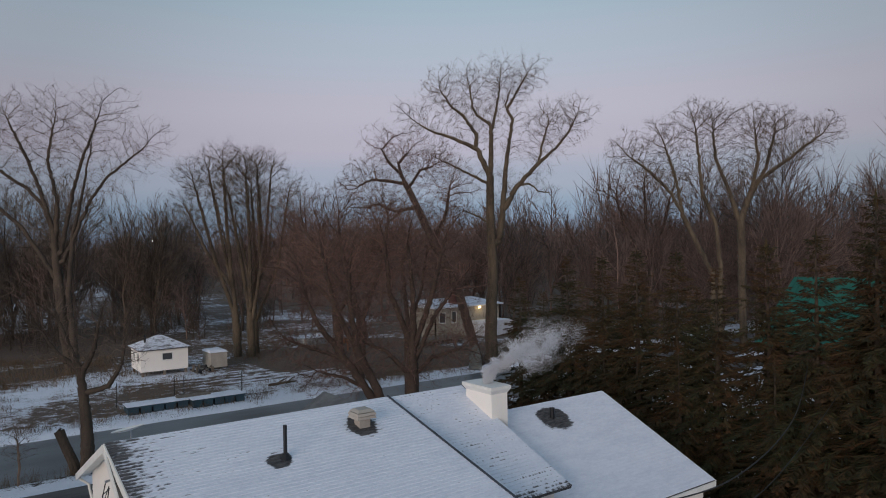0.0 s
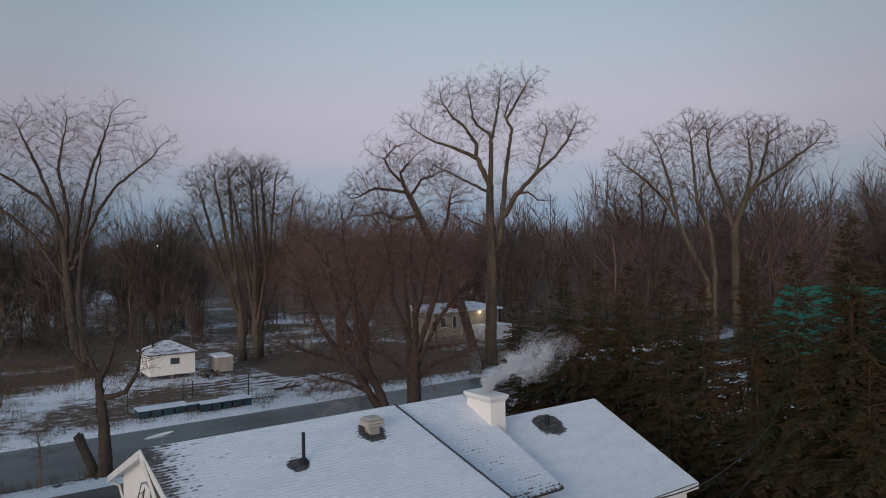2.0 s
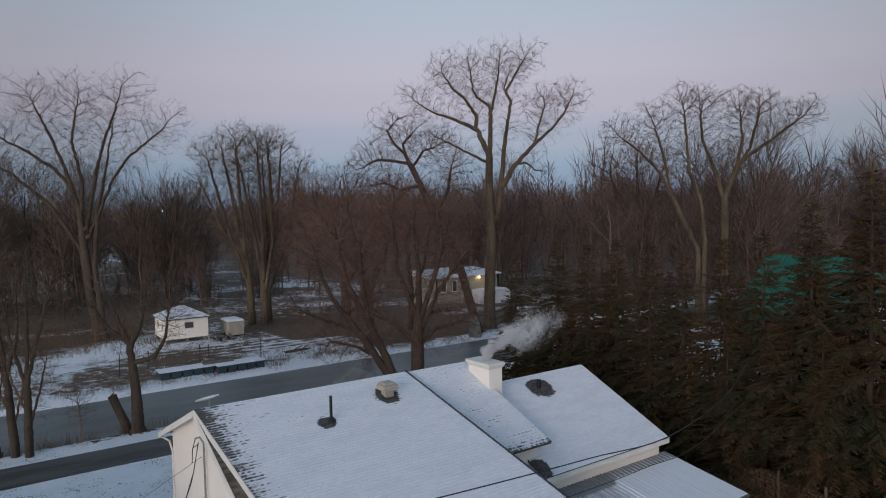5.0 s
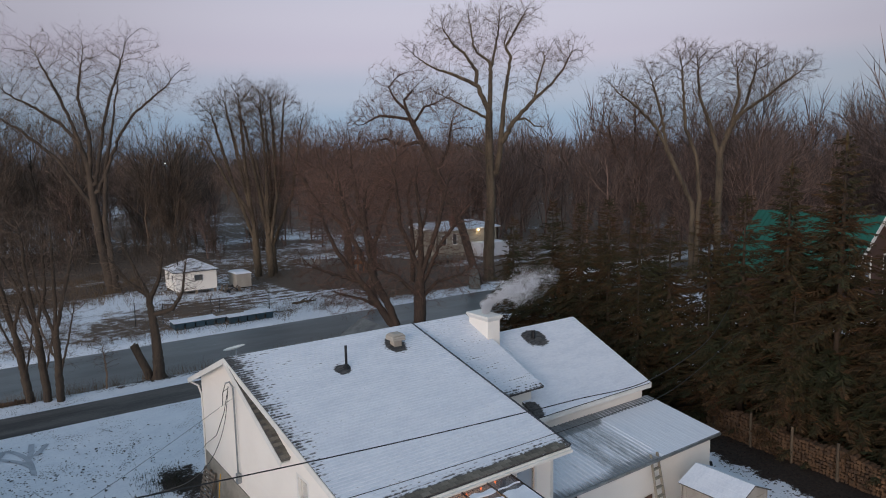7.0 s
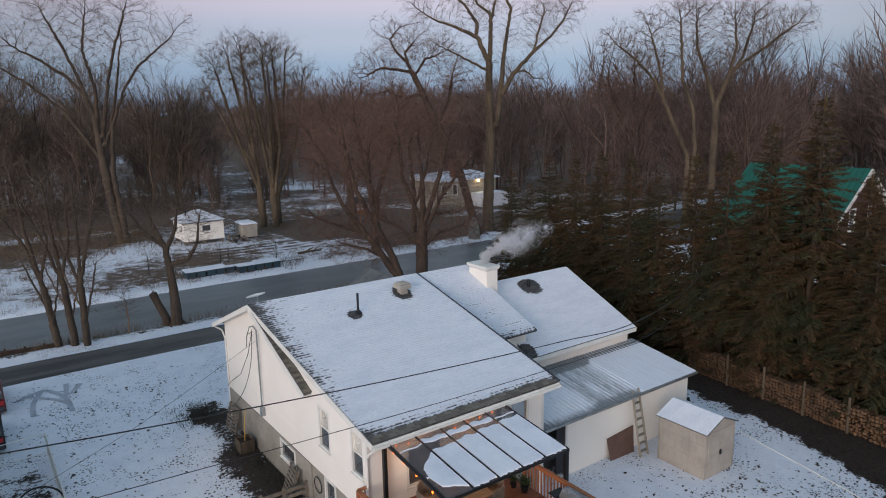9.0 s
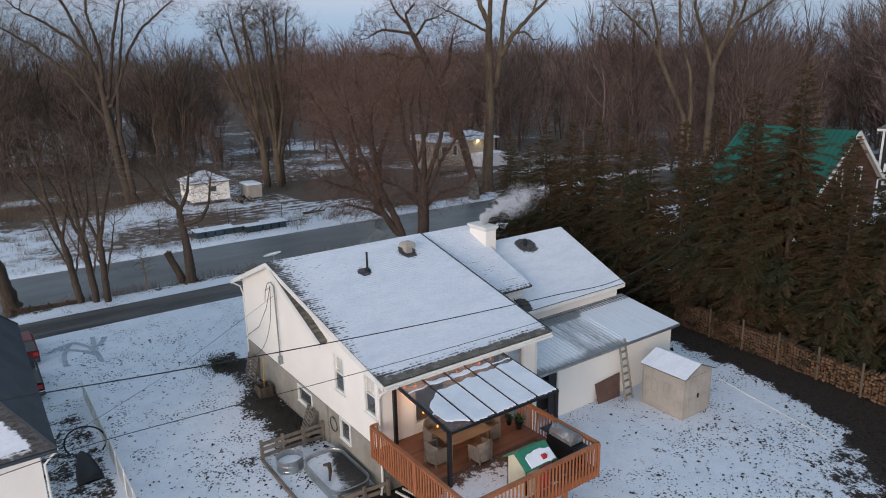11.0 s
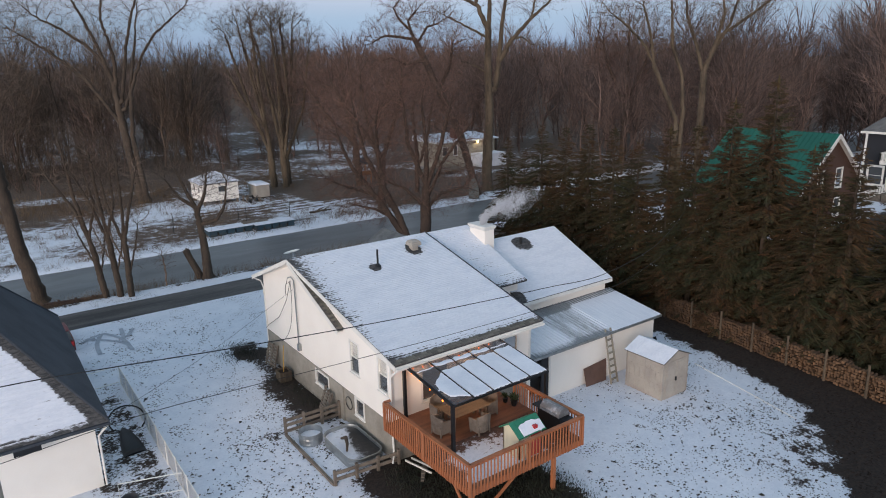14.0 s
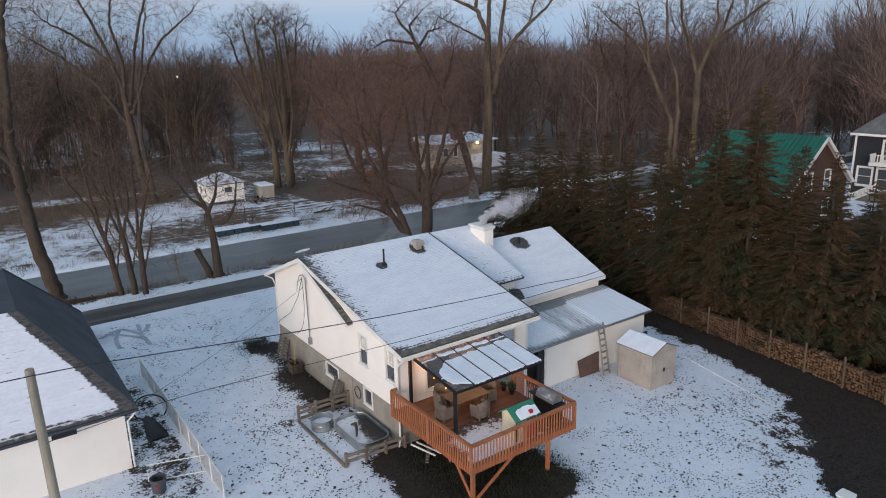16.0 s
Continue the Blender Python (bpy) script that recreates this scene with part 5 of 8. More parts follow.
spruce_sets = []
for k, (h, r) in enumerate(((13.6, 4.0), (11.6, 3.5), (10.2, 3.1))):
    wood, green = spruce_shape(300 + k, h, r)
    ob = thing("spruce_tree", (0, 0, 0), "tall dark green spruce with brownish drooping boughs", "tree", "spruce row")
    part("trunk", wood, M["bark"], ob, smooth=True)
    part("crown", green, M["needle"], ob, "dense drooping needle boughs")
    spruce_sets.append(ob)
rng = random.Random(77)
first = {0: True, 1: True, 2: True}
row = [(29.2, 9.4, 0, 1.13), (29.0, 11.8, 0, 1.03), (28.8, 14.0, 1, 1.08), (29.1, 16.3, 1, 1.05), (29.0, 18.7, 2, 1.07), (28.9, 20.8, 1, 1.02), (29.1, 23.4, 1, 1.03), (28.9, 25.6, 1, 1.0),
       (29.0, 28.3, 2, 1.13), (29.0, 30.4, 2, 0.92), (29.1, 32.6, 2, 1.0), (28.9, 6.8, 1, 1.0), (28.7, 4.3, 2, 1.16), (28.6, 1.6, 2, 1.0), (30.6, 3.0, 2, 1.0), (28.8, -1.8, 1, 0.9), (28.6, -5.0, 2, 0.95), (28.8, -8.2, 1, 0.9),
       (31.4, 10.7, 0, 0.97), (31.2, 13.0, 1, 1.04), (32.4, 8.0, 1, 1.0), (32.8, 13.4, 2, 1.0), (32.5, 17.4, 2, 0.95), (32.6, 22.2, 2, 0.95), (32.4, 27.0, 2, 0.9), (32.6, 6.0, 2, 0.95), (33, 31.4, 2, 0.8), (27.5, 10.6, 2, 0.78), (27.6, 15.2, 2, 0.72), (27.5, 19.8, 2, 0.72), (27.6, 24.4, 2, 0.72), (32.2, 1.0, 2, 0.95), (27.6, 5.6, 2, 0.86)]
for x, y, k, s in row:
    m = Matrix.Translation((x, y, ground_z(x, y) - 0.05)) @ Matrix.Rotation(rng.uniform(0, 6.28), 4, "Z")
    if first[k]:
        spruce_sets[k].matrix_basis = m @ Matrix.Scale(s, 4)
        first[k] = False
        continue
    c = copy_thing(spruce_sets[k], m)
    c.scale = (s, s, s)


# ---- small parts of the house ----
def ring_pts(c, r, n=24, axis="z", a0=0.0, a1=2 * math.pi):
    out = []
    for i in range(n + 1):
        a = a0 + (a1 - a0) * i / n
        x, y = r * math.cos(a), r * math.sin(a)
        out.append((c[0] + x, c[1] + y, c[2]) if axis == "z" else (c[0] + x, c[1], c[2] + y) if axis == "y" else (c[0], c[1] + x, c[2] + y))
    return out


def emit(name, color, strength):
    m, nt, b = nodes_of(name)
    b.inputs["Base Color"].default_value = (*color, 1)
    b.inputs["Emission Color"].default_value = (*color, 1)
    b.inputs["Emission Strength"].default_value = strength
    return m


M["bulb"] = emit("glowing_filament", (1.0, 0.17, 0.015), 5.0)
M["lamp"] = emit("porch_lamp_glow", (1.0, 0.75, 0.35), 14.0)
M["galv"] = plain("galvanised_steel", (0.42, 0.45, 0.46), (0.30, 0.32, 0.33), rough=0.35, metal=0.8, scale=2, fine=12, bump_s=0.08)
M["liner"] = snowy("snowy_black_liner", (0.010, 0.011, 0.014), (0.018, 0.019, 0.022), amp=1.1, nscale=1.3, fine=5.0, world_space=True, rough_under=0.35)
M["wicker"] = plain("grey_wicker", (0.24, 0.20, 0.165), (0.16, 0.13, 0.105), rough=0.85, scale=4, fine=60, bump_s=0.8)
M["table"] = plain("oiled_table_wood", (0.23, 0.165, 0.11), (0.16, 0.115, 0.08), rough=0.5, scale=3, fine=30, stretch=(0.2, 1, 1), vary=0.2)
M["cream"] = plain("cream_plastic", (0.72, 0.66, 0.48), (0.64, 0.58, 0.42), rough=0.5, bump_s=0.05)
M["green_plastic"] = plain("green_plastic", (0.03, 0.22, 0.13), (0.025, 0.17, 0.10), rough=0.5, bump_s=0.05)
M["red_plastic"] = plain("red_plastic", (0.50, 0.03, 0.035), (0.40, 0.025, 0.03), rough=0.45, bump_s=0.05)
M["lid_metal"] = snowy("frosted_lid", (0.16, 0.165, 0.175), (0.10, 0.105, 0.11), amp=0.5, nscale=2.0, fine=8.0, rough_under=0.4)
M["brown_board"] = plain("brown_panel", (0.15, 0.085, 0.065), (0.10, 0.058, 0.045), rough=0.8, scale=2)
M["black_cable"] = plain("black_cable", (0.012, 0.012, 0.013), (0.02, 0.02, 0.02), rough=0.6)
M["leaf_green"] = plain("potted_leaves", (0.035, 0.075, 0.03), (0.06, 0.07, 0.03), rough=0.7, vary=0.3)
M["snow_heap"] = plain("loose_snow", SNOW, SNOW2, rough=0.85, scale=1.2, fine=14, bump_s=0.4)
M["deck_snow"] = snowy("thin_snow_on_boards", (0.13, 0.07, 0.05), (0.07, 0.04, 0.03), amp=1.3, nscale=3.0, fine=8.0, sharp=0.12)
M["green_roof"] = plain("green_metal_roof", (0.010, 0.115, 0.078), (0.008, 0.085, 0.058), rough=0.45, scale=0.5, bump_s=0.05)
M["brown_siding"] = plain("brown_siding", (0.085, 0.042, 0.028), (0.065, 0.032, 0.022), rough=0.7, scale=0.6)
M["navy"] = plain("dark_siding", (0.016, 0.018, 0.024), (0.012, 0.013, 0.017), rough=0.6, scale=0.6)
M["grey_shingle"] = plain("grey_shingles", (0.15, 0.155, 0.155), (0.09, 0.093, 0.096), rough=0.9, scale=1.5, fine=8)
M["dock_blue"] = plain("blue_dock_floats", (0.030, 0.075, 0.105), (0.018, 0.045, 0.065), rough=0.7, scale=1.2)
M["boat"] = plain("dull_aluminium_boat", (0.23, 0.25, 0.24), (0.15, 0.165, 0.16), rough=0.5, metal=0.4, scale=2)
M["car_red"] = plain("dark_red_paint", (0.16, 0.012, 0.016), (0.12, 0.010, 0.012), rough=0.35, bump_s=0.03)
M["tyre"] = plain("rubber", (0.015, 0.015, 0.016), (0.022, 0.022, 0.022), rough=0.85)
M["rust"] = plain("rusty_brick", (0.14, 0.05, 0.035), (0.09, 0.035, 0.028), rough=0.9)
M["dry_grass"] = plain("dry_brown_grass", (0.16, 0.105, 0.06), (0.09, 0.058, 0.035), rough=0.95, scale=0.2, fine=2)
M["orange_wood"] = plain("orange_playset_wood", (0.36, 0.15, 0.06), (0.25, 0.10, 0.045), rough=0.8)
M["grey_plastic"] = plain("grey_bin_plastic", (0.075, 0.08, 0.09), (0.055, 0.06, 0.068), rough=0.6)
M["litter"] = plain("leaf_litter", (0.030, 0.017, 0.012), (0.014, 0.009, 0.007), rough=0.95, scale=3, fine=20, each=0.9)
M["cream_wall"] = plain("cream_plaster", (0.40, 0.365, 0.30), (0.30, 0.275, 0.23), rough=0.8, scale=0.5)


def panel_mat(name):
    m, nt, b = nodes_of(name)
    co = coords(nt)
    n1 = noise_node(nt, co, 2.0, 4)
    nt.links.new(mixc(nt, ramp(nt, n1, 0.35, 0.65), (0.16, 0.13, 0.13), (0.10, 0.085, 0.085)), b.inputs["Base Color"])
    b.inputs["Roughness"].default_value = 0.15
    b.inputs["Alpha"].default_value = 0.55
    return m


M["smoked"] = panel_mat("smoked_polycarbonate")

# plumbing vent, box vent, wing's pipe
vp = thing("vent_pipe", (6.79, 16.75, new_z(16.75)), "black plumbing vent pipe in a melted patch", "pipe")
b = MB()
b.tube(((6.79, 16.75, new_z(16.75) - 0.1), (6.79, 16.75, 7.15)), (0.05, 0.05), 12)
part("pipe", b, M["black_metal"], vp, smooth=False)
b = MB()
b.tube(((6.79, 16.75, new_z(16.75) - 0.05), (6.79, 16.75, new_z(16.75) + 0.12)), (0.2, 0.075), 12)
part("flashing", b, M["black_metal"], vp)
bv = thing("roof_vent", (9.5, 17.6, new_z(17.6)), "beige louvred box vent on the roof", "vent")
vz = new_z(17.6)
b = MB()
b.box(9.33, 9.67, 17.43, 17.77, vz - 0.12, vz + 0.24)
part("base", b, M["resin"], bv)
for k, w in enumerate((0.31, 0.31, 0.28)):
    b = MB()
    z = vz + 0.24 + 0.095 * k
    t = w - (0.03 if k < 2 else 0.09)
    b.hexa(((9.5 - w, 17.6 - w, z), (9.5 + w, 17.6 - w, z), (9.5 + w, 17.6 + w, z), (9.5 - w, 17.6 + w, z),
            (9.5 - t, 17.6 - t, z + 0.075), (9.5 + t, 17.6 - t, z + 0.075), (9.5 + t, 17.6 + t, z + 0.075), (9.5 - t, 17.6 + t, z + 0.075)))
    b.box(9.5 - w + 0.07, 9.5 + w - 0.07, 17.6 - w + 0.07, 17.6 + w - 0.07, z - 0.02, z)
    part("louvre", b, M["resin"], bv)
wp = thing("vent_pipe", (16.95, 17.42, wing_z(17.42)), "short dark vent pipe in a melted patch", "pipe")
b = MB()
b.tube(((16.95, 17.42, wing_z(17.42) - 0.1), (16.95, 17.42, wing_z(17.42) + 0.35)), (0.09, 0.09), 10)
part("pipe", b, M["black_metal"], wp)
# satellite dish on the north slope
dish = thing("satellite_dish", (3.75, 20.1, 6.3), "white satellite dish with a snowy rim", "antenna")
b = MB()
b.tube(((3.75, 20.1, 6.2), (3.75, 20.1, 6.85)), (0.03, 0.03), 8)
part("mast", b, M["galv"], dish)
b = MB()
cen = Vector((3.66, 20.05, 6.92))
ax = Vector((-0.12, 0.15, 0.95)).normalized()
s1 = ax.cross(Vector((0, 1, 0))).normalized()
s2 = ax.cross(s1)
pts, faces = [], []
for k in range(4):
    r = 0.085 * (k + 1)
    for i in range(20):
        a = 2 * math.pi * i / 20
        pts.append(cen + s1 * r * 1.25 * math.cos(a) + s2 * r * math.sin(a) + ax * (0.5 * r * r - 0.05))
for k in range(3):
    for i in range(20):
        faces.append((k * 20 + i, k * 20 + (i + 1) % 20, (k + 1) * 20 + (i + 1) % 20, (k + 1) * 20 + i))
faces.append(tuple(range(20)))
b.add(pts, faces)
b.add([p - ax * 0.015 for p in pts], [f[::-1] for f in faces])
part("dish", b, M["trim"], dish, smooth=True)
# porch gable on the north slope
pg = MB()
for e in (-1, 1):
    pg.hexa(((10.99, 20.1, 6.33), (10.99, 23.3, 6.33), (10.99 + e * 1.15, 23.3, 5.64), (10.99 + e * 1.15, 21.6, 5.64),
             (10.99, 20.1, 6.41), (10.99, 23.3, 6.41), (10.99 + e * 1.15, 23.3, 5.72), (10.99 + e * 1.15, 21.6, 5.72)))
part("porch_roof", pg, M["grey_shingle"], house, "grey shingle porch gable")
pg = MB()
pg.prism(((9.95, 23.2, 4.6), (12.03, 23.2, 4.6), (12.03, 23.2, 5.70), (10.99, 23.2, 6.33), (9.95, 23.2, 5.70)), (0, 0.08, 0))
part("porch_wall", pg, M["siding"], house)
# gutters, downpipes, service mast
b = MB()
b.beam((XW, N0 + 0.83, old_z(N0 + 0.75) - 0.08), (EOLD, N0 + 0.83, old_z(N0 + 0.75) - 0.08), 0.12, 0.1)
part("gutter", b, M["trim"], house)
b = MB()
b.tube(((W - 0.3, N0 + 0.8, old_z(N0 + 0.8) - 0.15), (W - 0.1, N0 + 0.2, old_z(N0) - 0.55), (W - 0.06, N0 - 0.05, 4.2), (W - 0.06, N0 - 0.05, 0.2)), (0.04,) * 4, 8)
part("downpipe", b, M["trim"], house)
b = MB()
b.beam((W - 0.05, 9.42, new_z(9.5) - 0.16), (XN, 9.42, new_z(9.5) - 0.16), 0.1, 0.09)
part("gutter", b, M["trim"], house)
b = MB()
b.tube(((W + 0.05, 9.42, 4.35), (W - 0.08, 9.7, 4.1), (W - 0.08, 9.85, 3.9), (W - 0.08, 9.85, 0.45), (W - 0.3, 9.6, 0.25)), (0.045,) * 5, 8)
part("downpipe", b, M["trim"], house)
for x in (W - 0.012, ):
    b = MB()
    b.box(W - 0.03, W + 0.1, S0 - 0.03, S0 + 0.1, SID, new_z(S0) - 0.12)
    part("corner_board", b, M["trim"], house)
b = MB()
b.box(EADD - 0.1, EADD + 0.03, S0 - 0.03, S0 + 0.1, 0.2, new_z(S0) - 0.12)
part("corner_board", b, M["trim"], house)
sm_ = thing("service_mast", (3.15, 18.86, 2.2), "grey electric service mast with looped cables", "mast")
b = MB()
b.tube(((3.15, 18.86, 2.3), (3.15, 18.86, 5.75), (3.05, 18.95, 5.95), (2.95, 19.1, 5.88)), (0.035,) * 4, 8)
part("pipe", b, M["galv"], sm_)
b = MB()
b.box(3.08, 3.24, 18.76, 18.96, 2.0, 2.36)
part("meter_box", b, M["galv"], sm_, "grey meter box")
b = MB()
b.tube(((2.95, 19.1, 5.88), (2.9, 19.35, 5.4), (2.95, 19.6, 4.9), (2.9, 19.3, 5.5), (3.0, 18.9, 5.75)), (0.014,) * 5, 6)
b.tube(((3.0, 18.95, 5.75), (2.95, 19.5, 4.6), (3.05, 21.0, 3.2), (3.05, 22.6, 2.3), (3.1, 23.2, 1.9)), (0.014,) * 5, 6)
part("cable", b, M["black_cable"], sm_, "black looped cable")

# shingles that show: the old overhang and the bare eave
tab = MB()
tab.hexa(((-0.15, 0.0, 0.0), (0.15, 0.0, 0.0), (0.15, 0.155, 0.004), (-0.15, 0.155, 0.004), (-0.15, 0.0, 0.012), (0.15, 0.0, 0.012), (0.15, 0.155, 0.014), (-0.15, 0.155, 0.014)))
M["tab"] = plain("worn_shingle_tab", (0.165, 0.150, 0.125), (0.090, 0.083, 0.072), rough=0.9, scale=3, fine=30, vary=0.7)
tab_mesh = mesh_of("shingle", tab, M["tab"])
rng = random.Random(9)
roof_parts = [o for o in house.children if o.name.startswith("roof")]


def lay_tabs(parent, x0, x1, y0, rows, zf, slope):
    for r in range(rows):
        y = y0 + 0.145 * r * math.cos(math.atan(slope))
        x = x0 + (0.15 if r % 2 else 0.0)
        while x < x1 - 0.02:
            ob = new("shingle", tab_mesh)
            ob.parent = parent
            ob.matrix_basis = Matrix.Translation(Vector((x + 0.15, y, zf(y) + 0.006)) - Vector(ORIGIN[parent.name])) @ Matrix.Rotation(math.atan(slope), 4, "X") @ Matrix.Diagonal((0.97, 1, 1, 1))
            x += 0.3


lay_tabs(roof_parts[0], XW + 0.01, W + 0.05, 13.86, 33, old_z, P_OLD)
lay_tabs(roof_parts[3], W - 0.03, XN - 0.3, 9.5, 2, lambda y: new_z(y) + 0.008, P_NEW)

# ---- overhead lines ----
pole = thing("utility_pole", (-10.1, 8.23, -0.3), "weathered grey wooden utility pole", "pole")
b = MB()
b.tube(((-10.1, 8.23, -0.6), (-10.1, 8.23, 4.0), (-10.1, 8.23, 8.33), (-10.1, 8.23, 8.39)), (0.17, 0.145, 0.125, 0.115), 14)
part("post", b, M["pole_wood"], pole, smooth=False)
for z, r in ((8.2, 0.132), (5.95, 0.142)):
    b = MB()
    b.tube(ring_pts((-10.1, 8.23, z), r, 14), [0.012] * 15, 5)
    part("strap", b, M["galv"], pole, "galvanised strap holding the cable")


def cable(pts, r, label):
    fine = []
    n = len(pts)
    for i in range(n - 1):
        p0, p1, p2, p3 = (Vector(pts[min(max(i + k, 0), n - 1)]) for k in (-1, 0, 1, 2))
        for k in range(8):
            t = k / 8
            fine.append(0.5 * (2 * p1 + (p2 - p0) * t + (2 * p0 - 5 * p1 + 4 * p2 - p3) * t * t + (3 * p1 - p0 - 3 * p2 + p3) * t ** 3))
    fine.append(Vector(pts[-1]))
    b = MB()
    b.tube(fine, [r] * len(fine), 5)
    return solid("overhead_cable", b, M["black_cable"], label, "cable", group="overhead cables")


def sag(x):
    return 8.5 + 0.05 * x, 7.162 - 0.10136 * x + 0.001814 * x * x


cable(((-26, 4.2, 10.4), (-18, 6.2, 9.2), (-10.1, 8.1, 8.22)) + tuple((x, *sag(x)) for x in (-7, -4, -1, 2, 5, 8, 11, 15)) + ((22, 11.5, 5.9), (29.0, 14.5, 6.6)), 0.017, "thick black cable slung over the house")
cable(((-10.0, 8.3, 5.95), (-6.2, 9.3, 5.69), (-3, 9.5, 5.51), (0, 9.5, 5.38), (3, 9.5, 5.27), (6, 9.5, 5.18), (10, 9.5, 5.11), (14, 9.6, 5.08), (18, 10.0, 5.12), (29.0, 13.0, 5.9)), 0.012, "thin black cable slung over the house")
cable(((3.0, 18.95, 5.8), (2.2, 17.0, 5.15), (1.0, 14.4, 5.2), (-0.4, 11.6, 5.95), (-2.0, 8.4, 7.37)), 0.012, "slack service wire from the mast to the cable")
cable(((3.1, 18.9, 5.3), (-1.8, 17.2, 3.8), (-6.4, 15.5, 2.9)), 0.007, "thin drop wire between the houses")

# ---- deck frame below, and what stands on the deck ----
for x, y in ((3.3, 4.75), (7.3, 4.75), (4.3, 7.6), (7.3, 7.6)):
    b = MB()
    b.box(x - 0.07, x + 0.07, y - 0.07, y + 0.07, ground_z(x, y) - 0.2, DZ - 0.3)
    part("post", b, M["cedar"], deck)
for p, q in (((3.0, 4.75, DZ - 0.24), (8.2, 4.75, DZ - 0.24)), ((3.0, 7.6, DZ - 0.24), (8.2, 7.6, DZ - 0.24))):
    b = MB()
    b.beam(p, q, 0.09, 0.22)
    part("beam", b, M["cedar"], deck)
for p, q in (((3.3, 4.68, 0.1), (5.5, 4.68, 1.5)), ((7.35, 4.78, 1.42), (5.3, 4.78, 1.42)), ((3.2, 4.75, 0.35), (3.2, 6.0, DZ - 0.25)), ((4.3, 7.6, 0.9), (4.3, 6.6, DZ - 0.25))):
    b = MB()
    b.beam(p, q, 0.05, 0.13)
    part("brace", b, M["cedar"], deck)
for i in range(9):
    x = DX0 + 0.3 + i * (DX1 - DX0 - 0.6) / 8
    b = MB()
    b.box(x - 0.02, x + 0.02, DY0 + 0.05, DY1 - 0.02, DZ - 0.24, DZ - 0.035)
    part("joist", b, M["cedar"], deck)
for p in ((DX0, DY0), (DX1, DY0), (DX0, DY1), (DX0, 7.1), (5.6, DY0), (DX1, 6.3), (DX1, 8.2)):
    b = MB()
    b.box(p[0] - 0.05, p[0] + 0.05, p[1] - 0.05, p[1] + 0.05, DZ - 0.28, DZ + 0.94)
    part("rail_post", b, M["cedar"], deck)
b = MB()
b.beam((DX0, DY1, DZ + 0.96), (W - 0.03, DY1, DZ + 0.96), 0.14, 0.04)
part("handrail", b, M["cedar"], deck)

# thin drifted snow and leaves on the open boards
b = MB()
nxs, nys = 40, 26
for j in range(nys + 1):
    for i in range(nxs + 1):
        x, y = 3.1 + 4.9 * i / nxs, 4.5 + 2.5 * j / nys
        b.v.append((x, y, DZ + 0.006))
        e = 0.66 - 0.5 * sstep(6.0, 6.9, y) - 0.7 * sstep(5.9, 7.4, x) + 0.25 * (1 - sstep(4.6, 5.4, y)) - 0.5 * (1 - sstep(3.1, 3.6, x))
        b.snow.append(e + 0.25 * noise.noise(Vector((x * 0.9, y * 0.9, 4))))
b.f = [(j * (nxs + 1) + i, j * (nxs + 1) + i + 1, (j + 1) * (nxs + 1) + i + 1, (j + 1) * (nxs + 1) + i) for j in range(nys) for i in range(nxs)]
solid("snow", b, M["deck_snow"], "thin patchy snow with leaves on deck boards", "snow", "stuff")

# canopy panels and the snow on them
rng = random.Random(21)
for i in range(5):
    x0, x1 = CX0 + (CX1 - CX0) * i / 5 + 0.03, CX0 + (CX1 - CX0) * (i + 1) / 5 - 0.03
    b = MB()
    b.hexa(((x0, CY0 - 0.08, CZ0 + 0.0), (x1, CY0 - 0.08, CZ0 + 0.0), (x1, CY1, CZ1), (x0, CY1, CZ1), (x0, CY0 - 0.08, CZ0 + 0.01), (x1, CY0 - 0.08, CZ0 + 0.01), (x1, CY1, CZ1 + 0.01), (x0, CY1, CZ1 + 0.01)))
    part("roof_panel", b, M["smoked"], canopy, "smoked clear panel")
    n = 10
    b = MB()
    for seg in (0, 1):
        rows_ = []
        for k in range(n + 1):
            f = k / n
            x = x0 + 0.015 + (x1 - x0 - 0.03) * f
            if seg == 0:
                lo = 0.0 + 0.02 * rng.random() + (0.12 * (1 - f) + 0.04 if i == 0 else 0)
                hi = (0.60 - 0.22 * (1 - f) if i == 0 else 0.60) + 0.035 * noise.noise(Vector((x * 3, 1, 0))) + (0.08 * i / 4)
                if i == 0 and f < 0.2:
                    lo, hi = 0.3, 0.3 + 0.05 * f
            else:
                lo = 0.72 + 0.03 * noise.noise(Vector((x * 2, 5, 0)))
                hi = lo + 0.07 + 0.03 * noise.noise(Vector((x * 4, 9, 0)))
                if i in (0, 4):
                    hi = lo + 0.012
            rows_.append((x, lo, hi))
        for (xa, la, ha), (xb, lb, hb) in zip(rows_, rows_[1:]):
            def at(x, f, h):
                return (x, CY0 - 0.08 + (CY1 - CY0 + 0.08) * f, CZ0 + 0.012 + (CZ1 - CZ0) * f + h)
            b.hexa((at(xa, la, 0), at(xb, lb, 0), at(xb, hb, 0), at(xa, ha, 0), at(xa, la + 0.01, 0.03), at(xb, lb + 0.01, 0.03), at(xb, hb - 0.01, 0.02), at(xa, ha - 0.01, 0.02)))
    part("snow", b, M["snow_heap"], canopy, "snow slab on the panel", smooth=False)
for x in (CX0, CX1):
    b = MB()
    b.beam((x, CY0, CZ0 - 0.06), (x, CY1, CZ1 - 0.06), 0.05, 0.09)
    part("side_beam", b, M["black_metal"], canopy)
b = MB()
b.box(CX0 - 0.05, CX1 + 0.05, CY1 - 0.02, CY1 + 0.06, CZ1 - 0.12, CZ1 + 0.03)
part("wall_plate", b, M["black_metal"], canopy)

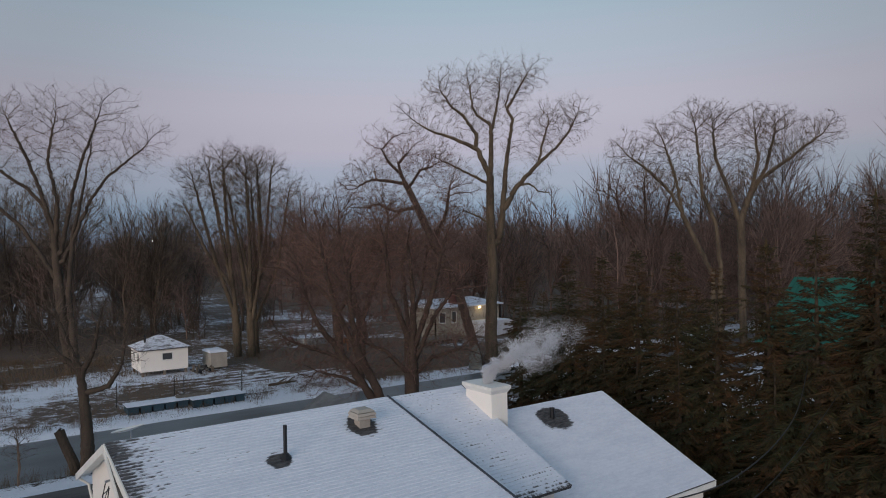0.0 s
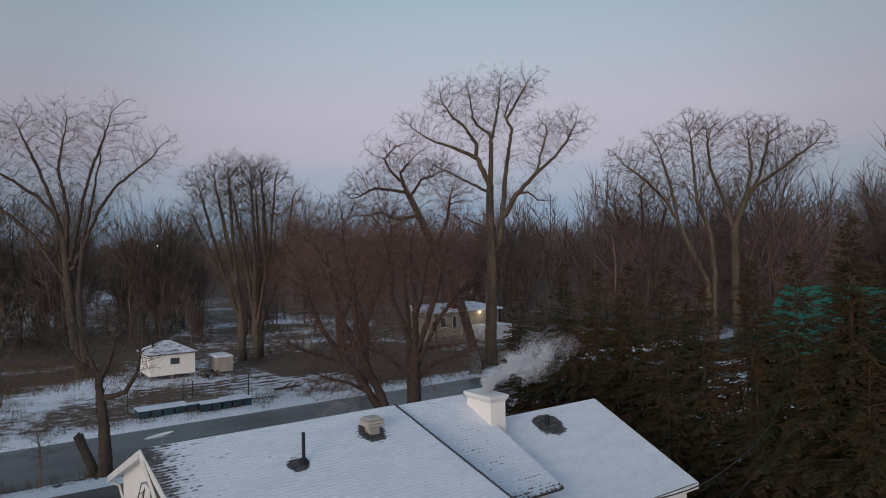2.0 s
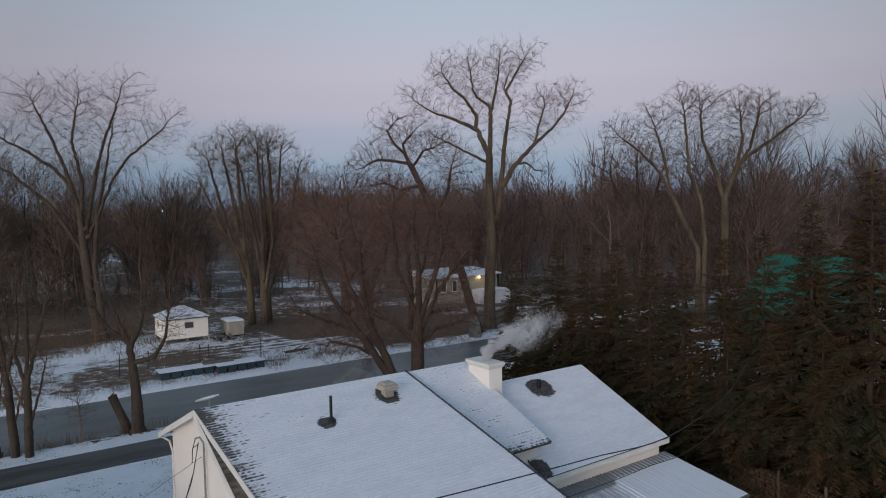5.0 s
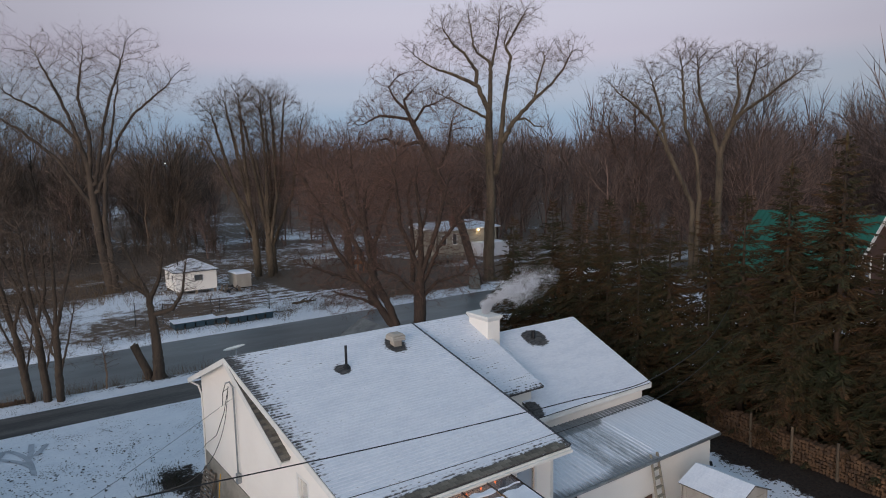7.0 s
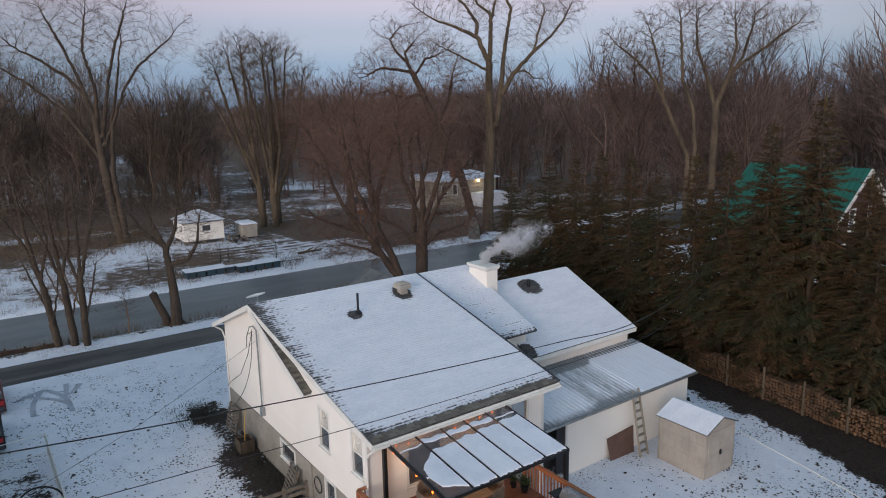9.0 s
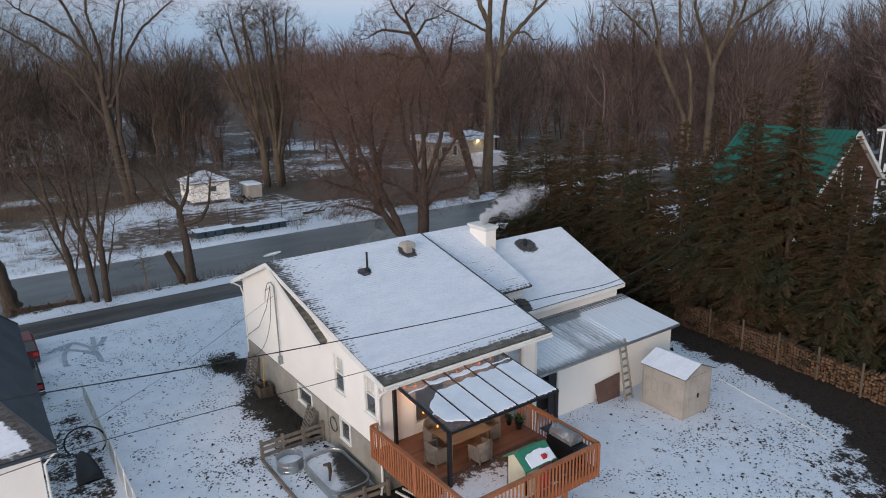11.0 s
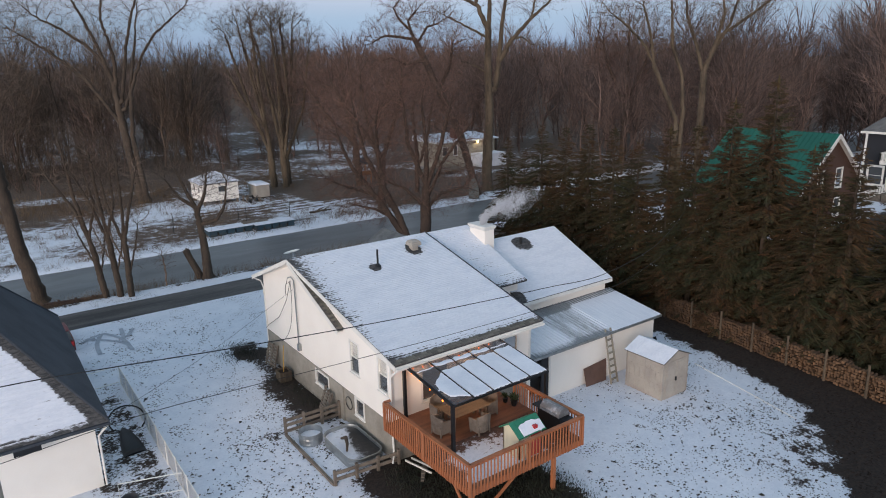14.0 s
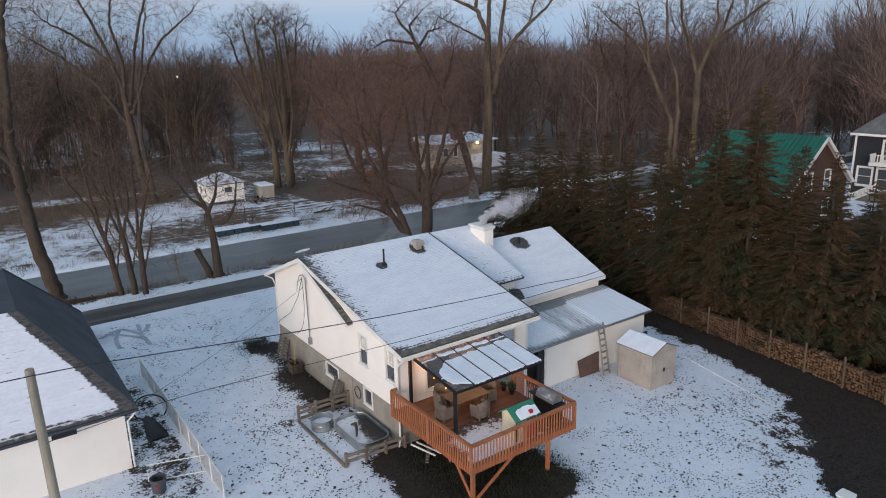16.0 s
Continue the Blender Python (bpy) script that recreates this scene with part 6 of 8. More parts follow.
# warm string lights
lights = thing("string_lights", (6.0, 8.4, 3.9), "string of small orange filament bulbs", "string lights")
path = [(CX0 + 0.05, CY1 - 0.3, CZ1 - 0.16), (CX0 + 0.05, 8.4, 4.08), (CX0 + 0.06, CY0 + 0.3, CZ0 - 0.18)]
path2 = [(CX0 + 0.1, CY1 - 0.25, CZ1 - 0.16), (5.2, CY1 - 0.4, 4.1), (6.6, CY1 - 0.35, 4.18), (8.3, CY1 - 0.3, CZ1 - 0.16)]
for pts in (path, path2):
    b = MB()
    b.tube(pts, [0.008] * len(pts), 5)
    part("wire", b, M["black_cable"], lights)
    for i in range(len(pts) - 1):
        for k in range(2 if pts is path else 3):
            p = Vector(pts[i]).lerp(Vector(pts[i + 1]), (k + 0.5) / (2 if pts is path else 3))
            g = MB()
            g.tube((p, p - Vector((0, 0, 0.03)), p - Vector((0, 0, 0.07)), p - Vector((0, 0, 0.10))), (0.012, 0.027, 0.025, 0.006), 8)
            part("bulb", g, M["bulb"], lights, "glowing orange bulb", smooth=True)
# added point lamps for the bulbs' light; the front one has no bulb
for x, y, z in ((5.0, 9.2, 3.85), (7.2, 9.2, 3.85), (5.6, 6.7, 3.55)):
    ld = bpy.data.lights.new("string_glow", "POINT")
    ld.energy, ld.color, ld.shadow_soft_size = 13.0, (1.0, 0.5, 0.2), 0.15
    lo = new("string_glow", ld)
    lo.location = (x, y, z)

# table
table = thing("patio_table", (5.45, 8.0, DZ), "long wooden slatted patio table", "table")
for k in range(7):
    b = MB()
    b.box(4.55, 6.4, 7.45 + 0.158 * k, 7.45 + 0.158 * k + 0.148, 2.67, 2.70)
    part("slat", b, M["table"], table)
b = MB()
b.box(4.7, 6.25, 7.6, 7.64, 2.58, 2.67)
b.box(4.7, 6.25, 8.36, 8.40, 2.58, 2.67)
part("apron", b, M["table"], table)
for x in (4.68, 6.27):
    for y in (7.6, 8.4):
        b = MB()
        b.box(x - 0.04, x + 0.04, y - 0.04, y + 0.04, DZ, 2.67)
        part("leg", b, M["table"], table)
# wicker armchair
chair = thing("wicker_armchair", (0, 0, 0), "grey-brown woven wicker patio armchair", "chair", "chairs round the patio table")
b = MB()
b.hexa(((-0.27, -0.26, 0.36), (0.27, -0.26, 0.36), (0.29, 0.3, 0.38), (-0.29, 0.3, 0.38), (-0.27, -0.26, 0.45), (0.27, -0.26, 0.45), (0.29, 0.3, 0.46), (-0.29, 0.3, 0.46)))
part("seat", b, M["wicker"], chair)
b = MB()
pts = []
for k in range(7):
    a = radians(-60 + 20 * k)
    p = (0.33 * math.sin(a), -0.27 * math.cos(a))
    q, top = (p[0] * 1.12, p[1] * 1.18), 0.92 - 0.12 * abs(k - 3) / 3
    pts += [(*p, 0.12), (p[0] * 1.1, p[1] * 1.1, 0.12), (q[0] * 1.1, q[1] * 1.1, top), (*q, top)]
b.add(pts, [(4 * k + i, 4 * k + (i + 1) % 4, 4 * k + 4 + (i + 1) % 4, 4 * k + 4 + i) for k in range(6) for i in range(4)] + [(3, 2, 1, 0), (24, 25, 26, 27)])
part("backrest", b, M["wicker"], chair)
for s in (-1, 1):
    b = MB()
    b.hexa(((s * 0.29 - 0.03, -0.2, 0.12), (s * 0.29 + 0.03, -0.2, 0.12), (s * 0.3 + 0.03, 0.28, 0.12), (s * 0.3 - 0.03, 0.28, 0.12), (s * 0.32 - 0.03, -0.22, 0.7), (s * 0.32 + 0.03, -0.22, 0.7), (s * 0.33 + 0.03, 0.3, 0.64), (s * 0.33 - 0.03, 0.3, 0.64)))
    part("armrest", b, M["wicker"], chair)
    for y in (-0.22, 0.26):
        b = MB()
        b.box(s * 0.28 - 0.025, s * 0.28 + 0.025, y - 0.025, y + 0.025, 0, 0.37)
        part("leg", b, M["wicker"], chair)
chair.matrix_basis = pose(4.22, 7.9, DZ, 0, 0, -85)
for x, y, a in ((5.55, 7.05, 5), (6.75, 8.0, 88), (6.2, 8.95, 172), (4.9, 8.95, 185)):
    copy_thing(chair, pose(x, y, DZ, 0, 0, a))
# playhouse
ph = thing("toy_playhouse", (6.1, 5.05, DZ), "cream plastic playhouse with green roof and red door", "playhouse")
gab = [(4.6, DZ), (5.5, DZ), (5.5, 2.95), (5.05, 3.25), (4.6, 2.95)]
side = [(5.4, DZ), (6.5, DZ), (6.5, 2.95), (5.4, 2.95)]
for o, u, nn, outl in (((5.4, 0, 0), (0, 1, 0), (-1, 0, 0), gab), ((6.5, 0, 0), (0, 1, 0), (1, 0, 0), gab), ((0, 4.6, 0), (1, 0, 0), (0, -1, 0), side), ((0, 5.5, 0), (1, 0, 0), (0, 1, 0), side)):
    b = MB()
    facade(b, o, u, nn, outl, course=5, thick=0.04, lap=0)
    part("wall", b, M["cream"], ph)
for y0, y1 in ((4.48, 5.05), (5.62, 5.05)):
    b = MB()
    b.hexa(((5.28, y0, 2.88), (6.62, y0, 2.88), (6.62, y1, 3.26), (5.28, y1, 3.26), (5.28, y0, 2.91), (6.62, y0, 2.91), (6.62, y1, 3.29), (5.28, y1, 3.29)))
    pr = part("roof", b, M["green_plastic"], ph, "green ribbed plastic roof")
    for k in range(6):
        x0, x1 = 5.28 + 0.223 * k, 5.28 + 0.223 * (k + 1) - 0.02
        b = MB()
        b.hexa(((x0, y0, 2.905), (x1, y0, 2.905), (x1, y1, 3.285), (x0, y1, 3.285), (x0, y0, 2.93), (x1, y0, 2.93), (x1, y1, 3.31), (x0, y1, 3.31)))
        part("panel", b, M["green_plastic"], pr)
b = MB()
low, high = [], []
for k in range(15):
    x = 5.52 + 1.06 * k / 14
    low.append((x, 4.49 + 0.03 * noise.noise(Vector((x * 7, 1, 0)))))
    high.append((x, 4.80 + 0.08 * noise.noise(Vector((x * 4, 3, 0))) + 0.10 * math.sin(math.pi * k / 14)))
sn = low + high[::-1]
n = len(sn)
b.add([(x, y, 2.935 + 0.667 * (y - 4.48)) for x, y in sn] + [(6.05 + (x - 6.05) * 0.94, 4.68 + (y - 4.68) * 0.88, 2.975 + 0.667 * (y - 4.48)) for x, y in sn],
      [tuple(range(n, 2 * n))] + [(k, (k + 1) % n, n + (k + 1) % n, n + k) for k in range(n)])
part("snow", b, M["snow_heap"], ph, "snow slab on the roof")
b = MB()
b.box(5.95, 6.4, 4.53, 4.59, DZ + 0.02, 2.85)
part("door", b, M["red_plastic"], ph, "red plastic door")
b = MB()
b.box(6.08, 6.26, 4.56, 4.68, 2.96, 3.14)
part("chimney", b, M["red_plastic"], ph, "red plastic chimney block")
# barbecue
grill = thing("barbecue_grill", (7.9, 5.4, DZ), "black barbecue with grey domed lid beside the rail", "grill")
b = MB()
b.box(7.62, 8.14, 4.75, 6.0, DZ + 0.12, DZ + 0.82)
part("cabinet", b, M["black_metal"], grill)
b = MB()
arc = [(7.58 + 0.58 * (0.5 - 0.5 * math.cos(math.pi * k / 10)), DZ + 0.86 + 0.34 * math.sin(math.pi * k / 10)) for k in range(11)]
n = len(arc)
b.add([(x, 4.8, z) for x, z in arc] + [(x, 5.85, z) for x, z in arc], [(k, k + 1, n + k + 1, n + k) for k in range(n - 1)] + [tuple(range(n))[::-1], tuple(range(n, 2 * n))], [0.35] * (2 * n))
part("lid", b, M["lid_metal"], grill, "domed grey lid with frost", smooth=False)
b = MB()
b.tube(((7.5, 4.95, DZ + 0.98), (7.5, 5.7, DZ + 0.98)), (0.018, 0.018), 8)
part("handle", b, M["galv"], grill)
for y0, y1 in ((4.4, 4.75), (6.0, 6.35)):
    b = MB()
    b.box(7.64, 8.12, y0, y1, DZ + 0.80, DZ + 0.84)
    part("side_shelf", b, M["black_metal"], grill)
for x in (7.66, 8.1):
    for y in (4.8, 5.95):
        b = MB()
        b.tube(ring_pts((x, y, DZ + 0.06), 0.04, 10, "y"), [0.02] * 11, 6)
        part("wheel", b, M["tyre"], grill)
# potted plants
for x, y, s in ((8.0, 7.85, 1.0), (7.9, 8.3, 0.8), (7.3, 9.3, 0.9)):
    pl = thing("potted_plant", (x, y, DZ), "dark green potted plant on the deck", "plant", "potted plants")
    b = MB()
    b.tube(((x, y, DZ), (x, y, DZ + 0.24 * s)), (0.10 * s, 0.15 * s), 12)
    part("pot", b, M["black_metal"], pl)
    b = MB()
    for k in range(46):
        a, e = rng.uniform(0, 6.28), rng.uniform(0.3, 1.4)
        l = rng.uniform(0.2, 0.42) * s
        o = Vector((x, y, DZ + 0.24 * s))
        t = o + Vector((math.cos(a) * math.cos(e), math.sin(a) * math.cos(e), math.sin(e))) * l
        sd = Vector((-math.sin(a), math.cos(a), 0)) * 0.035 * s
        mid = o.lerp(t, 0.6) + Vector((0, 0, 0.04))
        b.add((o, mid + sd, t, mid - sd), ((0, 1, 2, 3),))
    part("leaves", b, M["leaf_green"], pl)

# ---- yard on the west side: stock tanks, rails, pallets ----
gz = 0.0
tank = thing("stock_tank", (2.3, 11.8, gz), "oblong galvanised stock tank pool with black liner", "pool")
out = []
cx0, cx1, cy0, cy1, rr = 1.5, 3.08, 10.35, 13.25, 0.5
for (cx, cy, a0) in ((cx1 - rr, cy1 - rr, 0), (cx0 + rr, cy1 - rr, 90), (cx0 + rr, cy0 + rr, 180), (cx1 - rr, cy0 + rr, 270)):
    for k in range(7):
        a = radians(a0 + 15 * k)
        out.append((cx + rr * math.cos(a), cy + rr * math.sin(a)))
ctr = (2.29, 11.8)


def basin(parent, outline, ctr, z0, z1, water, snow_fn):
    n = len(outline)
    b = MB()
    rings = [(1.0, z0), (1.0, z0 + (z1 - z0) * 0.3), (1.015, z0 + (z1 - z0) * 0.33), (1.0, z0 + (z1 - z0) * 0.36), (1.0, z0 + (z1 - z0) * 0.63), (1.015, z0 + (z1 - z0) * 0.66), (1.0, z0 + (z1 - z0) * 0.7), (1.0, z1 - 0.04), (1.03, z1 - 0.02), (1.03, z1 + 0.02), (0.985, z1 + 0.02), (0.97, z1 - 0.02), (0.97, water - 0.02)]
    pts = [(ctr[0] + (x - ctr[0]) * s, ctr[1] + (y - ctr[1]) * s, z) for s, z in rings for x, y in outline]
    b.add(pts, [(r * n + i, r * n + (i + 1) % n, (r + 1) * n + (i + 1) % n, (r + 1) * n + i) for r in range(len(rings) - 1) for i in range(n)])
    part("wall", b, M["galv"], parent, "ribbed galvanised wall")
    b = MB()
    ks = 6
    pts, sn = [(ctr[0], ctr[1], water)], [snow_fn(*ctr)]
    for k in range(1, ks + 1):
        for x, y in outline:
            q = (ctr[0] + (x - ctr[0]) * 0.97 * k / ks, ctr[1] + (y - ctr[1]) * 0.97 * k / ks)
            pts.append((*q, water))
            sn.append(snow_fn(*q))
    faces = [(0, 1 + i, 1 + (i + 1) % n) for i in range(n)] + [(1 + k * n + i, 1 + k * n + (i + 1) % n, 1 + (k + 1) * n + (i + 1) % n, 1 + (k + 1) * n + i) for k in range(ks - 1) for i in range(n)]
    b.add(pts, [f[::1] for f in faces], sn)
    part("liner", b, M["liner"], parent, "black frozen surface with snow patches")


basin(tank, out, ctr, -0.1, 0.46, 0.34, lambda x, y: 0.75 - 0.55 * sstep(2.1, 2.6, x + 0.3 * (12 - y)))
tank2 = thing("stock_tank", (1.2, 13.65, gz), "round galvanised stock tank with snow inside", "pool")
basin(tank2, [(1.2 + 0.52 * math.cos(radians(15 * k)), 13.65 + 0.52 * math.sin(radians(15 * k))) for k in range(24)], (1.2, 13.65), -0.1, 0.5, 0.25, lambda x, y: 0.95)
drift = thing("driftwood", (2.05, 11.9, 0.44), "crooked brown driftwood on frozen tank", "wood")
b = MB()
b.tube(((1.75, 11.25, 0.46), (2.0, 11.7, 0.55), (2.1, 12.0, 0.62), (2.0, 12.25, 0.5)), (0.04, 0.07, 0.09, 0.05), 7)
part("log", b, M["bark"], drift, smooth=True)
rails = thing("rail_fence", (1.9, 12.6, gz), "low weathered wooden rail fence round the tanks", "fence")
for p, q, zs in (((0.5, 14.75), (3.15, 14.68), (0.22, 0.5, 0.75)), ((0.55, 10.0), (3.35, 9.75), (0.25, 0.52))):
    for z in zs:
        b = MB()
        b.beam((*p, z), (*q, z), 0.045, 0.14)
        part("rail", b, M["grey_wood"], rails)
    for k in range(4):
        x, y = p[0] + (q[0] - p[0]) * k / 3, p[1] + (q[1] - p[1]) * k / 3
        b = MB()
        b.box(x - 0.055, x + 0.055, y - 0.055, y + 0.055, -0.3, zs[-1] + 0.16)
        part("post", b, M["grey_wood"], rails)
b = MB()
b.beam((0.48, 14.7, 0.04), (0.5, 10.0, 0.04), 0.12, 0.14)
part("rail", b, M["grey_wood"], rails)


def pallet(foot, w, h, lean_to, turn):
    """A slatted pallet leant on the wall."""
    p = thing("pallet", foot, "weathered wooden pallet leaning on the foundation", "pallet", "leaning pallets")
    for k in range(8):
        b = MB()
        b.box(-0.02 + foot[0], 0.0 + foot[0], foot[1] - w / 2, foot[1] + w / 2, foot[2] + k * h / 8, foot[2] + k * h / 8 + h / 13)
        part("slat", b, M["grey_wood"], p)
    for s in (-1, 0, 1):
        b = MB()
        b.box(foot[0], foot[0] + 0.08, foot[1] + s * (w / 2 - 0.05) - 0.03, foot[1] + s * (w / 2 - 0.05) + 0.03, foot[2], foot[2] + h)
        part("stringer", b, M["grey_wood"], p)
    p.matrix_basis = pose(*foot, 0, lean_to, turn)
    return p


pallet((2.62, 15.55, -0.02), 1.0, 1.3, 20, -8)
pallet((2.75, 22.3, -0.05), 1.1, 1.35, 14, 6)
planter = thing("planter_box", (2.72, 20.2, 0.0), "brown wooden planter box by the foundation", "planter")
for x0, x1, y0, y1 in ((2.40, 2.43, 19.85, 20.55), (3.0, 3.03, 19.85, 20.55), (2.43, 3.0, 19.85, 19.88), (2.43, 3.0, 20.52, 20.55)):
    for k in range(4):
        b = MB()
        b.box(x0, x1, y0, y1, -0.05 + 0.15 * k, 0.09 + 0.15 * k)
        part("board", b, M["bark_light"], planter)
b = MB()
b.box(2.43, 3.0, 19.88, 20.52, 0.0, 0.42)
part("soil", b, M["litter"], planter, "dark soil")
M["yellow"] = plain("yellow_handle", (0.55, 0.33, 0.04), (0.45, 0.26, 0.03), rough=0.5, bump_s=0.05)
rake = thing("garden_tool", (2.75, 20.6, 0.4), "long yellow tool handle standing in the planter", "tool")
b = MB()
b.tube(((2.72, 20.2, 0.3), (2.85, 20.45, 1.0), (3.02, 20.7, 1.7)), (0.02, 0.02, 0.02), 7)
part("handle", b, M["yellow"], rake)
hose = thing("garden_hose", (3.2, 13.7, 1.0), "dark coiled garden hose on the foundation", "hose")
b = MB()
b.tube(ring_pts((3.22, 13.75, 1.15), 0.3, 20, "x"), [0.02] * 21, 6)
part("coil", b, M["black_cable"], hose)
# odds and ends below the deck edge
clutter = thing("lumber_stack", (3.9, 8.6, 0.1), "loose weathered boards and pale ladder below deck", "lumber")
for k in range(7):
    b = MB()
    b.beam((3.35 + 0.1 * k, 8.0 + 0.12 * k, 0.12 + 0.06 * (k % 3)), (4.3 + 0.08 * k, 9.3 - 0.05 * k, 0.16 + 0.06 * (k % 3)), 0.14, 0.04)
    part("board", b, M["grey_wood"], clutter)
for s in (0, 0.3):
    b = MB()
    b.beam((3.45 + s, 9.4, 0.3), (3.8 + s, 8.0, 0.3), 0.05, 0.07)
    part("ladder_rail", b, M["trim"], clutter)

# ---- lean-to's door, ladder and panel ----
# sheet closing the recess; its shade is put into the dark colour
b = MB()
b.box(10.85, 12.5, 10.9, 10.96, 0.0, 2.35)
part("inner_wall", b, M["dark_room"], lean, "recess back coloured dark as shade")
b = MB()
b.box(11.95, 12.42, 10.32, 10.4, 0.05, 2.28)
part("door", b, M["navy"], lean, "dark door")
b = MB()
b.box(12.42, 12.52, 10.25, 10.42, 0.05, 2.36)
part("door_frame", b, M["trim"], lean)
b = MB()
b.beam((10.85, 9.95, LZ0 - 0.07), (20.62, 9.95, LZ0 - 0.07), 0.05, 0.1)
part("gutter", b, M["galv"], lean)
lad = thing("ladder", (16.45, 9.75, -0.3), "pale wooden ladder leaning on the lean-to wall", "ladder")
gl = ground_z(16.3, 9.6)
for e in (-1, 1):
    b = MB()
    b.beam((16.41 + e * 0.25, 9.5, gl), (16.41 + e * 0.19, 10.1, 2.6), 0.035, 0.10)
    part("rail", b, M["pole_wood"], lad)
for k in range(8):
    f = (k + 0.7) / 8.4
    w, y, z = 0.245 - 0.06 * f, 9.5 + 0.6 * f, gl + (2.6 - gl) * f
    b = MB()
    b.box(16.41 - w, 16.41 + w, y - 0.07, y + 0.07, z - 0.018, z + 0.018)
    part("tread", b, M["pole_wood"], lad)
pan = thing("wood_panel", (15.7, 10.15, -0.2), "brown wooden panel leaning by the ladder", "panel")
b = MB()
g0 = ground_z(15.6, 10.0) - 0.05
b.hexa(((14.9, 10.0, g0), (16.35, 10.0, g0), (16.35, 10.05, g0), (14.9, 10.05, g0), (14.85, 10.2, 0.72), (16.5, 10.2, 0.85), (16.5, 10.25, 0.85), (14.85, 10.25, 0.72)))
part("sheet", b, M["brown_board"], pan)
# shed's corners, doors and ribs
for cx in (SX0, SX1):
    for cy in (SY0, SY1):
        b = MB()
        b.box(cx - 0.022, cx + 0.022, cy - 0.022, cy + 0.022, gz0, 1.74)
        part("corner_post", b, M["resin"], shed)
for x0, x1 in ((SX0 + 0.2, mx - 0.01), (mx + 0.01, SX1 - 0.2)):
    b = MB()
    b.box(x0, x1, SY0 - 0.03, SY0 - 0.005, -0.3, 1.62)
    d = part("door", b, M["resin"], shed)
    for k in range(2):
        b = MB()
        b.box(x0 + 0.1, x1 - 0.1, SY0 - 0.045, SY0 - 0.03, -0.15 + 0.9 * k, 0.6 + 0.9 * k)
        part("panel", b, M["resin"], d)
b = MB()
b.box(mx - 0.03, mx + 0.05, SY0 - 0.08, SY0 - 0.03, 0.55, 0.75)
part("latch", b, M["black_metal"], shed, "black latch")
for k in range(7):
    y = SY0 + 0.15 + k * (SY1 - SY0 - 0.3) / 6
    b = MB()
    b.box(SX0 - 0.02, SX0 + 0.01, y - 0.05, y + 0.05, -0.4, 1.68)
    part("rib", b, M["resin"], shed)
for z in (0.45, 1.1):
    b = MB()
    b.box(SX0 - 0.028, SX0, SY0, SY1, z, z + 0.05)
    part("rib", b, M["resin"], shed)
for k in range(2):
    fc = thing("folding_chair", (20.9 + 0.5 * k, 11.0, -0.35), "dark folded chair behind the lean-to corner", "chair", "folded chairs")
    b = MB()
    b.hexa([(20.7 + 0.5 * k + dx, 10.6 + dy, z) for dx, dy, z in ((0, 0, -0.4), (0.42, 0, -0.4), (0.42, 0.06, -0.4), (0, 0.06, -0.4), (0, 0.35, 0.5), (0.42, 0.35, 0.5), (0.42, 0.41, 0.5), (0, 0.41, 0.5))])
    part("frame", b, M["black_metal"], fc)

# ---- woodpile along the drive ----
pile = thing("woodpile", (25.9, 6.0, -0.4), "long stacked firewood row held by posts", "woodpile")
plog = []
for kind in range(5):
    rng = random.Random(400 + kind)
    n = rng.choice((5, 6, 7, 3, 4))
    r = rng.uniform(0.065, 0.10)
    b = MB()
    outl = [(r * rng.uniform(0.8, 1.15) * math.cos(2 * math.pi * i / n), r * rng.uniform(0.8, 1.15) * math.sin(2 * math.pi * i / n)) for i in range(n)]
    b.prism([(-0.2, y, z) for y, z in outl], (0.42, 0, 0))
    plog.append(mesh_of("log", b, M["log_end"]))
rng = random.Random(41)
count = 0
rest = MB()
y = -8.0
while y < 14.5:
    xb = 25.35 + 0.10 * y
    g = ground_z(xb, y)
    h = 1.35 + 0.18 * noise.noise(Vector((y * 0.6, 2, 0)))
    z = 0.09
    while z < h:
        p = Vector((xb + rng.uniform(-0.07, 0.07), y + rng.uniform(-0.03, 0.03), g + z))
        if 0.0 < y < 7.2 and count < 300:
            ob = new("log", plog[rng.randrange(5)])
            ob.parent = pile
            ob.matrix_basis = Matrix.Translation(p - Vector(ORIGIN[pile.name])) @ Matrix.Rotation(rng.uniform(0, 6.28), 4, "X") @ Matrix.Rotation(radians(-6), 4, "Z")
            count += 1
        else:
            n, r, a0 = rng.choice((4, 5, 6)), rng.uniform(0.07, 0.1), rng.uniform(0, 6)
            rest.prism([p + Vector((-0.2, r * math.cos(a0 + 6.283 * i / n), r * math.sin(a0 + 6.283 * i / n))) for i in range(n)], (0.42, 0, 0))
        z += 0.16
    y += 0.165
part("firewood", rest, M["log_end"], pile, "stacked split firewood", kind="stuff")
for k in range(11):
    y = -7.5 + 2.15 * k
    xb = 25.1 + 0.10 * y
    b = MB()
    b.tube(((xb, y, ground_z(xb, y) - 0.3), (xb + 0.02, y + 0.03, ground_z(xb, y) + 1.75)), (0.075, 0.06), 8)
    part("post", b, M["bark_light"], pile)

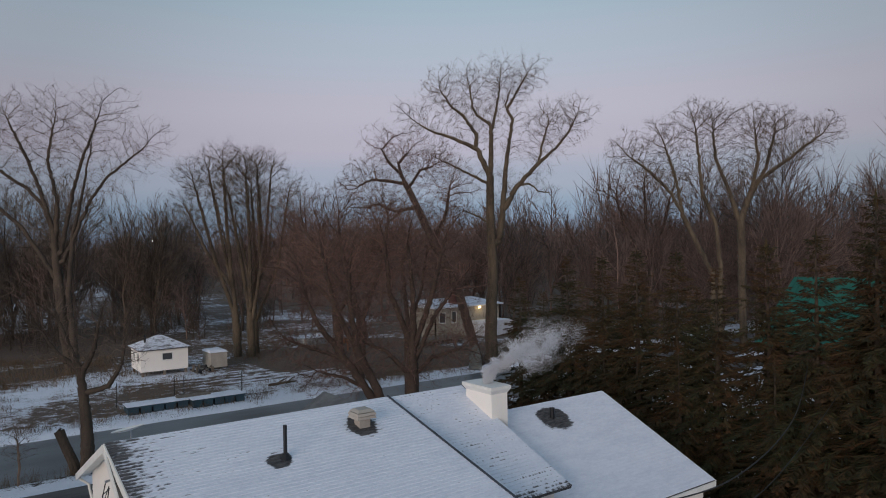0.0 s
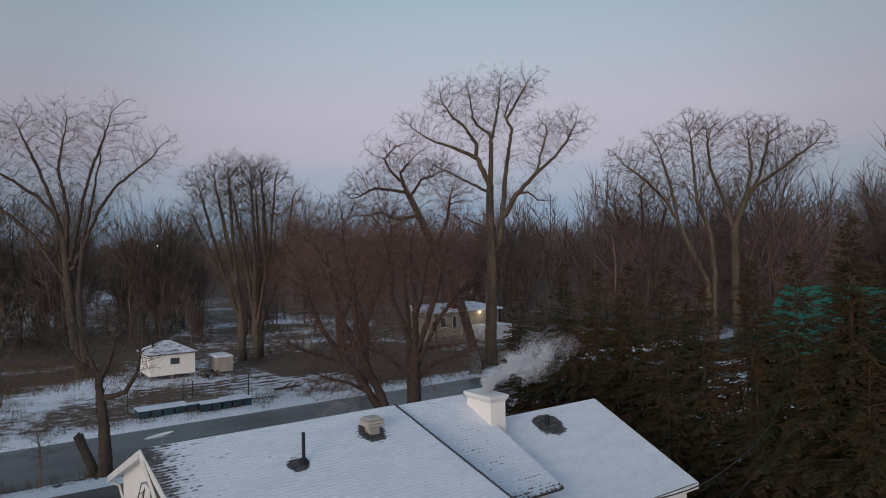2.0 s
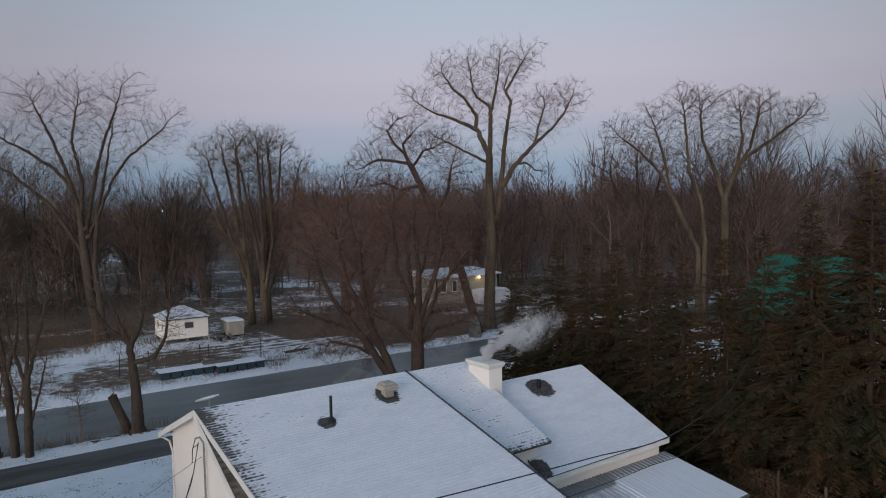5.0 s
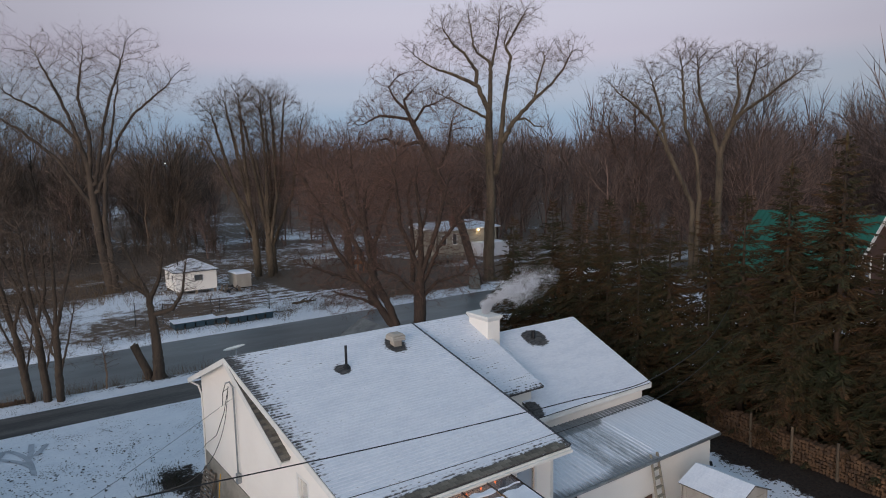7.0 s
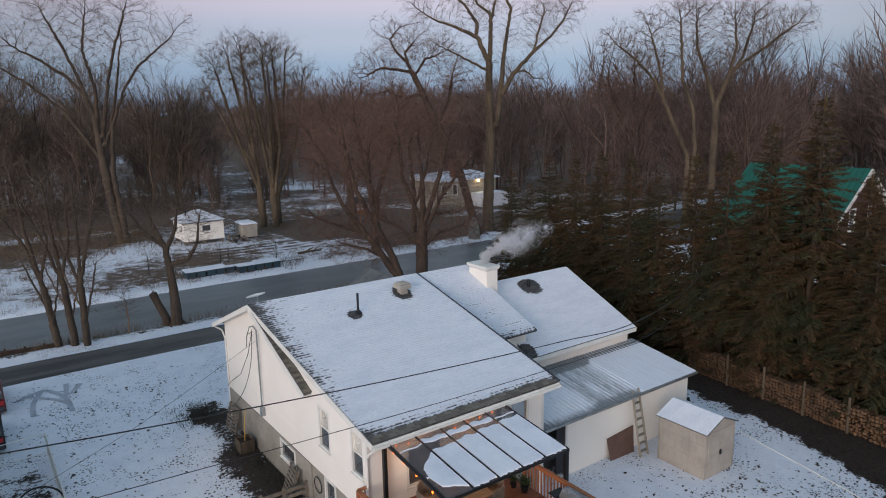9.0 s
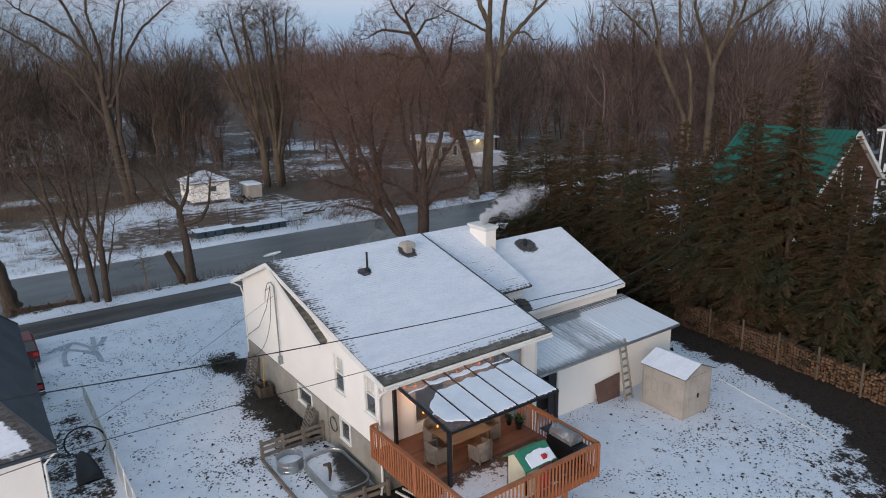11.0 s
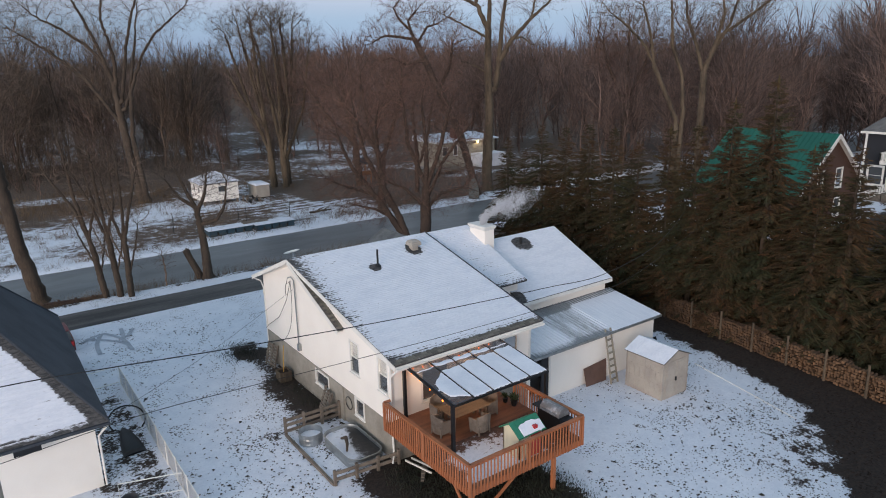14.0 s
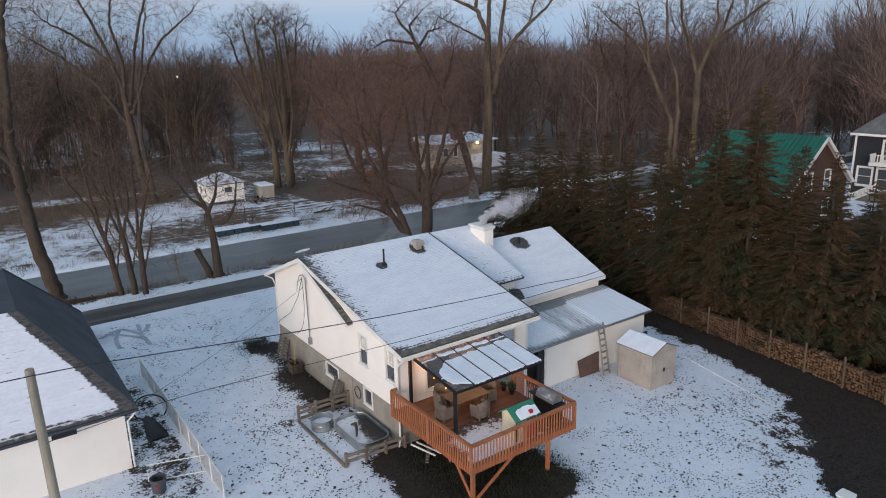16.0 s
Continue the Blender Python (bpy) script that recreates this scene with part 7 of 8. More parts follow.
# ---- neighbour's side yard ----
b = MB()
b.beam((-21, NY0 - 0.05, NBZ - 0.06), (NBX, NY0 - 0.05, NBZ - 0.06), 0.11, 0.1)
part("gutter", b, M["slate"], nb, "dark gutter")
b = MB()
b.tube(((NBX + 0.02, NY0 + 0.1, NBZ - 0.1), (-6.6, 15.6, 2.4), (-6.75, 15.7, 2.2), (-6.75, 15.7, 0.0)), (0.045,) * 4, 8)
part("downpipe", b, M["trim"], nb)
b = MB()
b.box(-9.6, -8.7, 15.3, 15.5, 2.5, 2.72)
part("awning_box", b, M["black_metal"], nb, "dark bracket below the eave")
b = MB()
b.box(-21, NBX + 0.0, NY0 + 0.02, 15.72, NBZ - 0.1, NBZ - 0.07)
b.box(-6.83, NBX, 15.72, NY1, NBZ - 0.1, NBZ - 0.07)
part("soffit", b, M["trim"], nb)
b = MB()
b.tube(((NBX, NY0, NBZ + 0.02), (apx, ay0, apz + 0.02)), (0.05, 0.05), 6)
part("hip_cap", b, M["slate"], nb)
b = MB()
b.tube(((NBX, NY1, NBZ + 0.02), (apx, ay1, apz + 0.02)), (0.05, 0.05), 6)
part("hip_cap", b, M["slate"], nb)


def mesh_fence_mat():
    m, nt, bs = nodes_of("white_wire_mesh")
    bs.inputs["Base Color"].default_value = (0.62, 0.63, 0.64, 1)
    bs.inputs["Roughness"].default_value = 0.5
    return m


M["wire"] = mesh_fence_mat()
fence = thing("wire_fence", (-4.4, 18.0, -0.1), "white wire-mesh fence with slim posts", "fence")
fy = [11.0 + 1.55 * k for k in range(10)]
for y in fy:
    b = MB()
    b.tube(((-4.4, y, ground_z(-4.4, y) - 0.2), (-4.4, y, ground_z(-4.4, y) + 1.12)), (0.03, 0.03), 8)
    part("post", b, M["trim"], fence)
for z in (0.06, 1.08):
    b = MB()
    b.tube(((-4.4, fy[0], z), (-4.4, fy[-1], z)), (0.02, 0.02), 6)
    part("rail", b, M["trim"], fence)
b = MB()
L_, H_ = fy[-1] - fy[0], 1.02
d = -H_
while d < L_:
    for s in (1, -1):
        a0, a1 = max(d, 0), min(d + H_, L_)
        z0, z1 = (a0 - d, a1 - d) if s == 1 else (H_ - (a0 - d), H_ - (a1 - d))
        p, q = (-4.4, fy[0] + a0, 0.06 + z0), (-4.4, fy[0] + a1, 0.06 + z1)
        w = 0.021
        b.add(((p[0], p[1] - w, p[2]), (p[0], p[1] + w, p[2]), (q[0], q[1] + w, q[2]), (q[0], q[1] - w, q[2])), ((0, 1, 2, 3),))
    d += 0.085
part("mesh", b, M["wire"], fence, "diamond wire mesh", kind="stuff")
gate = thing("wire_gate", (-5.4, 13.3, 0), "white tube gate standing open", "gate")
b = MB()
b.tube(((-6.6, 13.75, 0.25), (-6.6, 13.75, 1.0), (-4.45, 13.05, 1.0), (-4.45, 13.05, 0.25), (-6.6, 13.75, 0.25)), (0.022,) * 5, 6)
part("frame", b, M["trim"], gate)
gate2 = thing("wire_gate", (-5.3, 25.0, 0), "white tube gate beside the fence end", "gate")
b = MB()
b.tube(((-6.5, 25.0, 0.1), (-6.5, 25.0, 1.0), (-4.45, 25.2, 1.0), (-4.45, 25.2, 0.1), (-6.5, 25.0, 0.1)), (0.022,) * 5, 6)
part("frame", b, M["trim"], gate2)
binn = thing("rubbish_bin", (-6.35, 13.2, -0.2), "open grey plastic bin in the side yard", "bin")
b = MB()
n = 20
pts = []
for r, z in ((0.25, -0.2), (0.30, 0.55), (0.33, 0.56), (0.33, 0.62), (0.29, 0.62), (0.27, 0.0)):
    pts += [(-6.35 + r * math.cos(2 * math.pi * i / n), 13.2 + r * math.sin(2 * math.pi * i / n), z) for i in range(n)]
b.add(pts, [(k * n + i, k * n + (i + 1) % n, (k + 1) * n + (i + 1) % n, (k + 1) * n + i) for k in range(5) for i in range(n)] + [tuple(range(5 * n, 6 * n))])
part("body", b, M["grey_plastic"], binn)
b = MB()
b.box(-6.52, -6.42, 12.9, 12.94, 0.3, 0.42)
part("sticker", b, M["red_plastic"], binn, "red sticker")
boat2 = thing("upturned_boat", (-5.15, 19.9, -0.2), "dark upturned pointed boat beside the fence", "boat")
b = MB()
sec = []
for k in range(9):
    f = k / 8
    y = 17.35 + 3.3 * f
    w = 0.55 * (1 - f ** 2.2) + 0.02
    hgt = 0.05 + 0.17 * (1 - f ** 3)
    for a in range(7):
        t = math.pi * a / 6
        sec.append((-5.3 - w * math.cos(t) * (1 if a not in (0, 6) else 1.05), y, -0.12 + hgt * math.sin(t) ** 0.8))
b.add(sec, [(k * 7 + a, k * 7 + a + 1, (k + 1) * 7 + a + 1, (k + 1) * 7 + a) for k in range(8) for a in range(6)] + [(0, 1, 2, 3, 4, 5, 6)])
part("hull", b, M["black_metal"], boat2, smooth=True)
hoop = thing("hose_loop", (-5.2, 19.6, 0.2), "black hose looped upright by the boat", "hose")
b = MB()
b.tube([(-5.1 + 0.75 * math.cos(a), 19.9 - 0.2 * math.cos(a), 0.45 + 0.72 * math.sin(a)) for a in [6.283 * k / 28 for k in range(29)]], [0.035] * 29, 7)
part("loop", b, M["black_cable"], hoop)
# two cars parked nose to tail beside the neighbour's house
def parked_car(xr, yr, paint, label, tall):
    """A car seen from its tail; xr: its right flank, yr: its rear bumper."""
    xl, g = xr - 1.72, ground_z(xr - 0.8, yr + 2.0)
    c = thing("car", (xr - 0.86, yr + 2.1, g), label, "car", "parked cars")
    b = MB()
    low = [(0.0, 0.32), (0.02, 0.62), (0.06, 0.92), (1.2, 0.98), (3.1, 0.96), (4.0, 0.80), (4.2, 0.55), (4.2, 0.30)]
    n = len(low)
    for k, (inset, x) in enumerate(((0.05, xl), (0.0, xl + 0.12), (0.0, xr - 0.12), (0.05, xr))):
        for y, z in low:
            b.v.append((x, yr + y + (inset if y < 2 else -inset), g + z - (inset * 0.8 if z > 0.7 else 0)))
            b.snow.append(0.0)
    b.f = [(k * n + i, (k + 1) * n + i, (k + 1) * n + i + 1, k * n + i + 1) for k in range(3) for i in range(n - 1)] + [tuple(range(n))[::-1], tuple(range(3 * n, 4 * n))] + [(k * n, k * n + n - 1, (k + 1) * n + n - 1, (k + 1) * n) for k in range(3)]
    part("body", b, paint, c, smooth=False)
    cab = [(0.12, 0.95), (0.42, tall), (2.1, tall), (2.95, 0.95)]
    b = MB()
    b.add([(xl + 0.06, yr + y, g + z) for y, z in (cab[0], cab[3])] + [(xr - 0.06, yr + y, g + z) for y, z in (cab[3], cab[0])]
          + [(xl + 0.2, yr + y, g + z) for y, z in (cab[1], cab[2])] + [(xr - 0.2, yr + y, g + z) for y, z in (cab[2], cab[1])],
          ((0, 3, 7, 4), (1, 5, 6, 2), (0, 4, 5, 1), (3, 2, 6, 7), (4, 7, 6, 5)))
    part("glasshouse", b, M["glass"], c, "dark car windows")
    b = MB()
    b.hexa([(x, yr + y, g + z) for z in (tall - 0.01, tall + 0.05) for x, y in ((xl + 0.2, 0.42), (xr - 0.2, 0.42), (xr - 0.2, 2.1), (xl + 0.2, 2.1))])
    part("roof", b, paint, c)
    for x0, x1 in ((xl + 0.06, xl + 0.30), (xr - 0.30, xr - 0.06)):
        b = MB()
        b.box(x0, x1, yr - 0.005, yr + 0.06, g + 0.66, g + 0.86)
        part("tail_light", b, M["red_plastic"], c, "red tail light")
    b = MB()
    b.box(xl + 0.06, xr - 0.06, yr - 0.06, yr + 0.08, g + 0.36, g + 0.56)
    part("bumper", b, M["grey_plastic"], c)
    b = MB()
    b.box(xl + 0.62, xr - 0.62, yr - 0.012, yr + 0.02, g + 0.62, g + 0.74)
    part("number_plate", b, M["trim"], c, "pale blank plate")
    for y in (0.85, 3.35):
        for x in (xl, xr):
            e = 1 if x == xr else -1
            b = MB()
            b.tube(((x - e * 0.18, yr + y, g + 0.32), (x + e * 0.01, yr + y, g + 0.32)), (0.32, 0.32), 18)
            wl = part("wheel", b, M["tyre"], c)
            b = MB()
            b.tube(((x + e * 0.01, yr + y, g + 0.32), (x + e * 0.025, yr + y, g + 0.32)), (0.20, 0.18), 12)
            part("rim", b, M["galv"], wl)
    return c


parked_car(-5.55, 31.9, M["car_red"], "dark red parked car beside the lane", 1.45)
parked_car(-5.85, 26.3, M["navy"], "black parked car beside the neighbouring house", 1.62)


# ---- across the canal ----
hut = thing("cabin_hut", (17.4, 79.0, -1.2), "small white cabin on short stilts with hipped snowy roof", "cabin")
HX0, HX1, HY0, HY1, HZ0, HZ1 = 15.2, 19.9, 75.6, 80.4, -0.55, 1.75
for o, u, n, a, c in (((0, HY0, 0), (1, 0, 0), (0, -1, 0), HX0, HX1), ((0, HY1, 0), (1, 0, 0), (0, 1, 0), HX0, HX1), ((HX0, 0, 0), (0, 1, 0), (-1, 0, 0), HY0, HY1), ((HX1, 0, 0), (0, 1, 0), (1, 0, 0), HY0, HY1)):
    b = MB()
    holes = [(17.3, 18.3, 0.55, 1.25)] if n == (0, -1, 0) else ([(76.6, 77.3, 0.5, 1.25), (78.6, 79.3, 0.5, 1.25)] if n == (-1, 0, 0) else [])
    facade(b, o, u, n, [(a, HZ0), (c, HZ0), (c, HZ1), (a, HZ1)], holes, course=0.25)
    part("wall", b, M["siding"], hut)
    for h in holes:
        window(hut, o, u, n, *h, sash=False)
b = MB()
m0, m1 = (HX0 + HX1) / 2, (HY0 + HY1) / 2
roof_plane(b, (HX0 - .3, HY0 - .3, HZ1), (HX1 + .3, HY0 - .3, HZ1), (m0 + .3, m1, 2.95), (m0 - .3, m1, 2.95), lambda g, f: 0.66, 12, 10)
roof_plane(b, (HX0 - .3, HY1 + .3, HZ1), (HX0 - .3, HY0 - .3, HZ1), (m0 - .3, m1, 2.95), (m0 - .3, m1 + .01, 2.95), lambda g, f: 0.66, 12, 10)
roof_plane(b, (HX1 + .3, HY0 - .3, HZ1), (HX1 + .3, HY1 + .3, HZ1), (m0 + .3, m1 + .01, 2.95), (m0 + .3, m1, 2.95), lambda g, f: 0.66, 12, 10)
roof_plane(b, (HX1 + .3, HY1 + .3, HZ1), (HX0 - .3, HY1 + .3, HZ1), (m0 - .3, m1 + .01, 2.95), (m0 + .3, m1 + .01, 2.95), lambda g, f: 0.66, 12, 10)
part("roof", b, M["shingle"], hut, "hipped roof under patchy snow")
b = MB()
b.tube(((16.0, 77.5, 1.9), (16.0, 77.5, 3.1)), (0.1, 0.1), 8)
part("stovepipe", b, M["black_metal"], hut)
for x in (HX0 + 0.2, m0, HX1 - 0.2):
    for y in (HY0 + 0.2, HY1 - 0.2):
        b = MB()
        b.box(x - 0.12, x + 0.12, y - 0.12, y + 0.12, -1.7, HZ0)
        part("stilt", b, M["grey_wood"], hut)
box = thing("storage_trailer", (23.3, 77.0, -1.2), "small pale box trailer with snowy top", "trailer")
b = MB()
b.box(22.3, 24.1, 75.6, 78.6, -0.9, 0.75)
part("body", b, M["resin"], box)
b = MB()
b.hexa(((22.2, 75.5, 0.75), (24.2, 75.5, 0.75), (24.2, 78.7, 0.75), (22.2, 78.7, 0.75), (22.4, 75.8, 0.95), (24.0, 75.8, 0.95), (24.0, 78.4, 0.95), (22.4, 78.4, 0.95)))
part("roof", b, M["snow_heap"], box, "snow-covered top")
for x in (22.3, 24.1):
    b = MB()
    b.tube(((x - 0.1, 77.2, -0.98), (x + 0.1, 77.2, -0.98)), (0.3, 0.3), 14)
    part("wheel", b, M["tyre"], box)
rng = random.Random(8)
junk = thing("scrap_heap", (21.2, 74.8, -1.1), "heap of dark scrap and boards beside the cabin", "scrap")
for k in range(12):
    x, y = rng.uniform(20.3, 22.3), rng.uniform(73.8, 75.8)
    b = MB()
    b.beam((x, y, -1.05), (x + rng.uniform(-0.8, 0.8), y + rng.uniform(-0.6, 0.6), -0.9 + rng.uniform(0, 0.7)), rng.uniform(0.1, 0.3), rng.uniform(0.05, 0.2))
    part("plank", b, M["grey_wood"] if k % 3 else M["black_metal"], junk)

# floating dock sections drawn up on the bank
for k, (x0, x1) in enumerate(((10.8, 15.6), (15.7, 20.2))):
    y = 59.2 - 0.13 * (x0 - 10.8)
    dk = thing("dock_section", ((x0 + x1) / 2, y, -1.2), "blue dock float section under snow", "dock", "dock sections")
    b = MB()
    b.box(x0, x1, y, y + 1.9, -0.62, -0.55)
    part("deck", b, M["snow_heap"], dk, "snow-covered deck")
    b = MB()
    b.box(x0, x1, y - 0.03, y + 0.04, -0.72, -0.60)
    b.box(x0, x1, y + 1.86, y + 1.93, -0.72, -0.60)
    part("edge_beam", b, M["dock_blue"], dk)
    nfl = 5
    for i in range(nfl):
        a = x0 + (x1 - x0) * i / nfl
        b = MB()
        b.box(a + 0.08, a + (x1 - x0) / nfl - 0.08, y + 0.02, y + 1.85, -1.5, -0.66)
        part("float", b, M["dock_blue"], dk)
lid = thing("plank_ramp", (16.2, 60.6, -0.75), "slatted plank ramp on the dock", "ramp")
for k in range(10):
    b = MB()
    b.box(14.9 + 0.28 * k, 15.14 + 0.28 * k, 60.0, 60.9, -0.55, -0.46)
    part("slat", b, M["grey_wood"], lid)
for x, y in ((10.6, 62.6), (16.0, 62.4), (15.3, 62.9), (20.9, 61.6), (8.2, 63.0)):
    st = thing("mooring_stake", (x, y, -1.3), "thin dark stake standing by the dock", "stake", "stakes by the dock")
    b = MB()
    b.tube(((x, y, -1.6), (x + 0.04, y, 0.9)), (0.045, 0.035), 7)
    part("pole", b, M["black_metal"], st)
logs = thing("fallen_limb", (25.0, 62.2, -1.2), "pale fallen limb on the bank", "log")
for p, q, r in (((24.0, 63.0, -1.1), (26.2, 61.6, -0.75), 0.16), ((24.6, 62.6, -1.0), (25.2, 61.4, -0.3), 0.09), ((25.4, 62.1, -0.95), (26.6, 62.8, -0.5), 0.08)):
    b = MB()
    b.tube((p, tuple((a + c) / 2 + 0.05 for a, c in zip(p, q)), q), (r, r * 0.8, r * 0.5), 7)
    part("limb", b, M["bark_light"], logs, smooth=True)
# aluminium rowboat stood on end against the tree
rb = thing("rowboat", (45.2, 57.6, -1.2), "dull aluminium rowboat leaning upright on a trunk", "boat")
b = MB()
pts = []
nseg = 9
for k in range(nseg + 1):
    f = k / nseg
    w = 0.68 * (1 - f ** 2.6) ** 0.7 + 0.02
    depth = 0.36 * (1 - 0.4 * f)
    for j in range(7):
        t = math.pi * j / 6
        across_, deep_ = -w * math.cos(t), depth * math.sin(t) ** 0.7
        p = Vector((44.5, 57.1, -1.25)) + R2 * across_ + Vector((0, 0, 2.75 * f)) + V2 * (0.55 * f + deep_)
        pts.append(p)
b.add(pts, [(k * 7 + j, k * 7 + j + 1, (k + 1) * 7 + j + 1, (k + 1) * 7 + j) for k in range(nseg) for j in range(6)] + [tuple(range(7))])
b.add([p + V2 * 0.03 for p in pts], [(k * 7 + j, (k + 1) * 7 + j, (k + 1) * 7 + j + 1, k * 7 + j + 1) for k in range(nseg) for j in range(6)])
part("hull", b, M["boat"], rb)
for f in (0.22, 0.5, 0.76):
    w = 0.66 * (1 - f ** 2.6) ** 0.7
    c = Vector((44.5, 57.1, -1.25)) + Vector((0, 0, 2.75 * f)) + V2 * (0.55 * f + 0.06)
    b = MB()
    b.beam(c - R2 * w, c + R2 * w, 0.26, 0.06, up=V2)
    part("thwart", b, M["boat"], rb)
# far house with a porch lamp
fh = thing("far_house", (62.0, 80.0, -1.1), "low cream house with a snowy flat roof and lit porch lamp", "house")
FX0, FX1, FY = 55.2, 67.2, 80.0
b = MB()
fholes = [(56.0, 57.0, 1.0, 2.4), (58.2, 59.0, 0.9, 2.5), (60.2, 61.0, 0.9, 2.5)]
facade(b, (0, FY, 0), (1, 0, 0), (0, -1, 0), [(FX0, -1.4), (FX1, -1.4), (FX1, 3.1), (FX0, 3.1)], fholes, course=50, lap=0)
part("wall", b, M["cream_wall"], fh)
b = MB()
facade(b, (FX1, 0, 0), (0, 1, 0), (1, 0, 0), [(FY, -1.4), (FY + 7, -1.4), (FY + 7, 3.1), (FY, 3.1)], course=50, lap=0)
part("wall", b, M["cream_wall"], fh)
b = MB()
facade(b, (FX0, 0, 0), (0, 1, 0), (-1, 0, 0), [(FY, -1.4), (FY + 7, -1.4), (FY + 7, 3.1), (FY, 3.1)], course=50, lap=0)
part("wall", b, M["cream_wall"], fh)
for h in fholes:
    window(fh, (0, FY, 0), (1, 0, 0), (0, -1, 0), *h, sash=False)
b = MB()
b.hexa(((FX0 - .4, FY - .5, 3.1), (FX1 + .4, FY - .5, 3.1), (FX1 + .4, FY + 7.4, 3.1), (FX0 - .4, FY + 7.4, 3.1), (FX0 - .4, FY - .5, 3.28), (FX1 + .4, FY - .5, 3.28), (FX1 + .4, FY + 7.4, 3.9), (FX0 - .4, FY + 7.4, 3.9)), 0.85)
part("roof", b, M["shingle"], fh, "low roof under snow")
b = MB()
b.box(59.6, 61.3, 81.5, 82.8, 3.3, 5.2)
part("chimney", b, M["rust"], fh, "rust-brown chimney")
b = MB()
b.tube(((63.2, FY - 0.2, 2.75), (63.2, FY - 0.2, 2.95)), (0.14, 0.14), 10)
part("porch_lamp", b, M["lamp"], fh, "lit yellow porch lamp")
pl_ = bpy.data.lights.new("porch_light", "POINT")
pl_.energy, pl_.color, pl_.shadow_soft_size = 14.0, (1.0, 0.72, 0.4), 0.15
po = new("porch_light", pl_)
po.location = (63.2, FY - 0.7, 2.7)
b = MB()
b.box(61.8, 67.0, FY - 3.2, FY - 0.1, -1.4, 1.0)
part("snow_bank", b, M["snow_heap"], fh, "snow-covered porch block")
fd = thing("far_deck", (53.0, 76.0, -1.2), "grey wooden deck with rail before the far house", "deck")
b = MB()
b.box(49.5, 57.0, 74.6, 78.0, -0.55, -0.4)
part("platform", b, M["grey_wood"], fd)
b = MB()
b.beam((49.5, 74.6, 0.35), (57.0, 74.6, 0.35), 0.08, 0.08)
part("handrail", b, M["grey_wood"], fd)
for k in range(12):
    x = 49.6 + 7.3 * k / 11
    b = MB()
    b.box(x - 0.05, x + 0.05, 74.55, 74.65, -1.4, 0.35)
    part("post", b, M["grey_wood"], fd)
# orange play tower
play = thing("play_tower", (39.6, 77.5, -1.1), "small orange-brown wooden play tower with dark roof", "play tower")
for x in (38.8, 40.4):
    for y in (76.7, 78.3):
        b = MB()
        b.box(x - 0.07, x + 0.07, y - 0.07, y + 0.07, -1.4, 1.9)
        part("post", b, M["orange_wood"], play)
b = MB()
b.box(38.7, 40.5, 76.6, 78.4, 0.1, 0.2)
b.box(38.7, 40.5, 76.6, 76.65, 0.2, 0.75)
b.box(38.7, 38.75, 76.6, 78.4, 0.2, 0.75)
part("platform", b, M["orange_wood"], play)
b = MB()
b.add(((38.5, 76.4, 1.8), (40.7, 76.4, 1.8), (40.7, 78.6, 1.8), (38.5, 78.6, 1.8), (39.6, 77.5, 2.7)), ((0, 1, 4), (1, 2, 4), (2, 3, 4), (3, 0, 4), (3, 2, 1, 0)))
part("roof", b, M["slate"], play)
pool = thing("garden_pool", (43.0, 91.0, -1.2), "round above-ground pool with pale blue rim", "pool")
basin(pool, [(40.5 + 3.2 * math.cos(radians(15 * k)), 90.0 + 3.2 * math.sin(radians(15 * k))) for k in range(24)], (40.5, 90.0), -1.4, -0.3, -0.5, lambda x, y: 0.9)

# stump beside the pruned tree
stump = thing("tree_stump", (5.2, 43.6, -0.7), "leaning cut trunk with pale sawn top", "stump")
b = MB()
b.tube([Vector((5.3, 43.6, -1.0)) + R2 * a + Vector((0, 0, z)) for a, z in ((0.1, 0), (-0.25, 1.0), (-0.75, 2.1), (-1.0, 2.75))], (0.34, 0.28, 0.26, 0.28), 10, cap=True)
part("trunk", b, M["bark"], stump, smooth=False)
b = MB()
c = Vector((5.3, 43.6, -1.0)) + R2 * -1.0 + Vector((0, 0, 2.76))
b.tube((c, c + Vector((-0.03, 0.02, 0.03))), (0.2, 0.18), 9)
part("sawn_face", b, M["bark_light"], stump, "pale sawn wood")

# ---- houses beyond the spruces ----
gh = thing("green_roof_house", (59.6, 27.0, -0.4), "brown-sided house with a green metal gable roof", "house")
GX, GY0, GY1, GZ = 59.6, 20.0, 30.4, 8.55
gp = 5.1 / 6.55


def gz_at(x):
    return GZ - gp * abs(GX - x)


gholes = [(57.3, 58.3, 3.2, 5.0), (60.8, 62.0, 3.2, 5.0), (56.0, 56.9, 0.4, 2.0), (61.0, 62.2, 0.3, 2.0)]
sided(gh, (0, GY0, 0), (1, 0, 0), (0, -1, 0), [(GX - 6, -1.0), (GX + 6, -1.0), (GX + 6, gz_at(GX + 6) - .15), (GX, GZ - 0.2), (GX - 6, gz_at(GX - 6) - .15)], gholes, course=0.3)
for o in gh.children:
    o.data.materials[0] = M["brown_siding"]
    for c in o.children:
        c.data.materials[0] = M["brown_siding"]
for h in gholes:
    window(gh, (0, GY0, 0), (1, 0, 0), (0, -1, 0), *h, frame_w=0.14)
b = MB()
facade(b, (GX - 6, 0, 0), (0, 1, 0), (-1, 0, 0), [(GY0, -1), (GY1, -1), (GY1, gz_at(GX - 6) - .1), (GY0, gz_at(GX - 6) - .1)], course=50, lap=0)
part("wall", b, M["brown_siding"], gh)
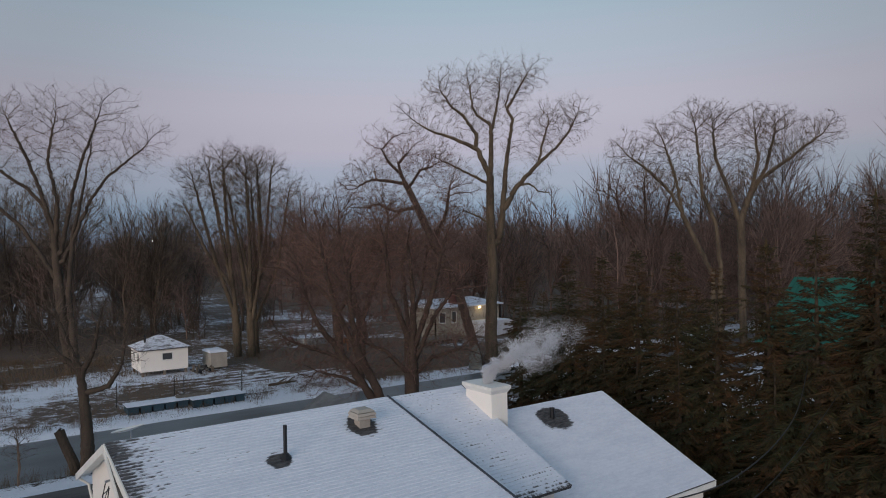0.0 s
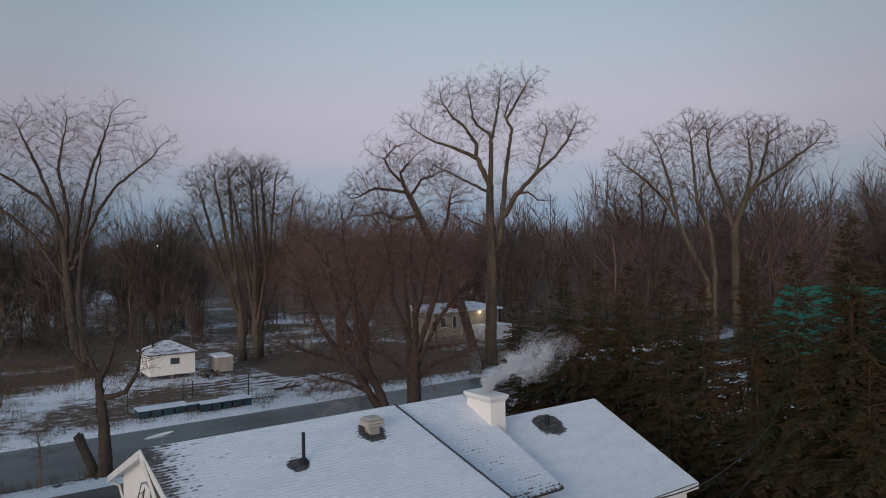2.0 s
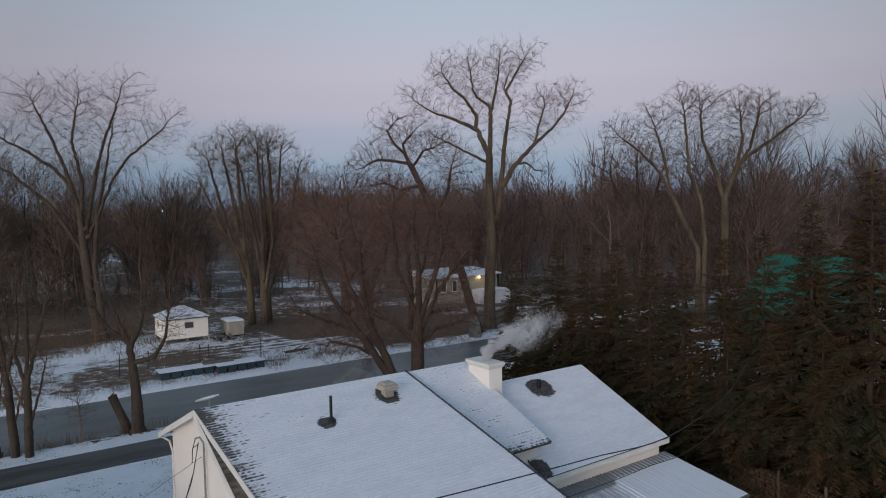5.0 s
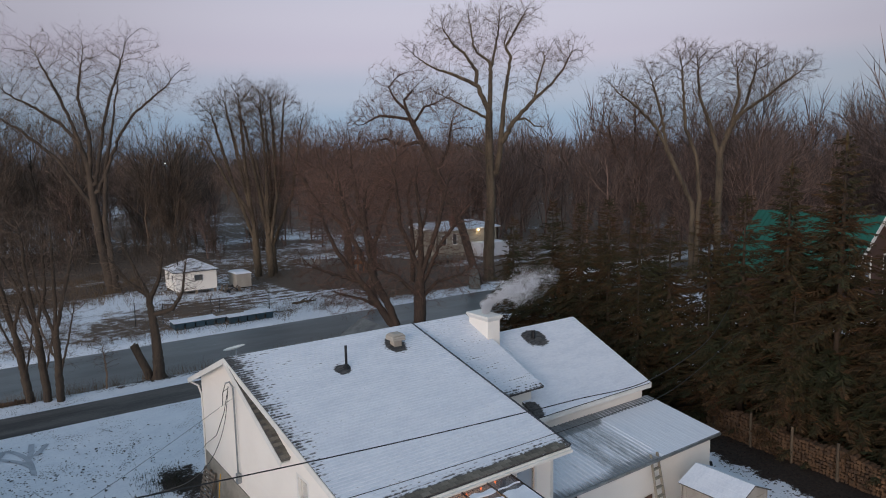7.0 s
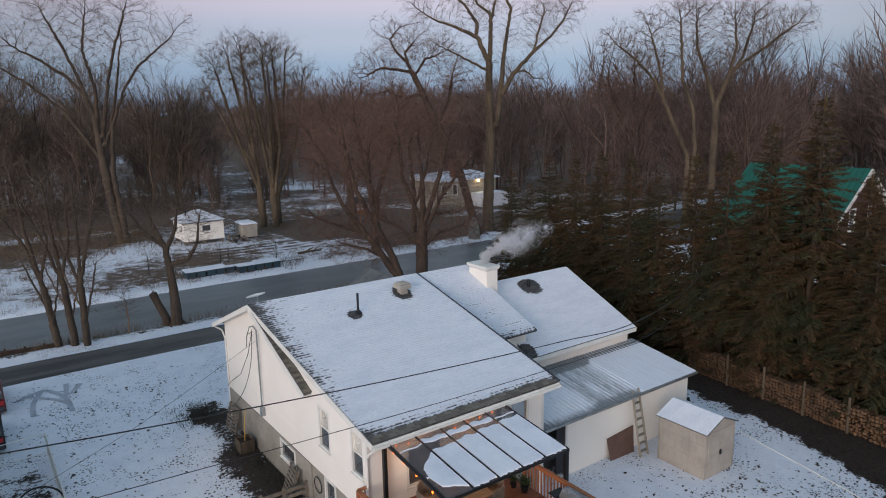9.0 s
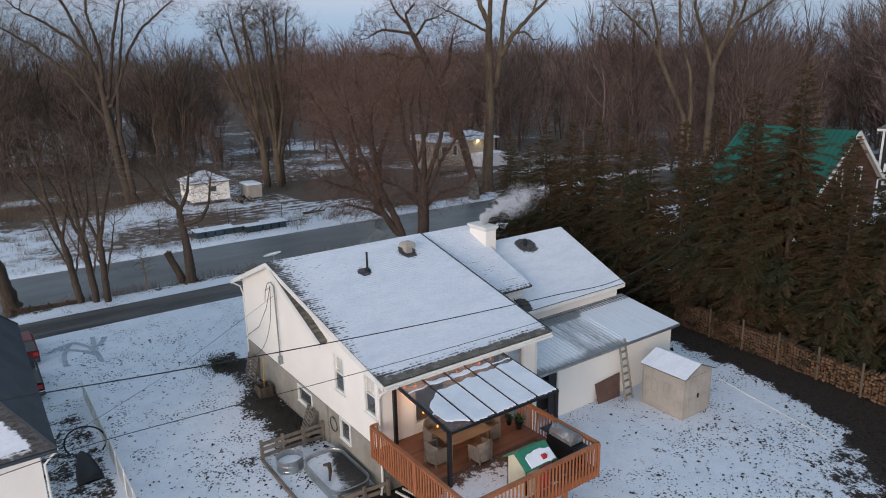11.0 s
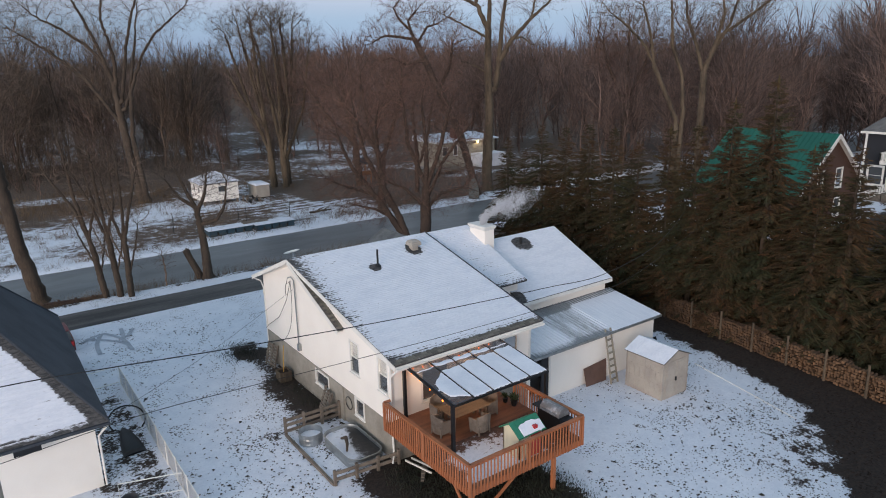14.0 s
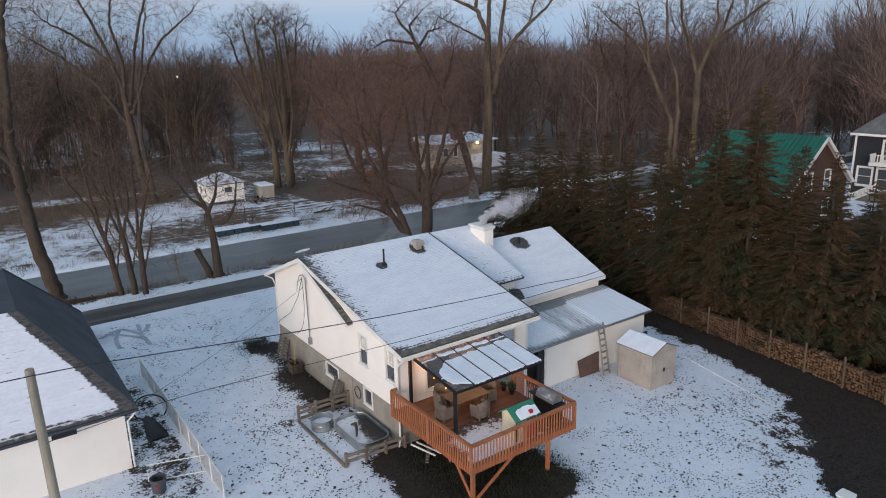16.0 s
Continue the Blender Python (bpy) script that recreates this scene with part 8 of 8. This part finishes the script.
for s in (-1, 1):
    xe = GX + s * 6.55
    ze = gz_at(xe)
    b = MB()
    b.hexa(((GX, GY0 - 0.5, GZ - 0.12), (GX, GY1 + 0.5, GZ - 0.12), (xe, GY1 + 0.5, ze - 0.12), (xe, GY0 - 0.5, ze - 0.12), (GX, GY0 - 0.5, GZ), (GX, GY1 + 0.5, GZ), (xe, GY1 + 0.5, ze), (xe, GY0 - 0.5, ze)))
    gr = part("roof", b, M["green_roof"], gh, "ribbed green metal slope")
    for k in range(23):
        ya = GY0 - 0.5 + 0.5 * k
        b = MB()
        b.hexa(((GX, ya, GZ - 0.01), (GX, ya + 0.07, GZ - 0.01), (xe, ya + 0.07, ze - 0.01), (xe, ya, ze - 0.01), (GX, ya, GZ + 0.06), (GX, ya + 0.07, GZ + 0.06), (xe, ya + 0.07, ze + 0.06), (xe, ya, ze + 0.06)))
        part("rib", b, M["green_roof"], gr)
    b = MB()
    b.beam((GX, GY0 - 0.52, GZ - 0.15), (GX + s * 6.6, GY0 - 0.52, gz_at(GX + 6.6) - 0.15), 0.06, 0.36)
    part("rake_board", b, M["trim"], gh, "white rake board")
    b = MB()
    b.quad((GX, GY0 - 0.5, GZ - 0.2), (GX + s * 6.55, GY0 - 0.5, gz_at(GX + 6.55) - 0.2), (GX + s * 6.55, GY0, gz_at(GX + 6.55) - 0.2), (GX, GY0, GZ - 0.2))
    part("soffit", b, M["trim"], gh)
dh = thing("dark_house", (84.0, 17.0, -0.4), "tall black-sided house with white trim and balconies", "house")
DO, DU, DN = (78.2, 25.0, 0), (0, -1, 0), (-1, 0, 0)
dholes = [(0.7, 2.2, 1.0, 3.0), (2.9, 5.4, 0.6, 3.0), (3.2, 5.4, 4.1, 6.3), (7.5, 9.5, 1.0, 3.0), (7.5, 9.5, 4.1, 6.3)]
sided(dh, DO, DU, DN, [(0, -1.2), (15, -1.2), (15, 7.1), (0, 7.1)], dholes, course=0.3)
b = MB()
facade(b, (0, 25, 0), (1, 0, 0), (0, 1, 0), [(78.2, -1.2), (90, -1.2), (90, 7.1), (78.2, 7.1)], course=50, lap=0)
part("wall", b, M["navy"], dh)
for o in dh.children:
    o.data.materials[0] = M["navy"]
    for c in o.children:
        c.data.materials[0] = M["navy"]
for h in dholes:
    window(dh, DO, DU, DN, *h, frame_w=0.22)
b = MB()
roof_plane(b, (77.7, 25.5, 7.1), (77.7, 9.5, 7.1), (84, 15, 12.5), (84, 20, 12.5), lambda g, f: 0, 14, 8)
roof_plane(b, (90.5, 25.5, 7.1), (77.7, 25.5, 7.1), (84, 20, 12.5), (84.1, 20, 12.5), lambda g, f: 0, 14, 8)
part("roof", b, M["grey_shingle"], dh, "grey shingle hipped roof")
b = MB()
b.box(78.1, 78.3, 24.85, 25.08, -1.2, 7.0)
part("corner_board", b, M["trim"], dh)
b = MB()
b.box(77.62, 77.7, 9.5, 25.5, 6.85, 7.12)
part("fascia", b, M["trim"], dh)


def railing(parent, p, q, h=1.0):
    for z in (0.08, h):
        b = MB()
        b.beam((p[0], p[1], p[2] + z), (q[0], q[1], q[2] + z), 0.09, 0.09)
        part("rail", b, M["trim"], parent)
    n = max(3, int((Vector(q) - Vector(p)).length / 0.3))
    for k in range(n + 1):
        c = Vector(p).lerp(Vector(q), k / n)
        b = MB()
        b.box(c.x - 0.05, c.x + 0.05, c.y - 0.05, c.y + 0.05, c.z + 0.05, c.z + h)
        part("baluster", b, M["trim"], parent)


bal_ = MB()
bal_.box(76.6, 78.2, 16.5, 22.6, 3.55, 3.85)
bc = part("balcony", bal_, M["trim"], dh, "white balcony")
railing(bc, (76.6, 22.6, 3.85), (76.6, 16.5, 3.85))
railing(bc, (76.6, 22.6, 3.85), (78.2, 22.6, 3.85))
for k in range(7):
    b = MB()
    b.box(74.8, 76.4, 23.4 - 0.35 * k, 23.8 - 0.35 * k, -1.3, -0.8 + 0.2 * k)
    sp = part("porch_step", b, M["grey_wood"], dh)
railing(sp, (74.8, 23.4, -0.7), (74.8, 21.2, 0.6))
railing(sp, (76.4, 23.4, -0.7), (76.4, 21.2, 0.6))
b = MB()
b.box(74.6, 78.0, 12.0, 21.1, -1.2, 0.55)
part("porch", b, M["grey_wood"], dh, "grey wooden porch")
sc = thing("snow_covered_trailer", (70.0, 14.0, -0.8), "pale flat-roofed trailer under snow beyond the spruces", "trailer")
b = MB()
b.box(66.5, 74.5, 12.6, 15.4, -0.7, 1.5)
part("body", b, M["cream_wall"], sc)
b = MB()
b.box(66.4, 74.6, 12.5, 15.5, 1.5, 1.62)
part("roof", b, M["snow_heap"], sc, "snowy roof")
for x in (68.0, 73.0):
    b = MB()
    b.tube(((x, 12.5, -0.75), (x, 12.75, -0.75)), (0.4, 0.4), 12)
    part("wheel", b, M["tyre"], sc)

# ---- brush, reeds and dry grass ----
rng = random.Random(63)


def blades(name, spots, material, label, h0, h1, per, spread, width=0.02):
    b = MB()
    for x, y in spots:
        zg = ground_z(x, y)
        for k in range(per):
            px, py = x + rng.gauss(0, spread), y + rng.gauss(0, spread)
            h = rng.uniform(h0, h1)
            lx, ly = rng.gauss(0, 0.35) * h, rng.gauss(0, 0.35) * h
            a = rng.uniform(0, 6.28)
            w = width * rng.uniform(0.6, 1.4)
            b.add(((px - w * math.cos(a), py - w * math.sin(a), zg - 0.05), (px + w * math.cos(a), py + w * math.sin(a), zg - 0.05), (px + lx, py + ly, zg + h)), ((0, 1, 2),))
    return solid(name, b, material, label, "grass", "stuff")


bank = [(rng.uniform(-12, 44), rng.uniform(57.6, 60.0)) for _ in range(90)] + [(rng.uniform(22, 42), rng.uniform(58.5, 65)) for _ in range(110)] + [(rng.uniform(-22, 22), rng.uniform(58, 74)) for _ in range(260)]
blades("brush", bank, M["dry_grass"], "brown brush clumps along the far bank", 0.2, 0.7, 30, 0.4, 0.012)
meadow = [(rng.uniform(-25, 34), rng.uniform(80, 96)) for _ in range(170)] + [(rng.uniform(24, 50), rng.uniform(85, 100)) for _ in range(70)] + [(rng.uniform(-22, 15), rng.uniform(76, 99)) for _ in range(380)]
blades("dry_grass", meadow, M["dry_grass"], "tall dry brown meadow grass", 0.3, 0.9, 26, 0.8, 0.022)
reeds = [(rng.uniform(-14, 24), rng.uniform(43.0, 45.6)) for _ in range(170)]
blades("reeds", reeds, M["dry_grass"], "thin brown reeds between lane and ice", 0.3, 1.1, 22, 0.35, 0.009)
tufts = [(rng.uniform(1.0, 3.0), rng.uniform(23.5, 27.0)) for _ in range(30)] + [(rng.uniform(2.4, 3.2), rng.uniform(15.5, 21)) for _ in range(26)]
blades("weeds", tufts, M["turf"], "dark green weeds along the foundation", 0.06, 0.22, 34, 0.3, 0.014)
bare_tree(g_at(2.4, 43.0), "small bare sapling by the lane", [(flat((0, 0), (0.1, 1.2), (0, 2.6)), 0.05, 0.015, 1.2)], 71, "bark", style=dict(fill=60, spread=0.9, twig=0.35, per_tip=2, side=0.5, tip=0.005))

under = [(rng.uniform(2.6, 8.2), rng.uniform(3.2, 9.4)) for _ in range(800)]
blades("turf", under, M["turf"], "dark green winter grass below the deck", 0.05, 0.14, 24, 0.3, 0.022)
# low timber edging along the near canal bank
cr = thing("timber_edging", (-3.8, 45.2, -1.4), "low dark timber edging on the canal bank with snow on it", "edging")
M["dark_timber"] = plain("dark_timber", (0.085, 0.052, 0.045), (0.045, 0.030, 0.027), rough=0.9, scale=3, fine=20)
for k in range(4):
    x0, x1 = -6.1 + 1.15 * k, -6.1 + 1.15 * (k + 1)
    for j in range(3):
        b = MB()
        b.beam((x0, 45.75 - 0.22 * k + 0.12 * (k > 2), -1.42 + 0.2 * j), (x1 - 0.03, 45.55 - 0.22 * k + 0.3 * (k > 2), -1.42 + 0.2 * j), 0.18, 0.17)
        part("beam", b, M["dark_timber"], cr)
    b = MB()
    b.box(x0 - 0.07, x0 + 0.07, 45.5 - 0.22 * k, 45.64 - 0.22 * k, -1.7, -0.75)
    part("post", b, M["dark_timber"], cr)
# pale bin at the bare corner of the yard
bn = thing("plastic_bin", (14.45, -3.95, ground_z(14.45, -3.95)), "pale plastic bin with a rounded lid", "bin")
bz = ground_z(14.45, -3.95)


def rounded(cx, cy, w, d, z0, z1, r=0.09):
    mb = MB()
    ring = [(cx + sx * (w / 2 - r) + r * math.cos(a), cy + sy * (d / 2 - r) + r * math.sin(a)) for sx, sy, a0 in ((1, 1, 0), (-1, 1, 90), (-1, -1, 180), (1, -1, 270)) for a in (radians(a0), radians(a0 + 30), radians(a0 + 60), radians(a0 + 90))]
    mb.prism([(px, py, z0) for px, py in ring], (0, 0, z1 - z0))
    return mb


part("body", rounded(14.45, -3.95, 0.56, 0.5, bz, bz + 0.78), M["resin"], bn)
part("lid", rounded(14.45, -3.95, 0.62, 0.56, bz + 0.78, bz + 0.84), M["trim"], bn, "pale flat lid")

M["lamp_white"] = emit("white_lamp_glow", (1.0, 0.93, 0.8), 10.0)
# lamp on a tall pole far across the fields
fl = thing("street_lamp", (32.9, 150.0, -0.6), "tall dark pole with a small lit white lamp", "lamp")
b = MB()
b.tube(((32.9, 150.3, -1.0), (32.9, 150.3, 14.9)), (0.14, 0.09), 7)
part("pole", b, M["bark"], fl)
b = MB()
b.tube(((32.9, 150.3, 14.7), (32.9, 149.9, 14.75)), (0.04, 0.04), 5)
part("arm", b, M["bark"], fl)
b = MB()
b.tube(((32.9, 149.9, 14.42), (32.9, 149.9, 14.54), (32.9, 149.9, 14.66)), (0.10, 0.17, 0.08), 8)
part("lantern", b, M["lamp_white"], fl, "glowing white lantern")

# tyre marks pressed into the snow where cars turn in
M["packed_snow"] = plain("packed_grey_snow", (0.44, 0.47, 0.53), (0.30, 0.325, 0.37), rough=0.8, scale=1.2, fine=9, bump_s=0.4)
for line in TYRES:
    b = MB()
    pts = []
    for (ax, ay), (bx, by) in zip(line, line[1:]):
        pts += [(ax + (bx - ax) * k / 8, ay + (by - ay) * k / 8) for k in range(8)]
    pts.append(line[-1])
    soft = [((pts[max(i - 3, 0)][0] + 2 * p[0] + pts[min(i + 3, len(pts) - 1)][0]) / 4, (pts[max(i - 3, 0)][1] + 2 * p[1] + pts[min(i + 3, len(pts) - 1)][1]) / 4) for i, p in enumerate(pts)]
    for (ax, ay), (bx, by) in zip(soft, soft[1:]):
        for e in (-1, 0):
            w0, w1 = 0.13 * e, 0.13 * (e + 1)
            d = math.hypot(bx - ax, by - ay) + 1e-6
            nx_, ny_ = -(by - ay) / d, (bx - ax) / d
            q = [(ax + nx_ * w0, ay + ny_ * w0), (ax + nx_ * w1, ay + ny_ * w1), (bx + nx_ * w1, by + ny_ * w1), (bx + nx_ * w0, by + ny_ * w0)]
            b.quad(*[(px, py, ground_z(px, py) + 0.03) for px, py in q[::-1]])
    solid("tyre_track", b, M["packed_snow"], "grey tyre track pressed into the snow", "track", "structure")

# ---- fallen leaves and trodden clods on the snow ----
def leaf_amount(x, y):
    a = 0.03 + 0.55 * max(0, noise.noise(Vector((x * 0.16, y * 0.16, 8)))) + 0.5 * max(0, noise.noise(Vector((x * 0.6, y * 0.6, 2))) - 0.1)
    a += 0.75 * inside(x, y, -1.6, 2.6, 6, 18, 1.6) + 0.35 * inside(x, y, -4.5, -1, 4, 16, 2)
    a += 0.7 * inside(x, y, 16.6, 19.6, 3.5, 7.5, 1.5) + 0.45 * inside(x, y, 9, 22, -6, 4, 2) + 0.25 * inside(x, y, -4, 3, 20, 34, 2)
    return a * 0.55


rng = random.Random(91)
# these dark lumps also stand in for footprint hollows in the snow
b = MB()
while len(b.f) < 17000:
    x, y = rng.uniform(-7.5, 26), rng.uniform(-12, 35.5)
    if inside(x, y, 3.1, 21.5, 9.6, 27, 0.05) > 0.5 or inside(x, y, 3.2, 8.0, 3.6, 10.0, 0.3) > 0.6 or rng.random() > leaf_amount(x, y):
        continue
    z = ground_z(x, y) + 0.012
    s, a = rng.uniform(0.024, 0.078) * (1.5 if rng.random() < 0.12 else 1.0), rng.uniform(0, 6.28)
    c, q = math.cos(a) * s, math.sin(a) * s
    w = rng.uniform(0.45, 0.8)
    lift = s * rng.uniform(0.2, 0.7)
    b.add(((x + c, y + q, z), (x - q * w, y + c * w, z + lift), (x - c * 1.1, y - q * 1.1, z), (x + q * w, y - c * w, z + lift * 0.6), (x, y, z + s * 0.1)), ((0, 1, 4), (1, 2, 4), (2, 3, 4), (3, 0, 4)))
litter = MB()
while len(litter.f) < 16000:
    x, y = rng.uniform(14, 27), rng.uniform(-9, 18)
    if x < drive_edge(y) - 0.8 + rng.gauss(0, 0.6) or x > 27:
        continue
    z = ground_z(x, y) + 0.012
    s, a = rng.uniform(0.03, 0.08), rng.uniform(0, 6.28)
    c, q = math.cos(a) * s, math.sin(a) * s
    litter.add(((x + c, y + q, z), (x - q * 0.6, y + c * 0.6, z + s * 0.4), (x - c, y - q, z), (x + q * 0.6, y - c * 0.6, z + s * 0.3)), ((0, 1, 2), (0, 2, 3)))
solid("leaf_litter", litter, M["litter"], "reddish brown leaf litter on the bare drive", "leaves", "stuff")
M["dead_leaf"] = plain("dead_leaves", (0.050, 0.036, 0.027), (0.022, 0.017, 0.014), rough=0.9, scale=3, fine=20)
solid("fallen_leaves", b, M["dead_leaf"], "dark dead leaves and footprint spots over the snowy lawn", "leaves", "stuff")
rope = [(21.9, 8.5), (21.5, 6.9), (21.1, 5.1), (20.75, 3.5), (20.36, 2.05)]
b = MB()
b.tube([(x, y, ground_z(x, y) + 0.03) for x, y in rope], [0.022] * 5, 5)
solid("rope", b, M["trim"], "pale cord lying on the snow beside the shed", "rope")

# ---- chimney smoke: a drift of tiny droplets ----
rng = random.Random(12)
smoke_mb = MB()
src = Vector((14.28, 17.8, 7.05))


def droplet(p, s):
    d1 = Vector((rng.uniform(-1, 1), rng.uniform(-1, 1), rng.uniform(-1, 1))).normalized() * s
    d2 = d1.cross(Vector((rng.uniform(-1, 1), rng.uniform(-1, 1), rng.uniform(-1, 1)))).normalized() * s
    smoke_mb.add((p + d1, p - d1 * 0.6 + d2, p - d1 * 0.6 - d2), ((0, 1, 2),))


def drift(t):
    return src + R2 * (0.05 + 2.7 * t ** 1.2) + Vector((0, 0, 0.12 + 1.7 * t ** 0.75 - 0.4 * t * t)) + V2 * (0.6 * t)


puffs = []
for k in range(44):
    t = (k + rng.random()) / 44
    w = 0.08 + 0.50 * t ** 0.8
    puffs.append((drift(t) + Vector((rng.gauss(0, w * 0.5), rng.gauss(0, w * 0.5), rng.gauss(0, w * 0.5))), (0.17 + 0.44 * t) * rng.uniform(0.75, 1.2), 1.0 - 0.6 * t))
made = 0
while made < 95000:
    c, r, keep = puffs[int(len(puffs) * rng.random() ** 1.1)]
    p = c + Vector((rng.gauss(0, 1), rng.gauss(0, 1), rng.gauss(0, 1))).normalized() * r * rng.random() ** 0.55
    if rng.random() > keep or noise.noise(p * 2.0) + 0.4 * noise.noise(p * 4.5) < -0.14:
        continue
    made += 1
    droplet(p, 0.0065 + 0.004 * rng.random())
M["smoke"] = plain("smoke_droplets", (0.66, 0.68, 0.72), (0.60, 0.62, 0.66), rough=1.0)
solid("smoke", smoke_mb, M["smoke"], "pale wood smoke drifting from the chimney", "smoke", "stuff")
